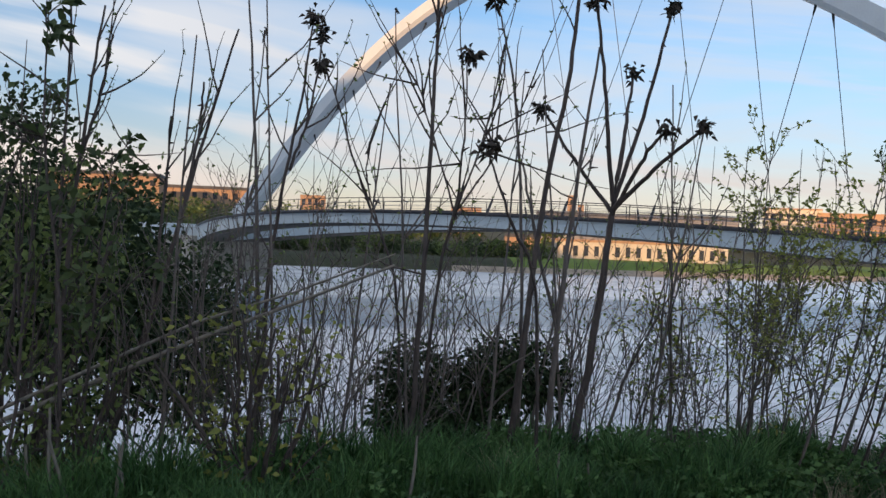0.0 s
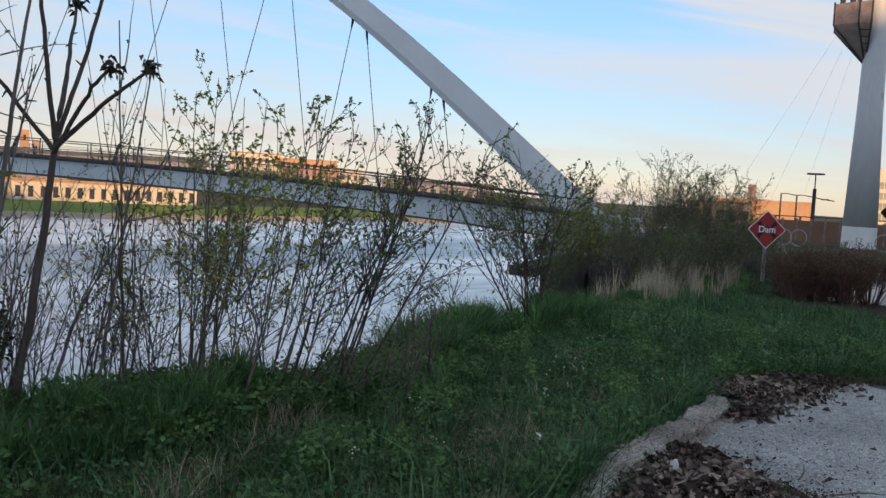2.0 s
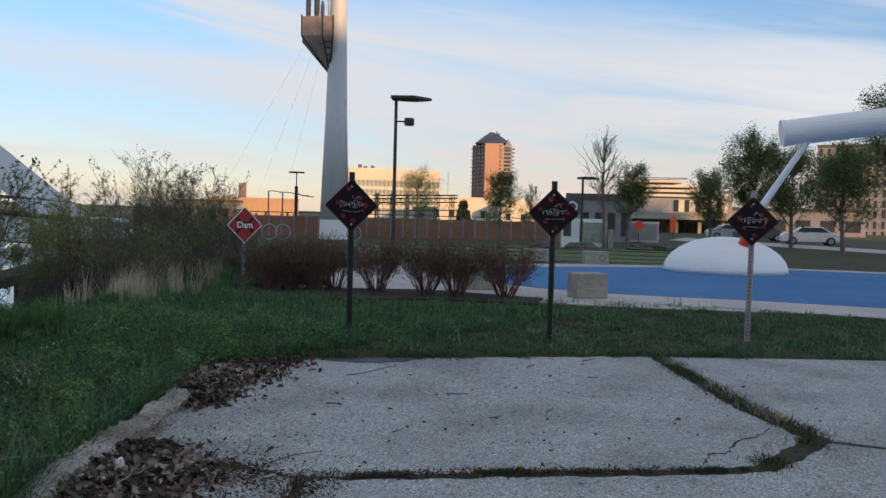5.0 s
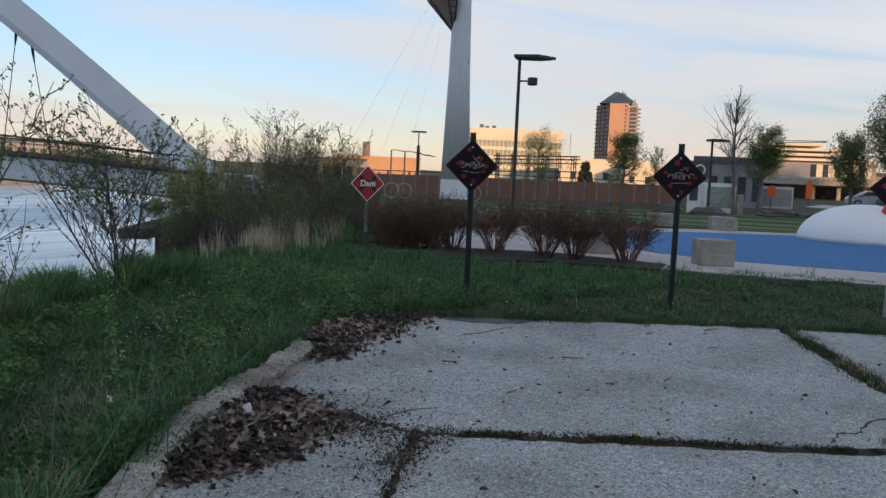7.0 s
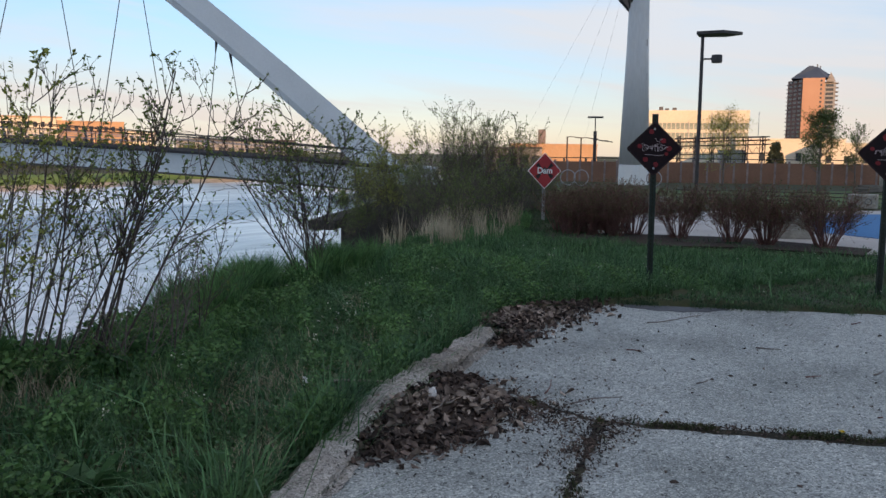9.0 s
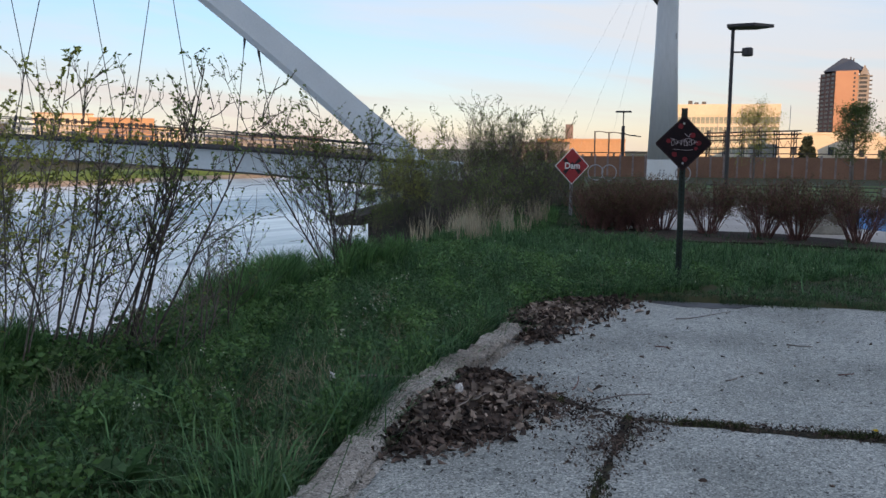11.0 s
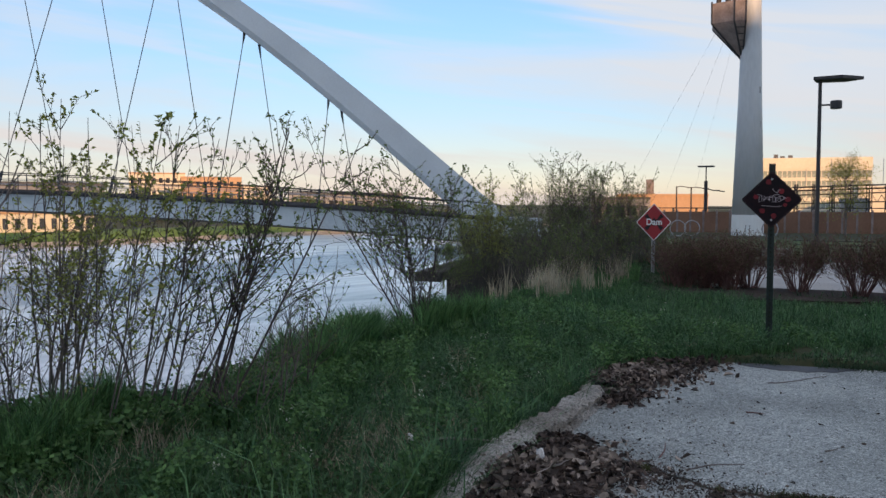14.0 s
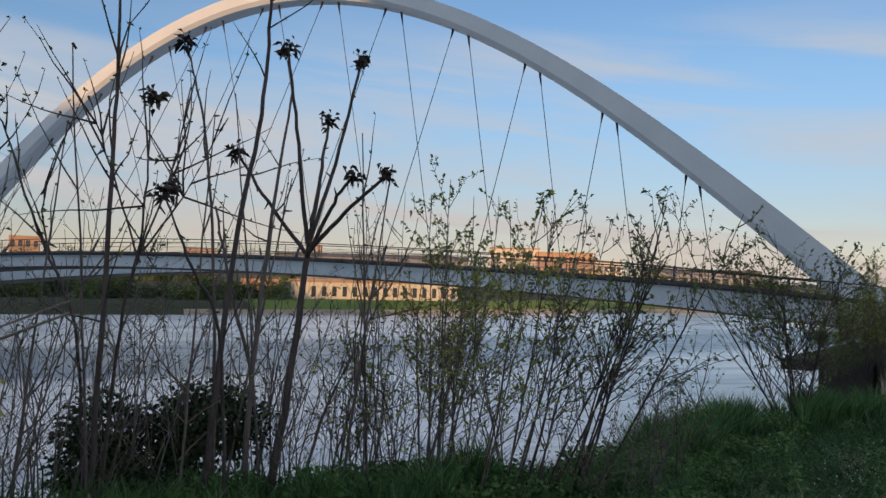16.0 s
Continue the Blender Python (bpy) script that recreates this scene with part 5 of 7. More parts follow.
def kiosk():
    x, y = polar(79.9, 46)
    t = thing("information_kiosk", (x, y, 0), -79.9 + 8, "glazed white kiosk with a grey panel above and a round emblem", "kiosk")
    Geo().box((0.45, 0.5, 0.55), (2.3, 0.9, 2.1)).obj("body", "white", t)
    Geo().box((-0.55, -0.02, 0.75), (0.62, 0.12, 1.75)).obj("door_frame", "white", t)
    Geo().box((-0.55, -0.1, 1.05), (0.42, 0.06, 0.85)).obj("door_pane", "glass", t)
    Geo().box((0.75, -0.02, 0.8), (1.45, 0.1, 1.45)).obj("map_frame", "white", t)
    Geo().box((0.75, -0.085, 0.85), (1.25, 0.05, 1.1)).obj("map_board", "paleglass", t)
    Geo().box((-0.25, 0.1, 2.3), (1.1, 0.25, 0.85)).obj("sign_box", "roof", t)
    m = Matrix.Translation((-0.3, -0.06, 2.25)) @ pose(0, 0, 0, 90, 0, 0)
    Geo().tube([m @ Vector((math.cos(k * 0.42) * 0.24, math.sin(k * 0.42) * 0.24, 0)) for k in range(16)], 0.05, 5).obj("ring_emblem", "white", t)
    for px in (-1.3, 1.9):
        Geo().box((px, 0.4, 0.45), (0.3, 0.4, 1.2)).obj("end_block", "block", t)
    g = building("wall_house", 81.3, 60, 4.6, 6, 3.3, "greywall", "dark grey building behind the kiosk", 1, 5, -0.4, 0, "roof")
    x, y = polar(84.0, 52)
    s = thing("roadwork_sign", (x, y, 0), -84, "orange diamond roadwork sign on a short stand", "sign")
    diamond(0.55, 0.02, 0, 1.25).obj("panel", "orange", s)
    Geo().tube([(0, 0.05, 0), (0, 0.05, 1.2)], 0.03, 5).obj("stand", "steel", s)
    x, y = polar(86.2, 80)
    s = thing("red_banner", (x, y, 0), -86, "narrow red banner by the hall", "banner")
    Geo().box((0, 0, 1.3), (0.55, 0.05, 1.5)).obj("cloth", "orange", s)
    Geo().tube([(0, 0.06, 0), (0, 0.06, 2.2)], 0.03, 5).obj("pole", "steel", s)
    for az, d, w in ((83.9, 62, 1.2), (84.7, 62, 1.3)):
        x, y = polar(az, d)
        s = thing("utility_cabinet", (x, y, 0), -az, "white utility cabinet on the terrace", "cabinet", "utility cabinets")
        Geo().box((0, 0, 0.75), (w, 0.7, 1.5)).obj("casing", "carwhite", s, bevel=0.03)
        Geo().box((0, -0.36, 0.75), (w * 0.85, 0.02, 1.2)).obj("door", "galv", s)


kiosk()


def crane():
    x, y = polar(84.5, 300)
    t = thing("tower_crane", (x, y, 0), -84.5, "thin boom of a distant tower crane", "crane")
    for dz in (0, 1.0):
        Geo().tube([(-14, 0, 15.5 + dz), (13, 0, 16.3 + dz * 0.3)], 0.12, 4).obj("boom_rail", "steel", t)
    Geo().tube([(-16, 2, 0), (-16, 2, 17.5)], 0.35, 4).obj("mast", "steel", t)


crane()


def substation():
    x, y = polar(68.8, 82)
    t = thing("substation", (x, y, 0), -68.8 + 6, "weathered steel lattice gantries of a substation", "substation")
    for i in range(6):
        px = -3.8 + i * 1.5
        for dy in (0, 1.6):
            leg = Geo()
            for k in (-0.14, 0.14):
                leg.tube([(px + k, dy, 0), (px + k * 0.7, dy, 3.65)], 0.04, 4)
            for k in range(6):
                leg.tube([(px - 0.14, dy, k * 0.6), (px + 0.14, dy, k * 0.6 + 0.55)], 0.025, 3)
            leg.obj("lattice_leg", "steel", t)
    for dz in (2.1, 2.9, 3.3, 3.6):
        for dy in (0, 1.6):
            Geo().tube([(-4.2, dy, dz - 0.25), (4.2, dy, dz)], 0.05, 4).obj("beam", "steel", t)
    for row, (z0, z1) in enumerate(((2.95, 3.4), (2.0, 2.7))):
        for i in range(22):
            Geo().tube([(-4.1 + i * 0.37, row * 1.6, z0 if i % 2 else z1), (-3.73 + i * 0.37, row * 1.6, z1 if i % 2 else z0)], 0.03, 3).obj("brace", "steel", t)
    for i in range(4):
        Geo().tube([(-3.0 + i * 2.1, 1, 3.5), (-3.0 + i * 2.1, 1, 5.0 + 0.9 * (i % 2))], 0.025, 4).obj("lightning_rod", "galv", t)
    Geo().box((1.2, 2.5, 1.3), (2.4, 1.6, 2.2)).obj("transformer", "galv", t, bevel=0.05)


substation()
for az, d, h in ((58.81, 96, 3.85), (59.74, 96, 3.75)):
    x, y = polar(az, d)
    t = thing("yard_lamp", (x, y, 0), -az, "thin dark pole lamp with a short arm", "street lamp", "yard lamps")
    Geo().tube([(0, 0, -0.5), (0, 0, h)], 0.08, 6).obj("pole", "steel", t)
    Geo().tube([(0, 0, h - 0.05), (0.5, 0, h), (1.3, 0, h - 0.12)], 0.05, 5).obj("arm", "steel", t)
    Geo().box((1.5, 0, h - 0.14), (0.7, 0.3, 0.1)).obj("lamp_head", "steel", t)


def car(az, d, turn, paint, label, z=0.0):
    x, y = polar(az, d)
    t = thing("parked_car", (x, y, z), -az + turn, label, "car", "parked cars")
    prof = [(-2.1, 0.28), (-2.15, 0.7), (-1.95, 0.92), (-1.3, 1.0), (-0.7, 1.42), (0.75, 1.45), (1.45, 1.0), (2.1, 0.86), (2.2, 0.55), (2.12, 0.28)]
    m = pose(0, 0, 0, 90, 0, 0)
    Geo().prism(prof, -0.85, 0.85, m).obj("body", paint, t, bevel=0.06)
    Geo().prism([(-1.12, 1.02), (-0.65, 1.36), (0.68, 1.38), (1.25, 1.02)], -0.87, 0.87, m).obj("windows", "glass", t)
    for px in (-1.35, 1.35):
        for py in (-0.82, 0.82):
            w = Geo().lathe([(0.0, -0.1), (0.32, -0.1), (0.33, 0), (0.32, 0.1), (0.0, 0.1)], 16, Matrix.Translation((px, py, 0.33)) @ pose(0, 0, 0, 90, 0, 0)).obj("tyre", "rubber", t)
            Geo().lathe([(0.0, -0.11), (0.2, -0.11), (0.2, 0.11), (0.0, 0.11)], 12, Matrix.Translation((px, py, 0.33)) @ pose(0, 0, 0, 90, 0, 0)).obj("rim", "galv", w)


car(89.8, 82, 12, "carpaint", "silver car parked under the trees")
car(91.6, 80, 12, "roof", "dark car parked under the trees")
car(94.6, 70, 8, "carwhite", "white estate car on the drive")
tagged(Geo().prism(ring_pts([(86, 72), (93, 62), (112, 46), (112, 51), (95, 69), (87, 84)]), -0.02, 0.006).obj("drive", "paving"), "pale paved drive behind the lawn", "pavement", kind="structure")
for az, d, w in ((80.2, 44.0, 2.2), (77.6, 44.5, 2.0), (84.6, 46.0, 3.0), (86.8, 46.5, 3.0), (88.8, 46.0, 2.4)):
    x, y = polar(az, d)
    t = thing("boulder", (x, y, 0), -az + d, "rough limestone boulder on the lawn edge", "boulder", "boulders")
    g, rg = Geo(), random.Random(int(az * 10))
    prof = [(w / 2 * (1 - 0.3 * (k / 5) ** 2), 0.34 * k / 5) for k in range(6)] + [(0.05, 0.36)]
    g.lathe(prof, 12)
    g.v = [(px * (1 + rg.uniform(-0.12, 0.12)), py * 0.5 * (1 + rg.uniform(-0.15, 0.15)), pz * (1 + rg.uniform(-0.15, 0.15))) for px, py, pz in g.v]
    g.obj("stone", "darkconcrete", t)

# far bank: long sunlit hall, blocks on the skyline, a low road bridge
building("riverside_hall", 15.0, 128, 25, 10, 2.7, "cream", "long cream hall with tall windows on the far bank", 1, 16, -2.3, 12, "tan", win=(0.42, 0.55), parapet=0.35)
building("brick_house", 7.0, 126, 5, 6, 3.0, "tan", "small brick house on the far bank", 1, 3, -2.3, 6, "roof", win=(0.3, 0.4), parapet=0.5)
building("apartment_block", -14.6, 230, 24, 14, 10.5, "tan", "sunlit brick apartment block", 3, 9, -1.0, -10, "roof", win=(0.45, 0.45), parapet=0.8)
building("apartment_block", -21, 210, 26, 14, 12, "tan", "sunlit brick apartment block", 4, 9, -1.0, -10, "roof", win=(0.45, 0.45), parapet=0.8)
building("far_block", -7.5, 300, 9, 9, 12, "tan", "distant brick block on the skyline", 3, 4, -1, 0, "tan")
building("far_block", 3.0, 330, 12, 9, 11, "tan", "distant brick block on the skyline", 2, 5, -1, 0, "roof")
building("far_tower", 10.15, 330, 3.0, 3.0, 17, "tan", "slim sunlit brick tower on the skyline", 4, 1, -1, 0, "tan", win=(0.3, 0.4))
building("far_tower", 10.8, 332, 2.4, 2.4, 13.5, "tan", "slim sunlit brick tower on the skyline", 3, 1, -1, 0, "tan", win=(0.3, 0.4))
building("far_offices", 24.2, 330, 20, 12, 14.5, "cream", "broad sunlit brick offices on the skyline", 3, 8, -1, 0, "tan", win=(0.5, 0.4))
building("far_offices", 27.6, 325, 22, 12, 13.0, "tan", "broad sunlit brick offices on the skyline", 3, 9, -1, 0, "tan", win=(0.5, 0.4))
building("far_offices", 30.4, 330, 12, 12, 10.0, "cream", "pale sunlit offices on the skyline", 2, 5, -1, 0, "cream", win=(0.5, 0.4))
building("long_roof", 14.5, 260, 60, 14, 8.0, "greywall", "long low dark-roofed shed behind the far bank", 1, 20, -1, 4, "roof", win=(0.6, 0.4), parapet=1.2)
building("long_roof", 36.5, 300, 40, 14, 6.5, "greywall", "long low dark-roofed shed behind the far bank", 1, 12, -1, 4, "roof", win=(0.6, 0.4), parapet=1.0)


def far_strip(name, x0, x1, f0, f1, rise, material, label):
    """A strip of the far bank, laid just over the ground along the waterline."""
    xs, fs = np.arange(x0, x1 + 1e-6, 1.5), np.linspace(f0, f1, 7)
    gx, gf = np.meshgrid(xs, fs)
    gy = 97 + 0.24 * gx - 2.0 * np.sin(gx * 0.05) + gf
    v = np.stack([gx, gy, np.maximum(land(gx, gy), WATER - 0.4) + rise], -1).reshape(-1, 3)
    w = len(xs)
    i = (np.arange(len(fs) - 1)[:, None] * w + np.arange(w - 1)[None]).ravel()
    tagged(np_mesh(name, v, np.stack([i, i + 1, i + w + 1, i + w], 1), material, smooth=True), label, name.replace("_", " "), kind="structure")


far_strip("far_lawn", 12, 170, 4.6, 22, 0.10, "farlawn", "bright mown grass on the far bank")
far_strip("far_quay", 4, 170, 0.5, 4.5, 0.22, "quay", "pale stony water's edge of the far bank")

# ---- plants ----


class Sticks:
    """Thin tapering tubes gathered into one mesh, and leaf sites along them."""

    def __init__(self, sides=4):
        self.v, self.f, self.n, self.k = [], [], 0, sides

    def add(self, pts, r0, r1):
        pts = np.asarray(pts, float)
        m, k = len(pts), self.k
        d = np.gradient(pts, axis=0)
        d /= np.linalg.norm(d, axis=1)[:, None] + 1e-9
        ref = np.where(np.abs(d[:, 2:3]) < 0.9, np.array([[0, 0, 1.0]]), np.array([[1.0, 0, 0]]))
        a = np.cross(d, ref)
        a /= np.linalg.norm(a, axis=1)[:, None] + 1e-9
        b = np.cross(d, a)
        ang = 2 * np.pi * np.arange(k) / k
        r = np.linspace(r0, r1, m)[:, None, None]
        ring = pts[:, None] + r * (a[:, None] * np.cos(ang)[None, :, None] + b[:, None] * np.sin(ang)[None, :, None])
        i = (np.arange(m - 1)[:, None] * k + np.arange(k)[None]).ravel()
        j = (np.arange(m - 1)[:, None] * k + (np.arange(k)[None] + 1) % k).ravel()
        self.v.append(ring.reshape(-1, 3))
        self.f.append(np.stack([i, j, j + k, i + k], 1) + self.n)
        self.n += m * k
        return pts

    def obj(self, name, material, parent=None, label=""):
        return np_mesh(name, np.concatenate(self.v), np.concatenate(self.f), material, parent, label, smooth=True)


def leaves(name, at, way, size, material, parent=None, label="", rng=None, slim=0.5, droop=0.2, kind="stuff"):
    """One folded diamond for each site."""
    rng = rng or np.random.default_rng(1)
    at, way = np.asarray(at, float), np.asarray(way, float)
    n = len(at)
    size = np.broadcast_to(np.asarray(size, float), (n,)) * rng.uniform(0.65, 1.3, n)
    way = way / (np.linalg.norm(way, axis=1)[:, None] + 1e-9)
    side = np.cross(way, rng.normal(size=(n, 3)))
    side /= np.linalg.norm(side, axis=1)[:, None] + 1e-9
    up = np.cross(side, way)
    L, W = size[:, None], size[:, None] * slim * 0.5
    tip = at + way * L + np.array([0, 0, -1.0]) * L * droop
    mid = at + way * L * 0.45 + up * W * 0.35
    v = np.stack([at, mid + side * W, tip, mid - side * W], 1).reshape(-1, 3)
    f = np.arange(4 * n).reshape(n, 4)
    ob = np_mesh(name, v, f, material, parent, label)
    if kind:
        ob["kind"] = kind
    return ob


def limb(rng, base, way, length, n=6, bend=0.15, lift=0.25):
    """A wandering path that turns upwards as it goes."""
    p, d = np.array(base, float), np.array(way, float)
    d /= np.linalg.norm(d)
    out = [p.copy()]
    for _ in range(n - 1):
        d = d + rng.normal(0, bend, 3) + np.array([0, 0, lift / n])
        d /= np.linalg.norm(d)
        p = p + d * length / (n - 1)
        out.append(p.copy())
    return np.array(out)


def bush(name, x, y, seed, h, spread, stems, twigs, leaf, leaf_n, bark="bark", leaf_mat="leaf", r=0.012, label="", z=None, lean=(0.0, 0.0), low=0.2, foot=0.15, group="riverside bushes", category="bush", sub=3, tip_only=0.35, twig_len=0.3):
    rng = np.random.default_rng(seed)
    z = float(land(x, y)) - 0.05 if z is None else z
    t = thing(name, (x, y, z), 0, label, category, group)
    st = Sticks(4)
    at, way = [], []
    for _ in range(stems):
        a = rng.uniform(0, 2 * np.pi)
        s = spread * np.sqrt(rng.uniform(0.02, 1))
        hh = h * rng.uniform(0.6, 1.0)
        d = np.array([np.cos(a) * s + lean[0], np.sin(a) * s + lean[1], 1.0])
        b = np.array([np.cos(a) * foot * rng.uniform(0, 1), np.sin(a) * foot * rng.uniform(0, 1), 0])
        main = st.add(limb(rng, b, d, hh * np.linalg.norm(d) * 0.95, 9, 0.05, 0.3), r * rng.uniform(0.7, 1.2), r * 0.22)
        for _ in range(twigs):
            f = rng.uniform(low, 0.97)
            i = f * 8
            k = int(i)
            p = main[k] + (main[min(k + 1, 8)] - main[k]) * (i - k)
            along_d = main[min(k + 1, 8)] - main[max(k - 1, 0)]
            along_d /= np.linalg.norm(along_d)
            out = rng.normal(size=3)
            out -= along_d * out.dot(along_d)
            out /= np.linalg.norm(out)
            L = h * twig_len * (1.15 - f) * rng.uniform(0.5, 1.3) + 0.08
            tw = st.add(limb(rng, p, along_d * 0.75 + out * 0.7, L, 5, 0.14, 0.5), r * 0.38, r * 0.13)
            subs = [tw]
            for _ in range(sub):
                q = tw[rng.integers(1, 5)]
                dd = (tw[-1] - tw[0]) / L + rng.normal(0, 0.55, 3)
                subs.append(st.add(limb(rng, q, dd, L * rng.uniform(0.25, 0.6), 4, 0.15, 0.3), r * 0.2, r * 0.09))
            for s_ in subs:
                for _ in range(leaf_n):
                    u = rng.uniform(tip_only, 1) * (len(s_) - 1)
                    k2 = min(int(u), len(s_) - 2)
                    at.append(s_[k2] + (s_[k2 + 1] - s_[k2]) * (u - k2))
                    way.append((s_[-1] - s_[0]) / (np.linalg.norm(s_[-1] - s_[0]) + 1e-6) + rng.normal(0, 0.7, 3))
    tagged(st.obj("branchwork", bark, t), kind="stuff")
    if leaf_n:
        leaves("foliage", at, way, leaf, leaf_mat, t, rng=rng)
    return t


def clump(name, x, y, seed, rx, ry, h, n, leaf, leaf_mat, label, z=None, group="riverside bushes", category="bush", bark="darkbark", slim=0.55):
    """A dense leafy mass with an uneven outline: stems inside, leaves in lobes."""
    rng = np.random.default_rng(seed)
    z = float(land(x, y)) - 0.1 if z is None else z
    t = thing(name, (x, y, z), 0, label, category, group)
    lobes = rng.uniform(-1, 1, (14, 3)) * np.array([rx * 0.75, ry * 0.75, 0]) + np.array([0, 0, 1]) * rng.uniform(0.25, 0.9, (14, 1)) * h
    st = Sticks(4)
    for c in lobes:
        st.add(limb(rng, (c[0] * 0.15, c[1] * 0.15, 0), c, np.linalg.norm(c), 5, 0.08, 0.1), 0.02, 0.006)
        for _ in range(4):
            e = c + rng.normal(0, 0.22, 3) * np.array([rx, ry, h])
            st.add(np.array([c * 0.7, (c + e) / 2 + rng.normal(0, 0.03, 3), e]), 0.006, 0.002)
    k = rng.integers(0, len(lobes), n)
    d = rng.normal(size=(n, 3))
    d /= np.linalg.norm(d, axis=1)[:, None]
    r = rng.uniform(0.2, 1.0, (n, 1)) ** 0.5 * np.array([rx * 0.42, ry * 0.42, h * 0.22]) * rng.uniform(0.7, 1.25, (n, 1))
    at = lobes[k] + d * r
    at[:, 2] = np.maximum(at[:, 2], 0.02)
    tagged(st.obj("branchwork", bark, t), kind="stuff")
    leaves("foliage", at, d + rng.normal(0, 0.6, (n, 3)), leaf, leaf_mat, t, rng=rng, slim=slim)
    return t


def pod_cluster(rng, p, n=16, size=0.11):
    at = np.repeat(np.array([p]), n, 0) + rng.normal(0, 0.022, (n, 3))
    way = rng.normal(0, 0.8, (n, 3)) + np.array([0, 0, 0.1])
    return at, way, size


def pod_sapling(paths, seed, label, r=0.022, bark="darkbark", pods=True, twigs=0, one_tuft=False):
    """Smooth thick-stemmed sapling; each path is base to tip, and ends in a tuft of dark young leaves."""
    rng = np.random.default_rng(seed)
    base = np.array(paths[0][0])
    t = thing("sapling", tuple(base), 0, label, "sapling", "riverside saplings")
    at, way = [], []
    for k, path in enumerate(paths):
        p = np.array(path, float) - base
        # round the corners of the path
        u = np.linspace(0, len(p) - 1, 6 * (len(p) - 1) + 1)
        q = np.stack([np.interp(u, range(len(p)), p[:, c]) for c in range(3)], 1)
        for _ in range(3):
            q[1:-1] = (q[:-2] + 2 * q[1:-1] + q[2:]) / 4
        q[1:-1] += rng.normal(0, 0.003, q[1:-1].shape)
        st = Sticks(6)
        st.add(q, r * 0.9 if k == 0 else r * 0.5, r * 0.27)
        for _ in range(4):
            i = rng.integers(3, len(q))
            st.add(np.array([q[i], q[i] + rng.normal(0, 0.02, 3)]), 0.008, 0.003)
        stem = st.obj("stem", bark, t)
        if pods and (k == 0 or not one_tuft):
            a, w, s = pod_cluster(rng, q[-1], 46, 0.052)
            leaves("leaf_tuft", a, w, s, "pod", stem, rng=rng, slim=0.5, droop=0.35, kind="")
        for _ in range(twigs):
            i = rng.integers(len(q) // 4, len(q) - 2)
            tw = Sticks(4)
            L = rng.uniform(0.25, 0.7)
            d = q[i + 1] - q[i - 1]
            d /= np.linalg.norm(d)
            l_ = tw.add(limb(rng, q[i], d + rng.normal(0, 0.5, 3), L, 6, 0.1, 0.3), 0.006, 0.0015)
            tw.obj("twig", bark, stem)
            m = 9
            leaves("bud", l_[rng.integers(1, 6, m)], rng.normal(size=(m, 3)) + np.array([0, 0, 1]), 0.025, "leaf", stem, rng=rng)
    return t


def pts_at(seq, d):
    """Plan azimuth and height pairs, all at distance d."""
    return [(*polar(a, d), z) for a, z in seq]


def park_tree(az, d, h, crown, seed, n, leaf_mat="leaf", leaf=0.22, label="", bare=False, trunk_r=0.12, name="tree", shape=1.0, z=0.0):
    rng = np.random.default_rng(seed)
    x, y = polar(az, d)
    t = thing(name, (x, y, z), 0, label, "tree", "park trees")
    tr = Sticks(7)
    main = tr.add(limb(rng, (0, 0, 0), (0, 0, 1), h * 0.92, 10, 0.035, 0.2), trunk_r, trunk_r * 0.15)
    tr.obj("trunk", "bark", t)
    st, at = Sticks(4), []
    for i in range(34 if not bare else 46):
        f = rng.uniform(0.28, 0.97)
        p = main[int(f * 9)]
        a = rng.uniform(0, 2 * np.pi)
        L = crown * (1.15 - abs(f - 0.5) * shape * 1.3) * rng.uniform(0.6, 1.15)
        l1 = st.add(limb(rng, p, (np.cos(a), np.sin(a), 0.75 if not bare else 1.1), L, 6, 0.12, 0.6), trunk_r * 0.32, trunk_r * 0.06)
        for _ in range(5 if not bare else 7):
            q = l1[rng.integers(2, 6)]
            l2 = st.add(limb(rng, q, (l1[-1] - l1[0]) / L + rng.normal(0, 0.5, 3), L * rng.uniform(0.25, 0.5), 4, 0.15, 0.5), trunk_r * 0.10, trunk_r * 0.025)
            at += [l2[k] for k in (1, 2, 3)]
    tagged(st.obj("limbwork", "bark", t), kind="stuff")
    if n:
        at = np.array(at)
        c = at[rng.integers(0, len(at), n)] + rng.normal(0, 0.11 * crown, (n, 3))
        leaves("crown", c, rng.normal(size=(n, 3)), leaf, leaf_mat, t, rng=rng, slim=0.7)
    return t


# stems on the crest, with their tufts
pod_sapling([[(1.05, 5.1, 0.05), (1.19, 5.06, 1.12), (1.27, 5.11, 1.79), (1.38, 5.35, 2.25), (1.45, 5.5, 2.65)], [(1.26, 5.1, 1.72), (1.35, 4.85, 2.02), (1.42, 4.6, 2.18)], [(1.26, 5.1, 1.74), (1.42, 4.8, 1.98), (1.58, 4.44, 2.18)],
             [(1.27, 5.11, 1.8), (1.42, 5.1, 2.3), (1.56, 5.05, 2.97)], [(1.25, 5.1, 1.74), (1.02, 5.15, 2.05), (0.82, 5.18, 2.35)], [(1.26, 5.1, 1.8), (1.17, 5.0, 2.4), (1.08, 4.92, 2.95)]], 3, "forked dark-stemmed sapling with tufts of maroon young leaves", 0.031)
pod_sapling([[(0.90, 5.05, 0.05), (0.93, 4.98, 0.9), (1.0, 4.98, 1.8), (1.12, 5.0, 2.7)], [(0.94, 4.98, 1.0), (0.80, 5.0, 1.5), (0.70, 5.05, 2.0)]], 16, "grey-brown sapling stem beside the forked one", 0.026, "bark", pods=False, twigs=6)
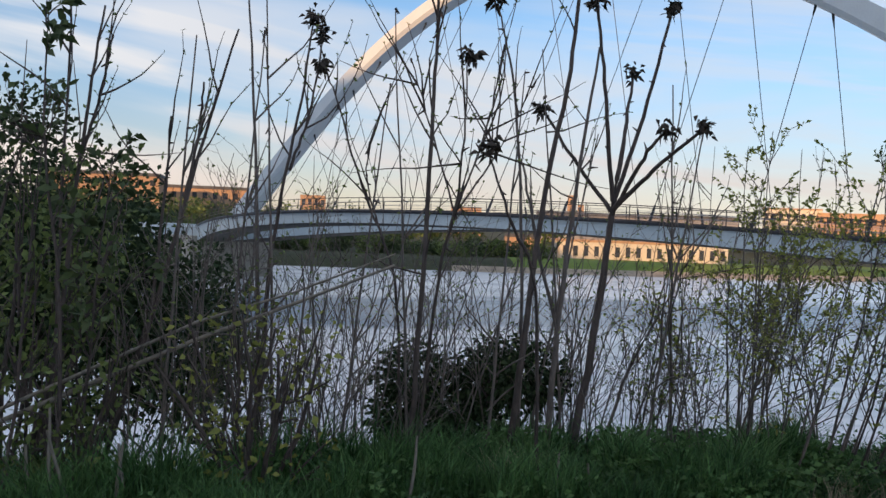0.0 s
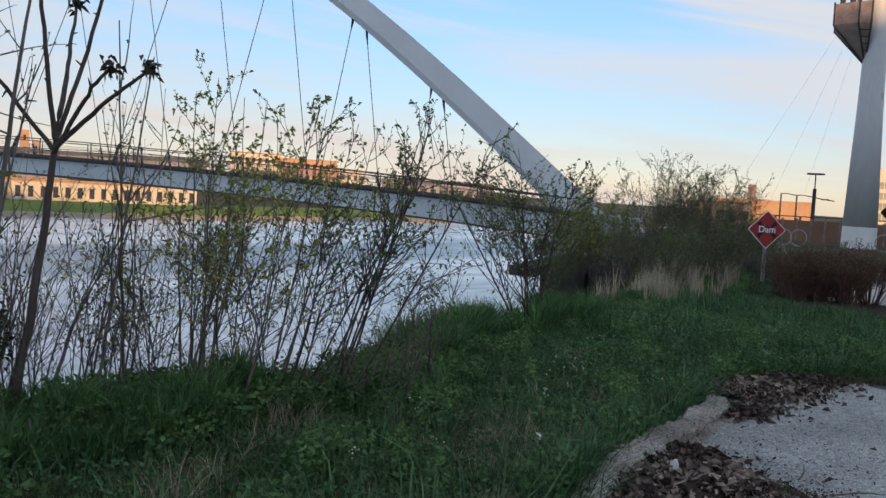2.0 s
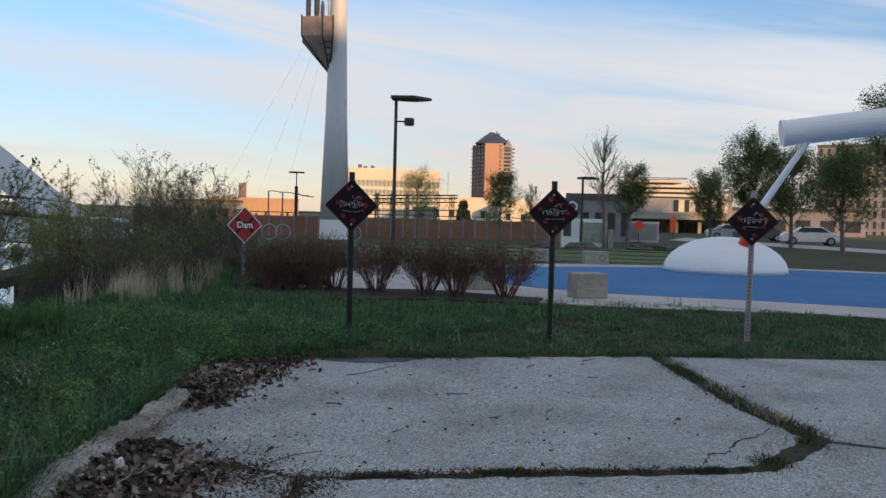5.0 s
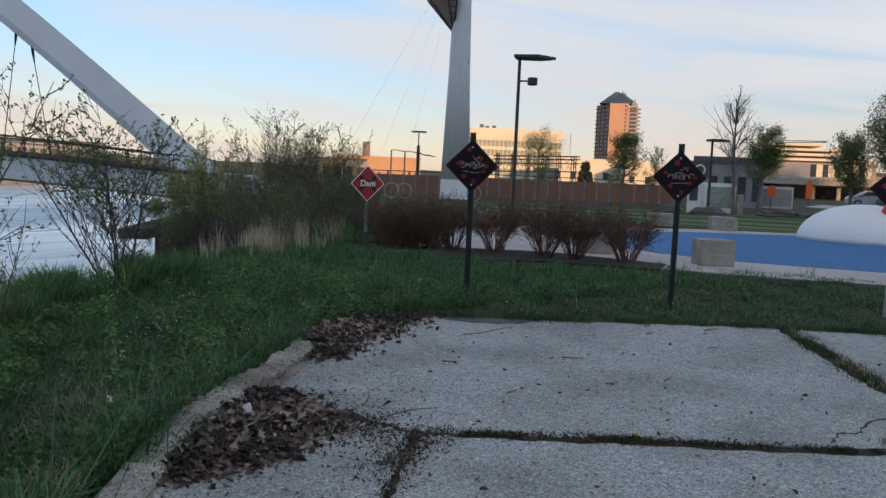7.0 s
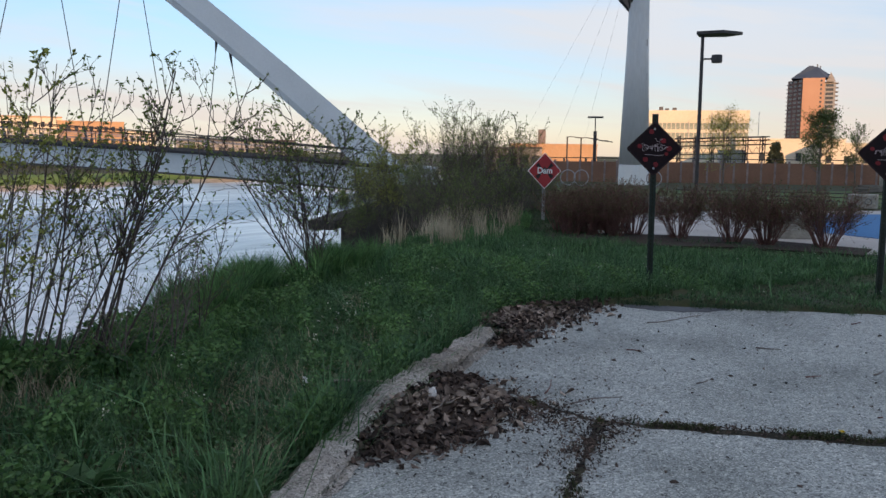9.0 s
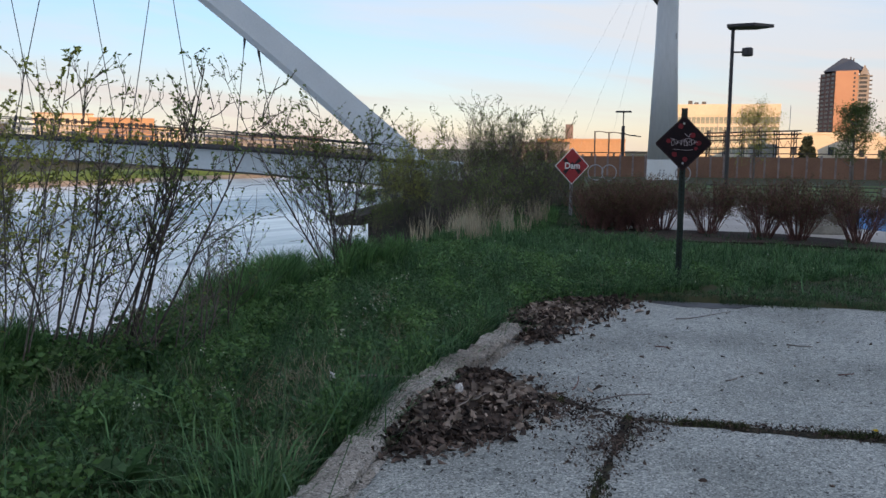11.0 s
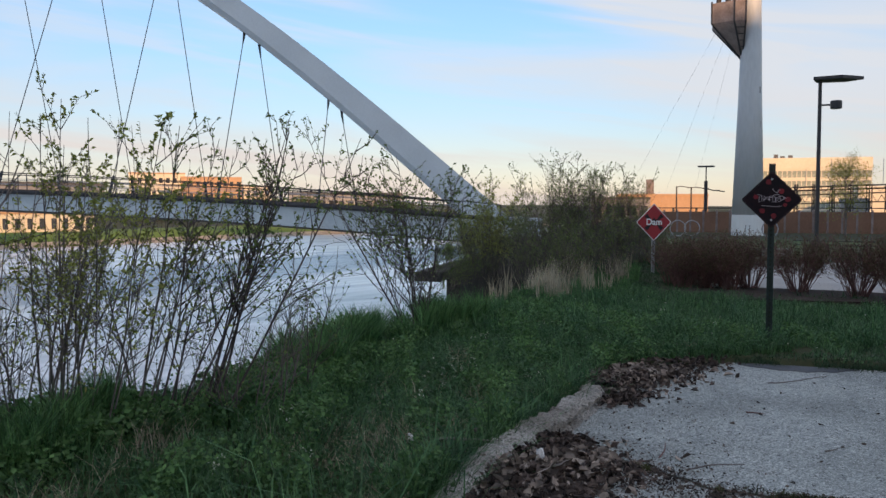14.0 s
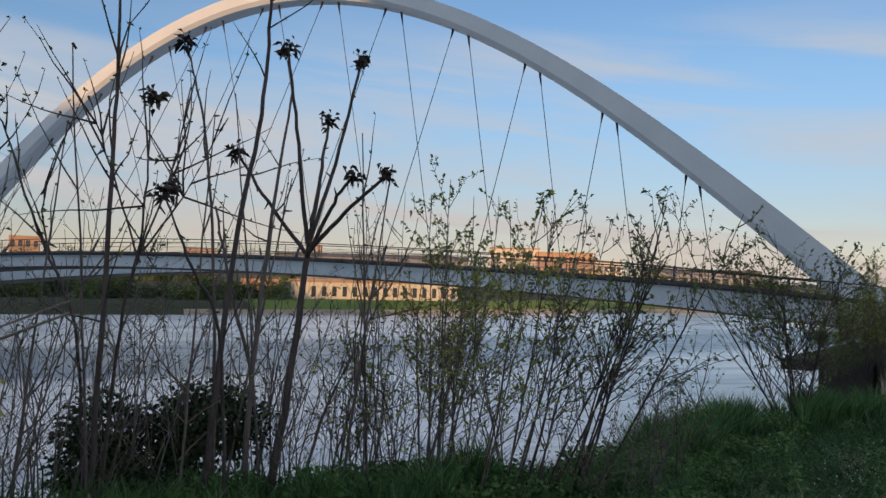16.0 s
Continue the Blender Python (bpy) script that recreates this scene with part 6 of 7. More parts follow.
pod_sapling([[(1.22, 5.2, 0.05), (1.42, 5.15, 0.8), (1.75, 5.15, 1.45), (1.95, 5.2, 1.75)]], 17, "low slanting bare stem over the bank", 0.014, "bark", pods=False, twigs=7)
pod_sapling([[(0.08, 4.7, 0.1), (0.12, 4.56, 0.96), (0.15, 4.56, 2.11), (0.16, 4.56, 2.72), (0.14, 4.56, 3.32)]], 5, "tall straight dark sapling on the bank crest", 0.022, twigs=6)
pod_sapling([[(0.12, 4.9, 0.1), (0.21, 4.6, 1.37), (0.30, 4.55, 1.75), (0.32, 4.5, 2.14), (0.32, 4.49, 2.51)], [(0.3, 4.55, 1.7), (0.46, 4.6, 2.2), (0.52, 4.6, 2.6)], [(0.3, 4.56, 1.65), (0.15, 4.6, 2.1), (0.02, 4.6, 2.5)], [(0.3, 4.56, 1.7), (0.5, 4.6, 2.0), (0.72, 4.6, 2.45)]], 4, "slim branching sapling with small tufts", 0.013, twigs=8, one_tuft=True)
pod_sapling([[(0.78, 4.4, 0.1), (0.68, 4.1, 1.4), (0.52, 3.95, 1.64), (0.42, 3.88, 1.9), (0.40, 3.86, 1.97)]], 14, "slim curved sapling with one leaf tuft", 0.012)
pod_sapling([[(0.66, 5.0, 0.05), (0.72, 4.85, 0.9), (0.81, 4.84, 1.86), (0.93, 4.83, 2.53), (0.96, 4.83, 3.14), (0.97, 4.83, 3.5)]], 6, "leaning dark sapling on the bank crest", 0.025, twigs=4)
pod_sapling([[(0.75, 5.2, 0.0), (0.73, 4.95, 0.89), (0.69, 4.95, 1.79), (0.63, 4.96, 2.42), (0.54, 4.96, 2.79), (0.50, 4.98, 2.95)]], 7, "slim grey sapling with one leaf tuft", 0.015, "bark")
pod_sapling([[(-0.85, 5.1, 0.0), (-0.79, 5.02, 1.03), (-0.77, 5.03, 1.47), (-0.64, 5.05, 2.24), (-0.57, 5.06, 2.81)], [(-0.68, 5.04, 1.9), (-0.58, 5.05, 2.2), (-0.51, 5.07, 2.72)]], 8, "dark sapling with paired tufts", 0.02, twigs=5)
pod_sapling([[(0.05, 5.2, 0.1), (-0.03, 5.1, 1.33), (-0.26, 5.09, 1.83), (-0.44, 5.07, 2.39), (-0.51, 5.07, 2.53)], [(-0.15, 5.1, 1.6), (-0.24, 5.1, 1.9), (-0.22, 5.1, 2.1)]], 15, "slanting dark sapling across the others", 0.013, twigs=4, one_tuft=True)
pod_sapling([[(-1.6, 4.55, 0.1), (-1.34, 4.68, 1.05), (-1.14, 4.74, 1.93), (-0.95, 4.79, 2.66)], [(-1.2, 4.72, 1.7), (-1.13, 4.74, 2.1), (-1.12, 4.74, 2.35)], [(-1.35, 4.68, 1.1), (-1.3, 4.7, 1.7), (-1.28, 4.7, 2.15)]], 9, "bare dark sapling with blunt shoots", 0.02, pods=False, twigs=4)
pod_sapling([[(-0.82, 5.1, 0.1), (-0.86, 5.01, 1.83), (-0.95, 4.99, 3.0)]], 10, "tall bare grey stem", 0.018, "bark", pods=False)
pod_sapling([[(-1.8, 4.25, 0.1), (-1.69, 4.34, 1.07), (-1.61, 4.37, 2.11), (-1.54, 4.40, 2.66)], [(-1.62, 4.37, 1.9), (-1.55, 4.4, 2.2), (-1.50, 4.41, 2.52)], [(-1.7, 4.3, 0.9), (-1.7, 4.35, 2.0), (-1.68, 4.35, 2.8)]], 11, "bare dark sapling with blunt shoots", 0.018, pods=False, twigs=5)
pod_sapling([[(-2.1, 4.2, 0.1), (-2.02, 4.2, 1.2), (-1.9, 4.2, 1.75), (-1.82, 4.2, 2.0)]], 12, "leaning sapling with a leaf tuft", 0.015)

# bare grey stems between the saplings
for k, (az, d, lean, top) in enumerate(((-14.5, 5.1, 2.0, 2.6), (-11.0, 5.2, -1.5, 2.9), (-7.2, 5.3, 2.5, 2.4), (-2.6, 5.2, -2.0, 2.8), (2.2, 5.3, 1.5, 2.5), (7.4, 5.6, -2.5, 2.7), (12.0, 5.5, 3.0, 2.3), (14.0, 5.6, -1.0, 2.5), (-18.0, 4.9, 1.5, 2.5), (4.6, 5.6, 4.0, 2.2))):
    (bx, by), (mx, my), (tx, ty) = polar(az, d), polar(az + lean * 0.4, d - 0.05), polar(az + lean, d - 0.1)
    pod_sapling([[(bx, by, 0.0), (mx, my, top * 0.45), (tx, ty, top)]], 150 + k, "thin bare grey stem with side twigs", 0.013, "bark", pods=False, twigs=7)

# twiggy bushes between the stems and the water
for k, (az, d, h, st_n, tw_n, lf, ln, lm, lab) in enumerate((
    (-9.5, 5.5, 2.4, 6, 9, 0.024, 1, "leaf", "feathery twiggy bush in first leaf"),
    (-5.5, 5.4, 2.1, 6, 9, 0.024, 1, "leaf", "feathery twiggy bush in first leaf"),
    (-1.0, 5.8, 2.3, 5, 8, 0.024, 1, "leaf", "feathery twiggy bush in first leaf"),
    (3.0, 5.8, 2.2, 4, 8, 0.024, 1, "leaf", "feathery twiggy bush in first leaf"),
    (6.5, 6.0, 1.9, 3, 8, 0.024, 1, "leaf", "feathery twiggy bush in first leaf"),
    (10.5, 6.0, 1.35, 4, 7, 0.024, 1, "leaf", "bare tangled bush above the water"),
    (15.0, 6.0, 1.45, 4, 7, 0.024, 1, "leaf", "bare tangled bush above the water"),
    (-13.0, 5.3, 1.5, 10, 8, 0.035, 2, "leaf", "low leafy bush on the bank"),
    (-8.0, 6.0, 1.2, 7, 7, 0.024, 1, "leaf", "bare tangled bush above the water"),
    (8.0, 5.7, 1.2, 6, 8, 0.024, 1, "leaf", "bare tangled bush above the water"),
    (13.2, 5.7, 1.15, 6, 8, 0.026, 2, "leaf", "bare tangled bush above the water"),
    (17.0, 5.6, 1.65, 7, 11, 0.030, 4, "yleaf", "leafy yellow-green bush on the bank crest"),
)):
    bush("bush", *polar(az, d), 20 + k, h, 0.34, st_n + 1, tw_n + 1, lf, ln, "bark", lm, 0.007, lab, low=0.12)
bush("bush", *polar(19.8, 5.75), 41, 2.35, 0.27, 12, 13, 0.032, 7, "bark", "yleaf", 0.0085, "leafy yellow-green bush on the bank crest", low=0.2, foot=0.3, lean=(0.06, -0.03))
bush("bush", *polar(22.6, 5.9), 42, 2.2, 0.18, 4, 10, 0.032, 3, "bark", "leaf", 0.010, "upright bush with young leaves at its tips", low=0.35, foot=0.2, tip_only=0.5, lean=(0.12, -0.08))
bush("bush", *polar(24.6, 5.9), 43, 2.2, 0.2, 4, 11, 0.032, 3, "darkbark", "leaf", 0.012, "dark-twigged bush on the bank crest", low=0.3, foot=0.12, tip_only=0.4, lean=(0.26, -0.17), twig_len=0.24)
bush("bush", *polar(27.3, 6.0), 58, 2.35, 0.17, 6, 13, 0.032, 4, "darkbark", "leaf", 0.012, "arching dark-twigged bush leaning over the bank", low=0.3, foot=0.12, lean=(0.36, -0.22), tip_only=0.4, twig_len=0.24)
bush("bush", *polar(29.5, 5.9), 44, 1.3, 0.5, 5, 10, 0.026, 2, "bark", "leaf", 0.007, "bare tangled bush above the water", low=0.1, foot=0.2)
bush("bush", *polar(24.3, 6.2), 45, 1.3, 0.5, 6, 10, 0.026, 2, "bark", "leaf", 0.007, "bare tangled bush above the water", low=0.1, foot=0.3)
bush("bush", *polar(33.4, 6.6), 46, 1.35, 0.32, 4, 8, 0.032, 2, "darkbark", "leaf", 0.008, "small open sapling in first leaf", low=0.3, foot=0.05)
bush("bush", *polar(41.2, 9.78), 49, 2.5, 0.5, 10, 17, 0.044, 4, "darkbark", "leaf", 0.013, "open thorny bush with young leaves", low=0.16, foot=0.10, lean=(-0.08, 0.06), twig_len=0.42)

# leafy masses
clump("evergreen_bush", 0.42, 5.5, 51, 0.62, 0.5, 1.02, 15000, 0.05, "evergreen", "dense dark evergreen bush on the crest")
clump("leafy_bush", *polar(-21.0, 9.6), 52, 1.3, 1.0, 4.0, 22000, 0.085, "evergreen", "tall dense dark leafy bush on the slope", z=-1.5)
clump("leafy_bush", *polar(-26.5, 5.4), 53, 0.6, 0.6, 2.0, 1900, 0.05, "leaf", "dense leafy bush beside the saplings")
clump("leafy_bush", *polar(-22.5, 4.9), 54, 0.40, 0.4, 0.9, 500, 0.045, "leaf", "low leafy bush beside the saplings")
clump("leafy_bush", *polar(-12.5, 4.7), 55, 0.4, 0.35, 1.05, 360, 0.05, "yleaf", "low bright green leafy bush")
bush("bush", *polar(-23.0, 4.7), 56, 2.6, 0.08, 2, 12, 0.07, 4, "darkbark", "darkleaf", 0.012, "upright stem clothed in dark leaves", low=0.4, tip_only=0.2, twig_len=0.11)
bush("bush", *polar(-26.5, 4.7), 57, 2.3, 0.2, 4, 8, 0.05, 2, "darkbark", "darkleaf", 0.010, "leafy bush beside the saplings", low=0.2)

# scrub by the bridge end
for k, (az, d, h, lm, n_st) in enumerate(((45.6, 32, 3.2, "yleaf", 13), (47.0, 33, 3.7, "yleaf", 14), (48.6, 30, 2.7, "leaf", 13), (49.8, 21.5, 2.3, "leaf", 14), (51.0, 20.5, 2.6, "leaf", 13), (51.9, 21.5, 3.1, "leaf", 15), (53.0, 21.0, 2.8, "leaf", 15), (54.2, 22.5, 2.6, "leaf", 15), (55.3, 22.0, 2.4, "leaf", 15), (51.0, 17.0, 1.3, "leaf", 12), (53.8, 18.5, 1.6, "leaf", 13), (56.2, 23.5, 1.9, "leaf", 13), (57.0, 24, 1.3, "leaf", 11))):
    near = d < 28
    bush("scrub_bush", *polar(az, d), 70 + k, h + 0.3, 0.34, n_st, 17, 0.040 if near else 0.06, 6 if lm == "yleaf" else 3, "scrubbark", lm, 0.013 if near else 0.015, "dense twiggy scrub bush in first leaf", low=0.12, foot=0.4, group="scrub", sub=4, z=max(float(land(*polar(az, d))), -0.9) - 0.15, twig_len=0.3)

# bushes grown over the concrete ledge
for k, (x, y, h) in enumerate(((22.4, 23.0, 1.0), (23.4, 23.6, 1.4), (24.8, 24.6, 2.2), (26.3, 25.5, 2.8), (22.8, 22.2, 1.0), (24.4, 23.0, 1.2), (25.9, 24.1, 1.7), (27.2, 25.0, 2.0), (20.9, 21.3, 0.6), (21.9, 21.8, 0.8))):
    ledge = y - 22.4 > (x - 21.4) * 0.6
    bush("scrub_bush", x, y, 1200 + k, h * 0.85 if ledge else h + 0.7, 0.40, 9, 14, 0.045, 3, "scrubbark", "leaf", 0.010, "dense twiggy bush grown over the concrete ledge", low=0.05, foot=0.3, group="scrub", sub=4, z=-0.66 if ledge else -1.4, twig_len=0.32)

# dogwood hedge on the mulch: a closed run, then single fan-shaped shrubs
HEDGE = ((58.5, 17.4, 0.92), (59.3, 17.9, 0.98), (60.2, 17.4, 0.98), (61.0, 18.0, 1.02), (61.7, 17.3, 1.0), (62.5, 17.8, 1.02), (63.3, 17.2, 1.0), (60.6, 16.8, 0.9), (62.1, 16.7, 0.95), (59.2, 16.8, 0.85), (66.2, 16.7, 1.04), (69.6, 16.3, 1.08), (71.7, 16.1, 1.02), (75.2, 16.0, 1.06))
for k, (az, d, s) in enumerate(HEDGE):
    single = az > 65
    bush("hedge_shrub", *polar(az, d), 90 + k, 1.06 * s, 0.66 if single else 0.55, 58 if single else 40, 11, 0.030, 2, "redtwig", "hedgeleaf", 0.0085, "twiggy red-stemmed hedge shrub in bark mulch", z=0.03, low=0.28, foot=0.18, group="hedge shrubs", category="shrub", sub=3, twig_len=0.34, tip_only=0.5)

# park trees
park_tree(68.95, 50, 4.3, 1.5, 111, 5200, "yleaf", 0.062, "young park tree in thin spring leaf", trunk_r=0.07)
park_tree(74.7, 46, 4.1, 1.15, 112, 9000, "parkleaf", 0.07, "small dense green park tree", trunk_r=0.08)
park_tree(76.7, 52, 3.9, 0.8, 113, 2400, "parkleaf", 0.07, "slim young park tree", trunk_r=0.05)
park_tree(81.75, 46, 6.5, 1.9, 114, 900, "leaf", 0.05, "tall nearly bare park tree", bare=True, trunk_r=0.10)
park_tree(83.2, 47, 4.6, 1.25, 115, 12000, "parkleaf", 0.07, "rounded green park tree", trunk_r=0.10)
park_tree(91.2, 62, 8.6, 2.3, 116, 24000, "parkleaf", 0.10, "tall green park tree", trunk_r=0.16)
park_tree(88.6, 58, 4.6, 1.7, 117, 13000, "parkleaf", 0.09, "rounded green park tree", trunk_r=0.12)
park_tree(93.5, 60, 6.6, 2.5, 118, 20000, "parkleaf", 0.10, "broad green park tree", trunk_r=0.15)
park_tree(96.5, 52, 5.6, 2.4, 119, 18000, "parkleaf", 0.10, "broad green park tree", trunk_r=0.14)
park_tree(99.5, 54, 10.0, 2.6, 120, 20000, "parkleaf", 0.10, "tall green park tree", trunk_r=0.15)


def conifer(az, d, h, r, seed):
    """A dark spruce: short drooping whorls of branches round a straight trunk."""
    rng = np.random.default_rng(seed)
    x, y = polar(az, d)
    t = thing("conifer", (x, y, -1.0), 0, "dark pointed conifer before the low offices", "tree", "park trees")
    st = Sticks(6)
    st.add(np.array([(0, 0, 0), (0, 0, h * 0.5), (0, 0, h)]), 0.16, 0.02)
    st.obj("trunk", "darkbark", t)
    br, at, way = Sticks(4), [], []
    for i in range(150):
        f = rng.uniform(0.08, 0.99)
        a, L = rng.uniform(0, 6.28), r * (1.04 - f) * rng.uniform(0.75, 1.15)
        o = np.array([np.cos(a), np.sin(a), -0.12])
        p = np.array([0, 0, f * h])
        br.add(np.array([p, p + o * L * 0.5 + [0, 0, -0.03 * L], p + o * L + [0, 0, 0.05 * L]]), 0.03, 0.008)
        for _ in range(26):
            at.append(p + o * L * rng.uniform(0.2, 1.0) + rng.normal(0, 0.05 * r, 3))
            way.append(o + rng.normal(0, 0.4, 3))
    tagged(br.obj("limbwork", "darkbark", t), kind="stuff")
    leaves("crown", at, way, 0.5, "spruce", t, rng=rng, slim=0.4)


conifer(72.08, 140, 5.1, 1.9, 121)

# tree belts along the far bank
for k in range(46):
    rg = random.Random(300 + k)
    az = -34 + k * 1.75 + rg.uniform(-0.7, 0.7)
    if 4 < az < 21 and k % 3:
        continue
    d = rg.uniform(150, 230)
    hgt = rg.uniform(5.0, 8.0) * (1.25 if az < -4 else 0.8)
    x, y = polar(az, d)
    clump("far_tree", x, y, 400 + k, hgt * 0.9, hgt * 0.8, hgt, 700, 0.9, "darkleaf" if k % 2 else "leaf", "distant tree on the far bank", z=float(land(x, y)) - 0.5, group="far bank trees", category="tree")
for k in range(22):
    rg = random.Random(480 + k)
    az = -13 + k * 1.0 + rg.uniform(-0.4, 0.4)
    x, y = polar(az, rg.uniform(112, 122))
    clump("far_tree", x, y, 480 + k, rg.uniform(1.6, 2.6), rg.uniform(1.5, 2.2), rg.uniform(2.2, 3.8), 700, 0.42, "darkleaf" if k % 3 else "leaf", "dark bushy tree along the far bank", z=float(land(x, y)) - 0.4, group="far bank trees", category="tree")
for k, (az, d, hgt) in enumerate(((-18, 112, 5.5), (-20, 108, 6.0), (-8, 135, 5.0), (-9.4, 132, 5.5), (-6.6, 138, 4.4))):
    x, y = polar(az, d)
    clump("far_tree", x, y, 470 + k, hgt * 0.7, hgt * 0.7, hgt, 2200, 0.5, "darkleaf", "dark rounded tree on the far bank", z=float(land(x, y)) - 0.5, group="far bank trees", category="tree")

# ---- grass, weeds, litter ----


def blades(name, xy, h, width, material, label, lean=0.35, seed=1, category="grass", z=None, clumpy=0.0):
    rng = np.random.default_rng(seed)
    n = len(xy)
    h = h * rng.uniform(0.55, 1.25, n) * (1 + clumpy * np.clip(wave(xy[:, 0], xy[:, 1], 3.3, seed + 0.5) + 0.6 * wave(xy[:, 0], xy[:, 1], 7.9, seed + 2.2), -0.8, 1.4))
    a = rng.uniform(0, 2 * np.pi, n)
    side = np.stack([np.cos(a), np.sin(a), np.zeros(n)], 1)
    b = rng.uniform(0, 2 * np.pi, n)
    bend = np.stack([np.cos(b), np.sin(b), np.zeros(n)], 1) * (h * lean * rng.uniform(0.2, 1.6, n))[:, None]
    zz = land(xy[:, 0], xy[:, 1]) - 0.01 if z is None else np.full(n, z)
    p = np.column_stack([xy, zz])
    up = np.array([0, 0, 1.0])
    w = (width * rng.uniform(0.6, 1.3, n))[:, None]
    mid = p + bend * 0.3 + up * (h * 0.55)[:, None]
    tip = p + bend + up * (h * rng.uniform(0.85, 1.0, n))[:, None]
    v = np.stack([p - side * w, p + side * w, mid - side * w * 0.7, mid + side * w * 0.7, tip], 1).reshape(-1, 3)
    k = np.arange(n)[:, None] * 5
    f = np.concatenate([k + np.array([[0, 1, 3]]), k + np.array([[0, 3, 2]]), k + np.array([[2, 3, 4]])])
    return tagged(np_mesh(name, v, f, material), label, category, kind="stuff")


def tufts(name, centres, per, spread, h, width, material, label, seed):
    """Grass in tufts: blades that lean outwards from each centre, tall and low tufts mixed."""
    rng = np.random.default_rng(seed)
    m, n = len(centres), len(centres) * per
    size = np.repeat(np.exp(rng.normal(0, 0.48, m)) * (1 + 0.55 * np.clip(wave(centres[:, 0], centres[:, 1], 3.7, seed + 1.3), -1, 1)), per)
    a = rng.uniform(0, 2 * np.pi, n)
    out = np.stack([np.cos(a), np.sin(a)], 1)
    xy = np.repeat(centres, per, 0) + out * (spread * size * np.sqrt(rng.uniform(0, 1, n)))[:, None] * 0.6
    p = np.column_stack([xy, land(xy[:, 0], xy[:, 1]) - 0.012])
    hh = h * size * rng.uniform(0.55, 1.2, n)
    b = a + rng.normal(0, 0.5, n)
    bend = np.stack([np.cos(b), np.sin(b), np.zeros(n)], 1) * (hh * rng.uniform(0.2, 1.1, n))[:, None]
    side = np.stack([-np.sin(b + rng.normal(0, 0.6, n)), np.cos(b), np.zeros(n)], 1)
    w = (width * rng.uniform(0.6, 1.3, n))[:, None]
    up = np.array([0, 0, 1.0])
    mid = p + bend * 0.35 + up * (hh * 0.6)[:, None]
    tip = p + bend + up * (hh * rng.uniform(0.65, 1.0, n))[:, None]
    v = np.stack([p - side * w, p + side * w, mid - side * w * 0.75, mid + side * w * 0.75, tip], 1).reshape(-1, 3)
    k = np.arange(n)[:, None] * 5
    f = np.concatenate([k + np.array([[0, 1, 3]]), k + np.array([[0, 3, 2]]), k + np.array([[2, 3, 4]])])
    return tagged(np_mesh(name, v, f, material), label, "grass", kind="stuff")


def scatter(n, x0, x1, y0, y1, keep, seed):
    rng = np.random.default_rng(seed)
    out = []
    total = 0
    while total < n:
        p = np.column_stack([rng.uniform(x0, x1, n), rng.uniform(y0, y1, n)])
        p = p[keep(p[:, 0], p[:, 1])]
        out.append(p)
        total += len(p)
    return np.concatenate(out)[:n]


def patchy(x, y, f, seed, cut):
    return wave(x, y, f, seed) + 0.5 * wave(x, y, f * 3.1, seed + 5) > cut


def kerb_side(x, y):
    """Distance outside the slab on the grassy side of the kerb."""
    return -to_line(x, y, KERB)


verge = lambda x, y: (to_line(x, y, CREST) > -0.5) & ~in_slab(x, y) & (to_line(x, y, KERB) < -0.12) & (np.hypot(x - 0.3, y + 0.3) < 17)
tufts("verge_grass", scatter(9000, -3.0, 14, 1.2, 13.0, verge, 1), 16, 0.08, 0.092, 0.0045, "grass", "short rough tufty grass of the verge", 1)
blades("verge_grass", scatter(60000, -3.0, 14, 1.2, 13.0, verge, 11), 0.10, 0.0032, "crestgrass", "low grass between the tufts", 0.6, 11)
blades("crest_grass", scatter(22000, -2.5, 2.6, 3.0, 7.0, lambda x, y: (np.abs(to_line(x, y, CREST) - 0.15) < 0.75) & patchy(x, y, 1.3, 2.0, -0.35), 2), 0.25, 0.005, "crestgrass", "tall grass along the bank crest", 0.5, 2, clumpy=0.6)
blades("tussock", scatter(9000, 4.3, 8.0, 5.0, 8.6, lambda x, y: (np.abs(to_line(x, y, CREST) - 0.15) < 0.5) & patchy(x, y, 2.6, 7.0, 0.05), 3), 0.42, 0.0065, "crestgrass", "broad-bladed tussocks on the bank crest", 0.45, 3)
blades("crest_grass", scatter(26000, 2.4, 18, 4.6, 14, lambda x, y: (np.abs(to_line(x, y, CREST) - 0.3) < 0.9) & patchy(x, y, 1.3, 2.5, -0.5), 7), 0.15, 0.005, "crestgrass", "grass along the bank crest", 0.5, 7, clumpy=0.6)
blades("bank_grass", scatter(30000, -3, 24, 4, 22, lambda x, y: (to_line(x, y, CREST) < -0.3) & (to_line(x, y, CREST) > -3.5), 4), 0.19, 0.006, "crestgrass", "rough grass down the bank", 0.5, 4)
lawn_at = lambda x, y: ~in_slab(x, y) & (to_line(x, y, CREST) > 0.3) & (np.hypot(x - 0.3, y + 0.3) < 16.2) & (x > 8.2)
blades("lawn_grass", scatter(90000, 8.0, 17.5, -6, 12, lawn_at, 5), 0.05, 0.0035, "turf", "short lawn beyond the slabs", 0.7, 5, clumpy=0.5)
tufts("lawn_grass", scatter(5500, 8.0, 17.5, -6, 12, lambda x, y: lawn_at(x, y) & patchy(x, y, 2.0, 8.0, -0.2), 15), 9, 0.06, 0.06, 0.0045, "grass", "brighter tufts in the lawn", 15)
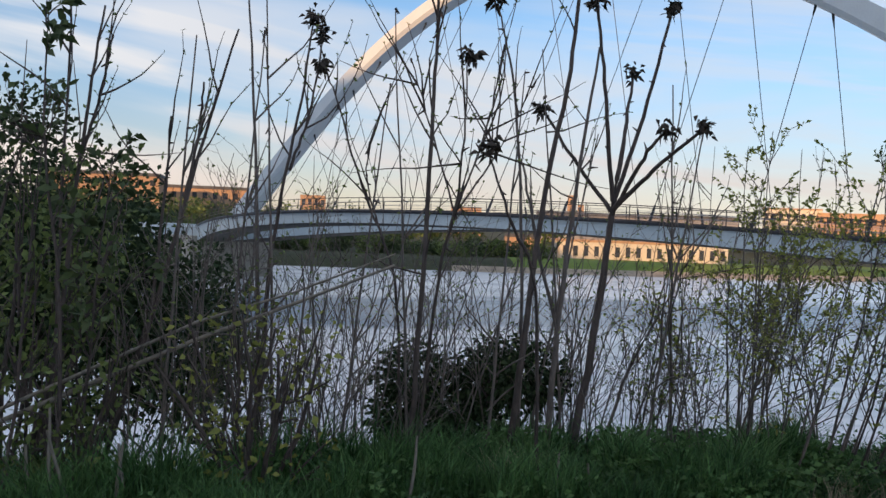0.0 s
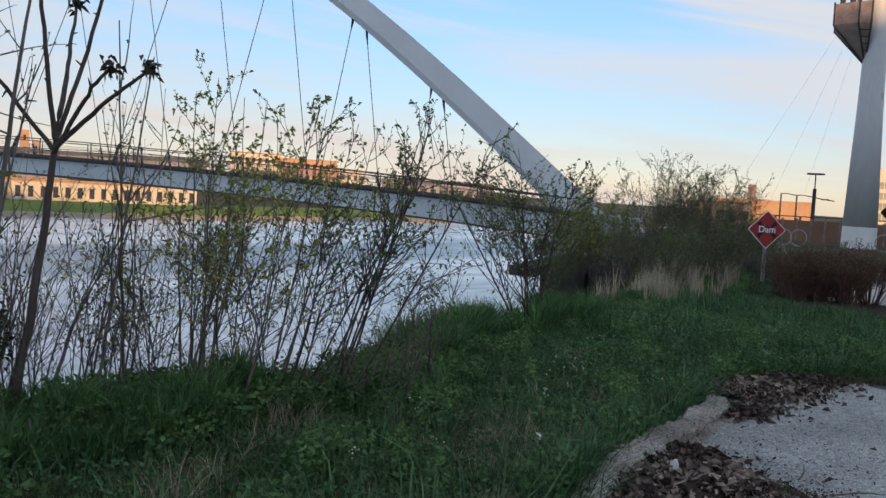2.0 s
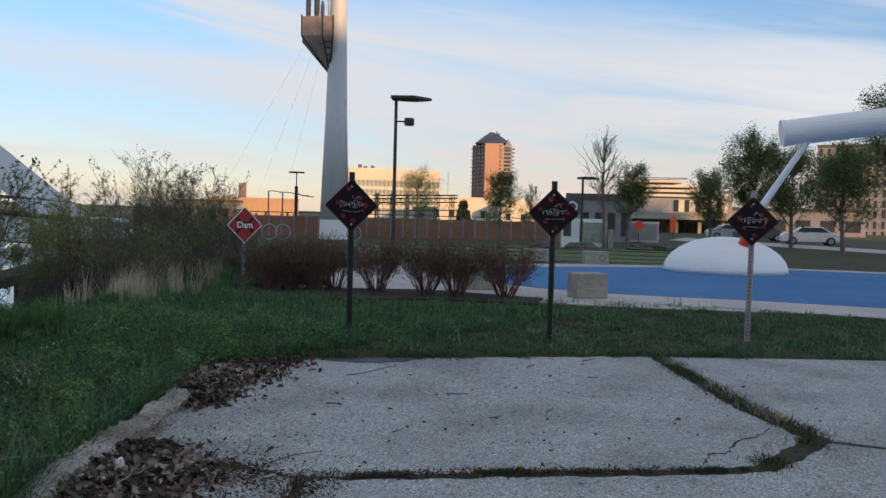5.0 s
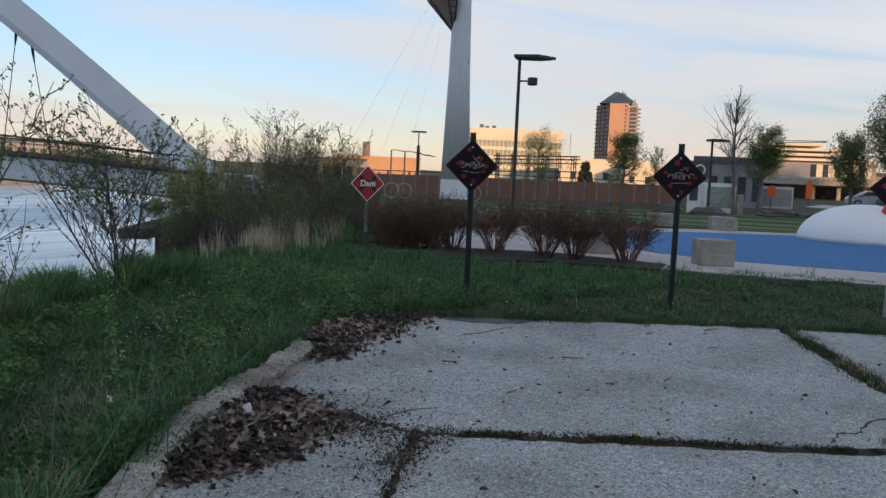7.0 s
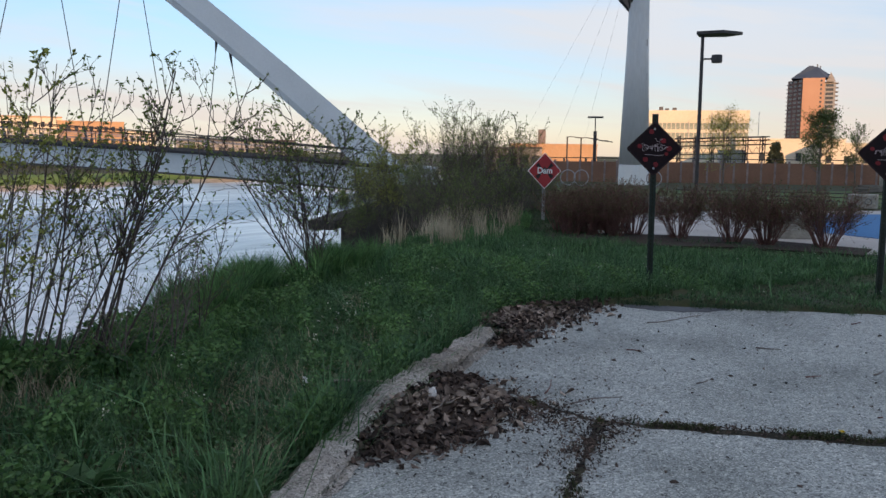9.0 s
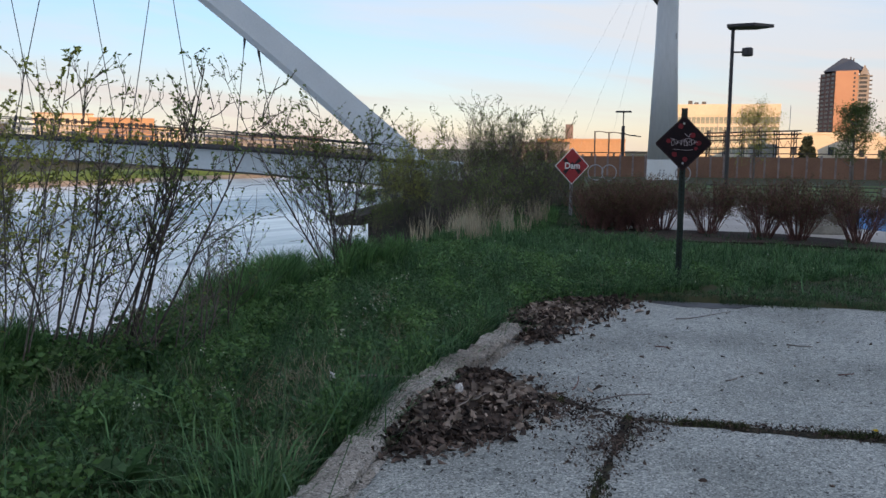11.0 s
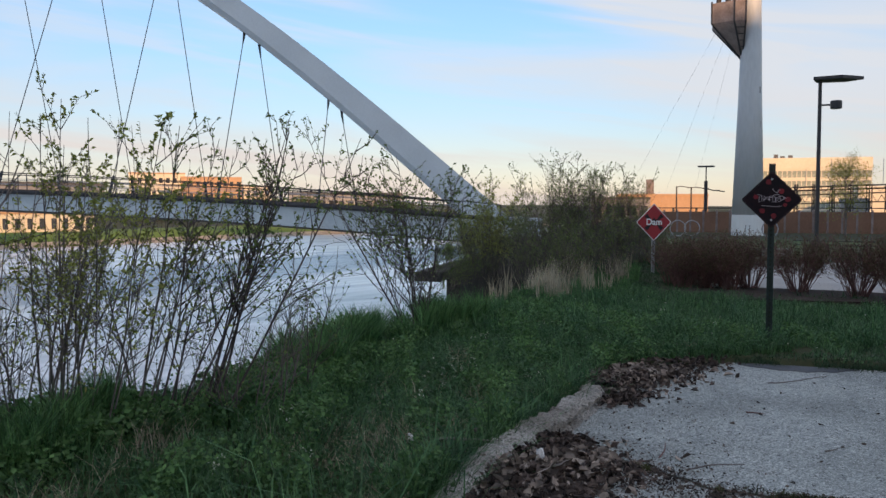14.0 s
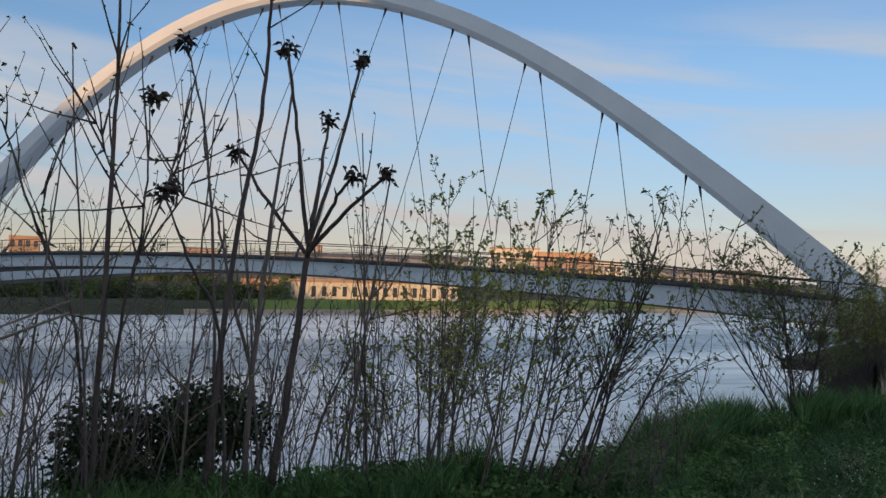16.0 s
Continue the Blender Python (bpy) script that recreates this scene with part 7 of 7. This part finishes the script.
blades("lawn_grass", scatter(30000, 14, 24, 8, 16, lambda x, y: (to_line(x, y, CREST) > -0.5) & (np.hypot(x - 0.3, y + 0.3) > 14) & (np.degrees(np.arctan2(x - 0.3, y + 0.3)) < 60), 6), 0.075, 0.004, "turf", "rough lawn under the warning sign", 0.5, 6, clumpy=0.5)


tufts("verge_grass", scatter(4200, -10, -2.9, -5, 5.5, lambda x, y: (to_line(x, y, CREST) > -0.5) & (to_line(x, y, KERB) < -0.15), 17), 14, 0.1, 0.12, 0.006, "grass", "rough grass of the verge back along the path", 17)
tufts("verge_grass", scatter(900, -3.0, 1.0, -0.6, 1.25, lambda x, y: to_line(x, y, KERB) < -0.15, 18), 14, 0.08, 0.10, 0.0045, "grass", "rough grass of the verge back along the path", 18)


kerb_path = np.array(KERB[1:-2])
kr = np.random.default_rng(19)
ku = kr.uniform(0, len(kerb_path) - 1.001, 1500)
ka, kb = kerb_path[ku.astype(int)], kerb_path[ku.astype(int) + 1]
kd = (kb - ka) / np.linalg.norm(kb - ka, axis=1)[:, None]
kn = np.stack([-kd[:, 1], kd[:, 0]], 1)
k_at = ka + (kb - ka) * (ku % 1)[:, None] + kn * kr.uniform(0.17, 0.34, 1500)[:, None]
tufts("kerb_grass", k_at[patchy(k_at[:, 0], k_at[:, 1], 2.2, 3.0, -0.55)], 15, 0.08, 0.11, 0.0045, "grass", "rough grass hanging over the back of the kerb", 19)


def weeds(n, box, keep, size, material, label, seed, rise=0.09, name="weeds"):
    rng = np.random.default_rng(seed)
    p = scatter(n, *box, keep, seed)
    at = np.column_stack([p, land(p[:, 0], p[:, 1]) + rng.uniform(0, rise, n)])
    way = rng.normal(size=(n, 3)) * np.array([1, 1, 0.45]) + np.array([0, 0, 0.35])
    ob = leaves(name, at, way, size, material, rng=rng, slim=0.6)
    return tagged(ob, label, "weeds", kind="stuff")


weeds(84000, (-3, 12, 1.2, 11.5), lambda x, y: verge(x, y) & patchy(x, y, 1.7, 3.0, -0.3), 0.028, "weed", "low broad-leaved weeds in the verge", 21, 0.11)
weeds(34000, (-1.0, 10, 2.0, 8.5), lambda x, y: verge(x, y) & patchy(x, y, 3.3, 9.0, 0.30), 0.040, "lushweed", "taller leafy weeds in the verge", 22, 0.2)
weeds(9000, (5.0, 9.5, 3.8, 8.0), lambda x, y: verge(x, y) & (to_line(x, y, KERB) > -1.6), 0.028, "weed", "leafy weeds hanging over the kerb", 23, 0.2)
weeds(12000, (9, 15, -4, 9), lambda x, y: lawn_at(x, y) & patchy(x, y, 1.2, 6.0, 0.1), 0.02, "weed", "clover in the lawn", 24, 0.04)
weeds(12000, (1.2, 5.2, 4.0, 6.5), lambda x, y: (np.abs(to_line(x, y, CREST) - 0.1) < 0.7) & patchy(x, y, 2.1, 5.0, -0.35), 0.05, "lushweed", "tall leafy weeds round the feet of the bushes", 25, 0.2)
# dry stalks and tufts
blades("dry_grass", scatter(1500, 0.5, 6.5, 2.2, 6.0, lambda x, y: verge(x, y) & patchy(x, y, 2.9, 13.0, 0.6), 31), 0.20, 0.002, "straw", "thin tufts of dead straw in the verge", 0.9, 31)
blades("dry_grass", scatter(900, 2.9, 4.6, 3.2, 4.3, lambda x, y: verge(x, y) & (np.hypot((x - 3.7) / 0.75, (y - 3.7) / 0.5) < 1) & patchy(x, y, 4.1, 3.0, -0.2), 33), 0.12, 0.0022, "straw", "matted dead straw beside the kerb", 1.1, 33)
blades("reeds", scatter(1500, 8.5, 17, 8.5, 15.5, lambda x, y: (np.abs(to_line(x, y, CREST) - 0.1) < 0.9) & patchy(x, y, 1.9, 4.0, 0.0), 32), 0.58, 0.0065, "straw", "dry pale reeds along the bank crest", 0.22, 32)
rg = random.Random(77)
for k, (x, y, h) in enumerate(((0.09, 4.0, 0.40), (-1.42, 3.68, 0.55), (-1.36, 3.71, 0.48), (-1.19, 3.78, 0.42), (-1.14, 3.8, 0.4), (-1.55, 3.7, 0.4), (1.05, 4.3, 0.25), (0.85, 4.2, 0.3))):
    z = float(land(x, y))
    t = thing("dead_stalk", (x, y, z), 0, "broken pale dead stalk standing in the grass", "stalk", "dead stalks")
    s = Sticks(5)
    s.add(limb(np.random.default_rng(500 + k), (0, 0, -0.03), (rg.uniform(-0.15, 0.15), rg.uniform(-0.1, 0.1), 1), h, 6, 0.05, 0), 0.011, 0.006)
    s.obj("stem", "greybark", t)
t = thing("fallen_branch", (-1.84, 4.05, 0.60), 0, "long pale fallen branch leaning through the bushes", "branch")
for k, (dz, r) in enumerate(((0, 0.017), (0.06, 0.012))):
    s = Sticks(6)
    s.add(np.array([(-0.9, -0.4, -0.42 + dz), (0, 0, dz), (0.83, 0.31, 0.38 + dz * 1.5), (1.3, 0.4, 0.57 + dz), (1.82, 0.45, 0.79 + dz)]), r, r * 0.45)
    s.obj("limb", "greybark", t)


def leaf_pile(n, high, seed, label, cx, cy, rx, ry, material="litter", big=1.0):
    rng = np.random.default_rng(seed)
    p = rng.normal(size=(n, 2)) * np.array([rx, ry]) * 0.5 + np.array([cx, cy])
    q = np.clip(1 - ((p[:, 0] - cx) / rx) ** 2 - ((p[:, 1] - cy) / ry) ** 2, 0, 1)
    base = np.where(in_slab(p[:, 0], p[:, 1]), 0.0, np.maximum(land(p[:, 0], p[:, 1]), 0.03))
    at = np.column_stack([p, base + q * high * rng.uniform(0.1, 1, n) + 0.008])
    way = rng.normal(size=(n, 3)) * np.array([1, 1, 0.6])
    side = np.cross(way, rng.normal(size=(n, 3)) * np.array([0.8, 0.8, 1]))
    way /= np.linalg.norm(way, axis=1)[:, None]
    side /= np.linalg.norm(side, axis=1)[:, None]
    L = (0.022 + 0.075 * rng.uniform(0, 1, n) ** 1.5)[:, None] * (1 if high else 0.6) * big
    nrm = np.cross(way, side)
    curl = rng.uniform(0.2, 0.9, n)[:, None] * L
    # six-cornered curled leaf
    ring = [(-0.5, 0, 0), (-0.2, 0.25, 1.6), (0.22, 0.17, 1.6), (0.5, 0, 0.4), (0.12, -0.24, 1.6), (-0.25, -0.2, 1.6)]
    v = np.stack([at + way * L * a + side * L * b + nrm * curl * c * abs(b) for a, b, c in ring], 1).reshape(-1, 3)
    f = np.arange(6 * n).reshape(n, 6)
    f = np.concatenate([f[:, [0, 1, 2, 3]], f[:, [0, 3, 4, 5]]])
    return tagged(np_mesh("leaf_litter", v, f, material), label, "leaf litter", kind="stuff")


for k, (n, high, x, y, rx, ry) in enumerate(((620, 0.05, 3.55, 2.70, 0.30, 0.22), (1150, 0.07, 3.95, 2.84, 0.42, 0.30), (1100, 0.07, 4.32, 3.0, 0.42, 0.30), (560, 0.07, 4.66, 3.18, 0.30, 0.18), (300, 0.03, 3.9, 2.52, 0.36, 0.20), (240, 0.03, 4.4, 2.62, 0.4, 0.26))):
    leaf_pile(n, high, 600 + k, "drift of brown dead leaves against the kerb", x, y, rx, ry)
leaf_pile(520, 0.10, 68, "pale curled leaves on top of the drift", 4.12, 2.86, 0.72, 0.44, "paleleaf", 1.15)
leaf_pile(1500, 0.012, 71, "dark crumbled leaf dirt round the drift", 4.15, 2.72, 0.85, 0.55, "litter", 0.26)
leaf_pile(1300, 0.012, 72, "dark crumbled leaf dirt along the joint", 4.55, 2.32, 0.42, 0.34, "litter", 0.3)
leaf_pile(900, 0.010, 73, "dark crumbled leaf dirt along the joint", 4.3, 1.88, 0.5, 0.16, "litter", 0.3)
leaf_pile(1500, 0.08, 63, "dead leaves along the broken kerb", 6.9, 4.05, 0.85, 0.40)
leaf_pile(480, 0.10, 69, "pale curled leaves along the broken kerb", 6.95, 4.05, 0.85, 0.40, "paleleaf", 1.15)
leaf_pile(320, 0.05, 64, "dead leaves along the broken kerb", 6.1, 3.66, 0.35, 0.2)
leaf_pile(260, 0.05, 74, "dead leaves thinning out beside the lawn", 7.75, 4.0, 0.5, 0.22)
leaf_pile(240, 0.0, 65, "single dead leaves strewn over the slabs", 6.4, 1.4, 4.5, 3.6, "litter", 0.9)
leaf_pile(700, 0.0, 70, "crumbs of dirt and leaf beside the drifts", 5.2, 3.0, 1.6, 0.7, "litter", 0.35)
leaf_pile(900, 0.0, 75, "dark crumbs of dirt strewn over the slabs", 6.6, 1.6, 4.6, 3.4, "litter", 0.28)


def fringe(path, n, h, seed, label, wide=0.03, material="weed"):
    rng = np.random.default_rng(seed)
    p = np.array(path)
    u = rng.uniform(0, len(p) - 1.001, n)
    k = u.astype(int)
    q = p[k] + (p[k + 1] - p[k]) * (u - k)[:, None] + rng.normal(0, wide, (n, 2))
    q = q[patchy(q[:, 0], q[:, 1], 3.4, seed, -0.05)]
    blades("joint_weeds", q, h, 0.0022, material, label, 0.9, seed, "weeds", 0.0)


for k, (ax, ay, bx, by) in enumerate(((4.68, 2.03, 5.02, 1.40), (5.02, 1.40, 5.32, 0.83), (5.32, 0.83, 5.82, -0.22), (3.87, 1.69, 4.66, 2.03), (2.6, 1.2, 3.87, 1.69))):
    for f_ in np.linspace(0.05, 0.95, 7):
        leaf_pile(70, 0.012, 780 + 10 * k + int(f_ * 9), "dark crumbs packed into the slab joint", ax + (bx - ax) * f_, ay + (by - ay) * f_, 0.10, 0.10, "litter", 0.26)
fringe([(4.68, 2.03), (5.02, 1.40), (5.32, 0.83), (5.82, -0.22), (6.06, -0.62)], 6500, 0.026, 81, "moss and grass in the slab joint", 0.024, "moss")
fringe([(4.68, 2.03), (5.02, 1.40), (5.32, 0.83), (5.82, -0.22), (6.06, -0.62)], 260, 0.05, 85, "moss and grass in the slab joint", 0.012, "turf")
fringe([(4.72, 2.6), (4.66, 2.03), (3.87, 1.69), (2.43, 1.13)], 5200, 0.022, 82, "moss and grass in the slab joint", 0.034, "moss")
fringe([(6.06, -0.62), (7.0, -1.04), (7.82, -0.56), (9.2, 0.0), (10.3, 0.42)], 8000, 0.045, 83, "grass grown over the wide slab joint", 0.075, "moss")
fringe([(7.0, -1.04), (7.82, -0.56), (9.2, 0.0), (10.3, 0.42)], 1800, 0.075, 86, "grass grown over the wide slab joint", 0.05, "turf")
fringe([(7.4, -0.8), (7.82, -0.56), (9.2, 0.0), (10.3, 0.42)], 500, 0.09, 87, "dry straw in the wide slab joint", 0.04, "straw")
fringe([(8.4, 3.9), (9.3, 2.2), (10.3, 0.55), (10.9, -1.0)], 6000, 0.07, 84, "lawn edge hanging over the slab", 0.08, "turf")

# twigs and scraps on the slabs
rg = random.Random(9)
for k, (x, y, L, a) in enumerate(((5.07, 2.62, 0.26, 15), (7.76, 2.94, 0.5, -58), (9.6, 1.1, 0.22, -40), (7.3, 1.9, 0.2, -72), (6.6, 1.35, 0.11, -50), (5.9, 1.9, 0.09, -30), (6.5, 2.7, 0.16, -64), (8.6, 0.9, 0.1, -80), (4.85, 2.5, 0.3, -75), (4.95, 2.2, 0.34, -55), (5.9, 0.75, 0.08, -20), (7.0, 1.0, 0.1, -35), (4.7, 2.72, 0.28, -20), (4.5, 2.85, 0.25, 60), (4.1, 2.9, 0.2, 30), (7.8, 1.0, 0.09, 10), (8.9, 1.6, 0.1, -85))):
    t = thing("twig", (x, y, 0.008), a, "short brown twig lying on the slabs", "twig", "twigs on the slabs")
    s = Sticks(5)
    s.add(limb(np.random.default_rng(700 + k), (-L / 2, 0, 0), (1, 0, 0), L, 6, 0.12, 0), 0.006, 0.003)
    s.obj("stick", "bark" if k % 2 else "redtwig", t)
for k, (x, y, z, L, a) in enumerate(((4.0, 3.42, 0.15, 0.34, -25), (4.25, 3.5, 0.15, 0.2, 20), (3.75, 3.4, 0.14, 0.3, 5))):
    t = thing("branch_piece", (x, y, z), a, "pale broken branch lying on the verge", "twig", "twigs on the verge")
    s = Sticks(5)
    s.add(limb(np.random.default_rng(720 + k), (-L / 2, 0, 0), (1, 0, 0.0), L, 5, 0.08, 0), 0.012, 0.006)
    s.obj("stick", "greybark", t)
for k, (x, y, z) in enumerate(((4.18, 2.92, 0.11), (3.75, 3.62, 0.14))):
    t = thing("litter_scrap", (x, y, z), k * 40, "crumpled white paper scrap", "litter", "litter scraps")
    g, r2 = Geo(), random.Random(60 + k)
    g.lathe([(0.004, -0.02), (0.03, -0.01), (0.035, 0.012), (0.02, 0.03), (0.003, 0.034)], 7)
    g.v = [(0.65 * a + r2.uniform(-0.012, 0.012), 0.65 * b + r2.uniform(-0.012, 0.012), c + r2.uniform(-0.01, 0.01)) for a, b, c in g.v]
    g.obj("paper", "signwhite", t)
weeds(160, (3, 15, 1, 11), lambda x, y: lawn_at(x, y) | verge(x, y), 0.022, "blossom", "tiny white flower heads in the grass", 92, 0.16, "flowers")

# taller flowering weeds and straw tufts in the verge
for k, (x, y, h) in enumerate(((4.9, 4.35, 0.34), (5.0, 4.5, 0.30), (4.7, 4.5, 0.36), (5.3, 4.6, 0.30), (4.3, 4.05, 0.30), (3.2, 4.1, 0.28), (2.9, 3.6, 0.26), (6.0, 5.2, 0.32), (7.4, 5.6, 0.34), (8.9, 5.0, 0.32), (9.3, 4.6, 0.30), (9.9, 4.3, 0.34), (2.3, 3.4, 0.30), (5.6, 4.2, 0.24))):
    rng = np.random.default_rng(900 + k)
    t = thing("flowering_weed", (x, y, float(land(x, y)) - 0.02), 0, "thin weed stalk with tiny pale flower heads", "weed", "flowering weeds")
    st, at, low = Sticks(4), [], []
    for _ in range(4):
        l1 = st.add(limb(rng, (rng.normal(0, 0.03), rng.normal(0, 0.03), 0), (rng.normal(0, 0.15), rng.normal(0, 0.15), 1), h * rng.uniform(0.6, 1.1), 6, 0.06, 0.1), 0.0025, 0.0012)
        at += [l1[-1] + rng.normal(0, 0.012, 3) for _ in range(5)]
        low += [l1[rng.integers(0, 5)] for _ in range(8)]
    tagged(st.obj("stemwork", "weed", t), kind="stuff")
    leaves("foliage", low, rng.normal(size=(len(low), 3)), 0.035, "weed", t, rng=rng)
    leaves("flower_head", at, rng.normal(size=(len(at), 3)), 0.011, "blossom", t, rng=rng, slim=0.9)
for k, (x, y, n) in enumerate(((5.45, 3.95, 110), (5.7, 4.05, 80), (3.1, 2.95, 60), (2.9, 2.9, 45), (3.3, 3.1, 40), (2.4, 2.75, 40), (8.4, 4.4, 60))):
    rng = np.random.default_rng(930 + k)
    blades("straw_tuft", np.array([x, y]) + rng.normal(0, 0.05, (n, 2))[:], 0.15, 0.0018, "straw", "tuft of dead straw at the kerb", 1.0, 930 + k)
t = thing("dandelion", (5.34, 0.84, 0.0), 0, "yellow dandelion flower in the slab joint", "flower")
Geo().tube([(0, 0, -0.005), (0.004, 0.002, 0.035)], 0.0025, 5).obj("stalk", "weed", t)
rng = np.random.default_rng(5)
leaves("petal", np.repeat([[0.004, 0.002, 0.034]], 46, 0), rng.normal(size=(46, 3)) * np.array([1, 1, 0.3]) + np.array([0, 0, 0.35]), 0.017, "dandelion", t, rng=rng, slim=0.35, droop=0.0, kind="")
leaves("leaf", np.zeros((14, 3)), rng.normal(size=(14, 3)) * np.array([1, 1, 0.15]) + np.array([0, 0, 0.2]), 0.07, "moss", t, rng=rng, slim=0.3, kind="")
# thin bare shoots between the bushes
for k, (az, d, h) in enumerate(((-19.0, 5.2, 2.2), (-16.5, 5.2, 1.9), (-14.2, 5.0, 2.4), (-10.6, 5.2, 2.4), (-6.4, 5.3, 2.1), (-3.4, 5.6, 2.2), (5.0, 5.7, 2.3), (8.8, 5.8, 2.0), (12.8, 5.8, 2.2), (17.2, 5.7, 2.2), (31.2, 6.2, 1.1))):
    bush("bush", *polar(az, d), 960 + k, h, 0.24, 6, 7, 0.026, 1, "bark", "leaf", 0.007, "thin straight bare shoots above the water", lean=(0.08, -0.04), low=0.25, foot=0.3, tip_only=0.5, twig_len=0.26, sub=2)

# dock plants and ferny weeds along the crest and the kerb
for k, (x, y, size, m_) in enumerate(((3.0, 4.75, 0.20, "weed"), (3.35, 5.1, 0.22, "weed"), (3.8, 5.3, 0.22, "weed"), (2.6, 4.7, 0.2, "weed"), (4.2, 5.6, 0.2, "weed"), (1.9, 4.55, 0.2, "weed"), (2.15, 2.65, 0.16, "weed"), (2.45, 2.8, 0.16, "weed"), (2.0, 2.95, 0.18, "weed"), (4.75, 3.75, 0.13, "weed"), (4.95, 3.85, 0.14, "weed"), (4.55, 3.6, 0.12, "weed"), (1.5, 2.5, 0.18, "weed"), (5.9, 4.5, 0.14, "weed"))):
    rng = np.random.default_rng(1000 + k)
    t = thing("leafy_weed", (x, y, float(land(x, y)) - 0.01), 0, "dark broad-leaved weed with a spreading rosette", "weed", "rosette weeds")
    n = 22
    a = rng.uniform(0, 6.28, n)
    leaves("foliage", np.column_stack([rng.normal(0, 0.03, (n, 2)), rng.uniform(0, 0.12, n)]), np.column_stack([np.cos(a), np.sin(a), rng.uniform(0.25, 1.3, n)]), size, m_, t, rng=rng, slim=0.3, droop=0.25)
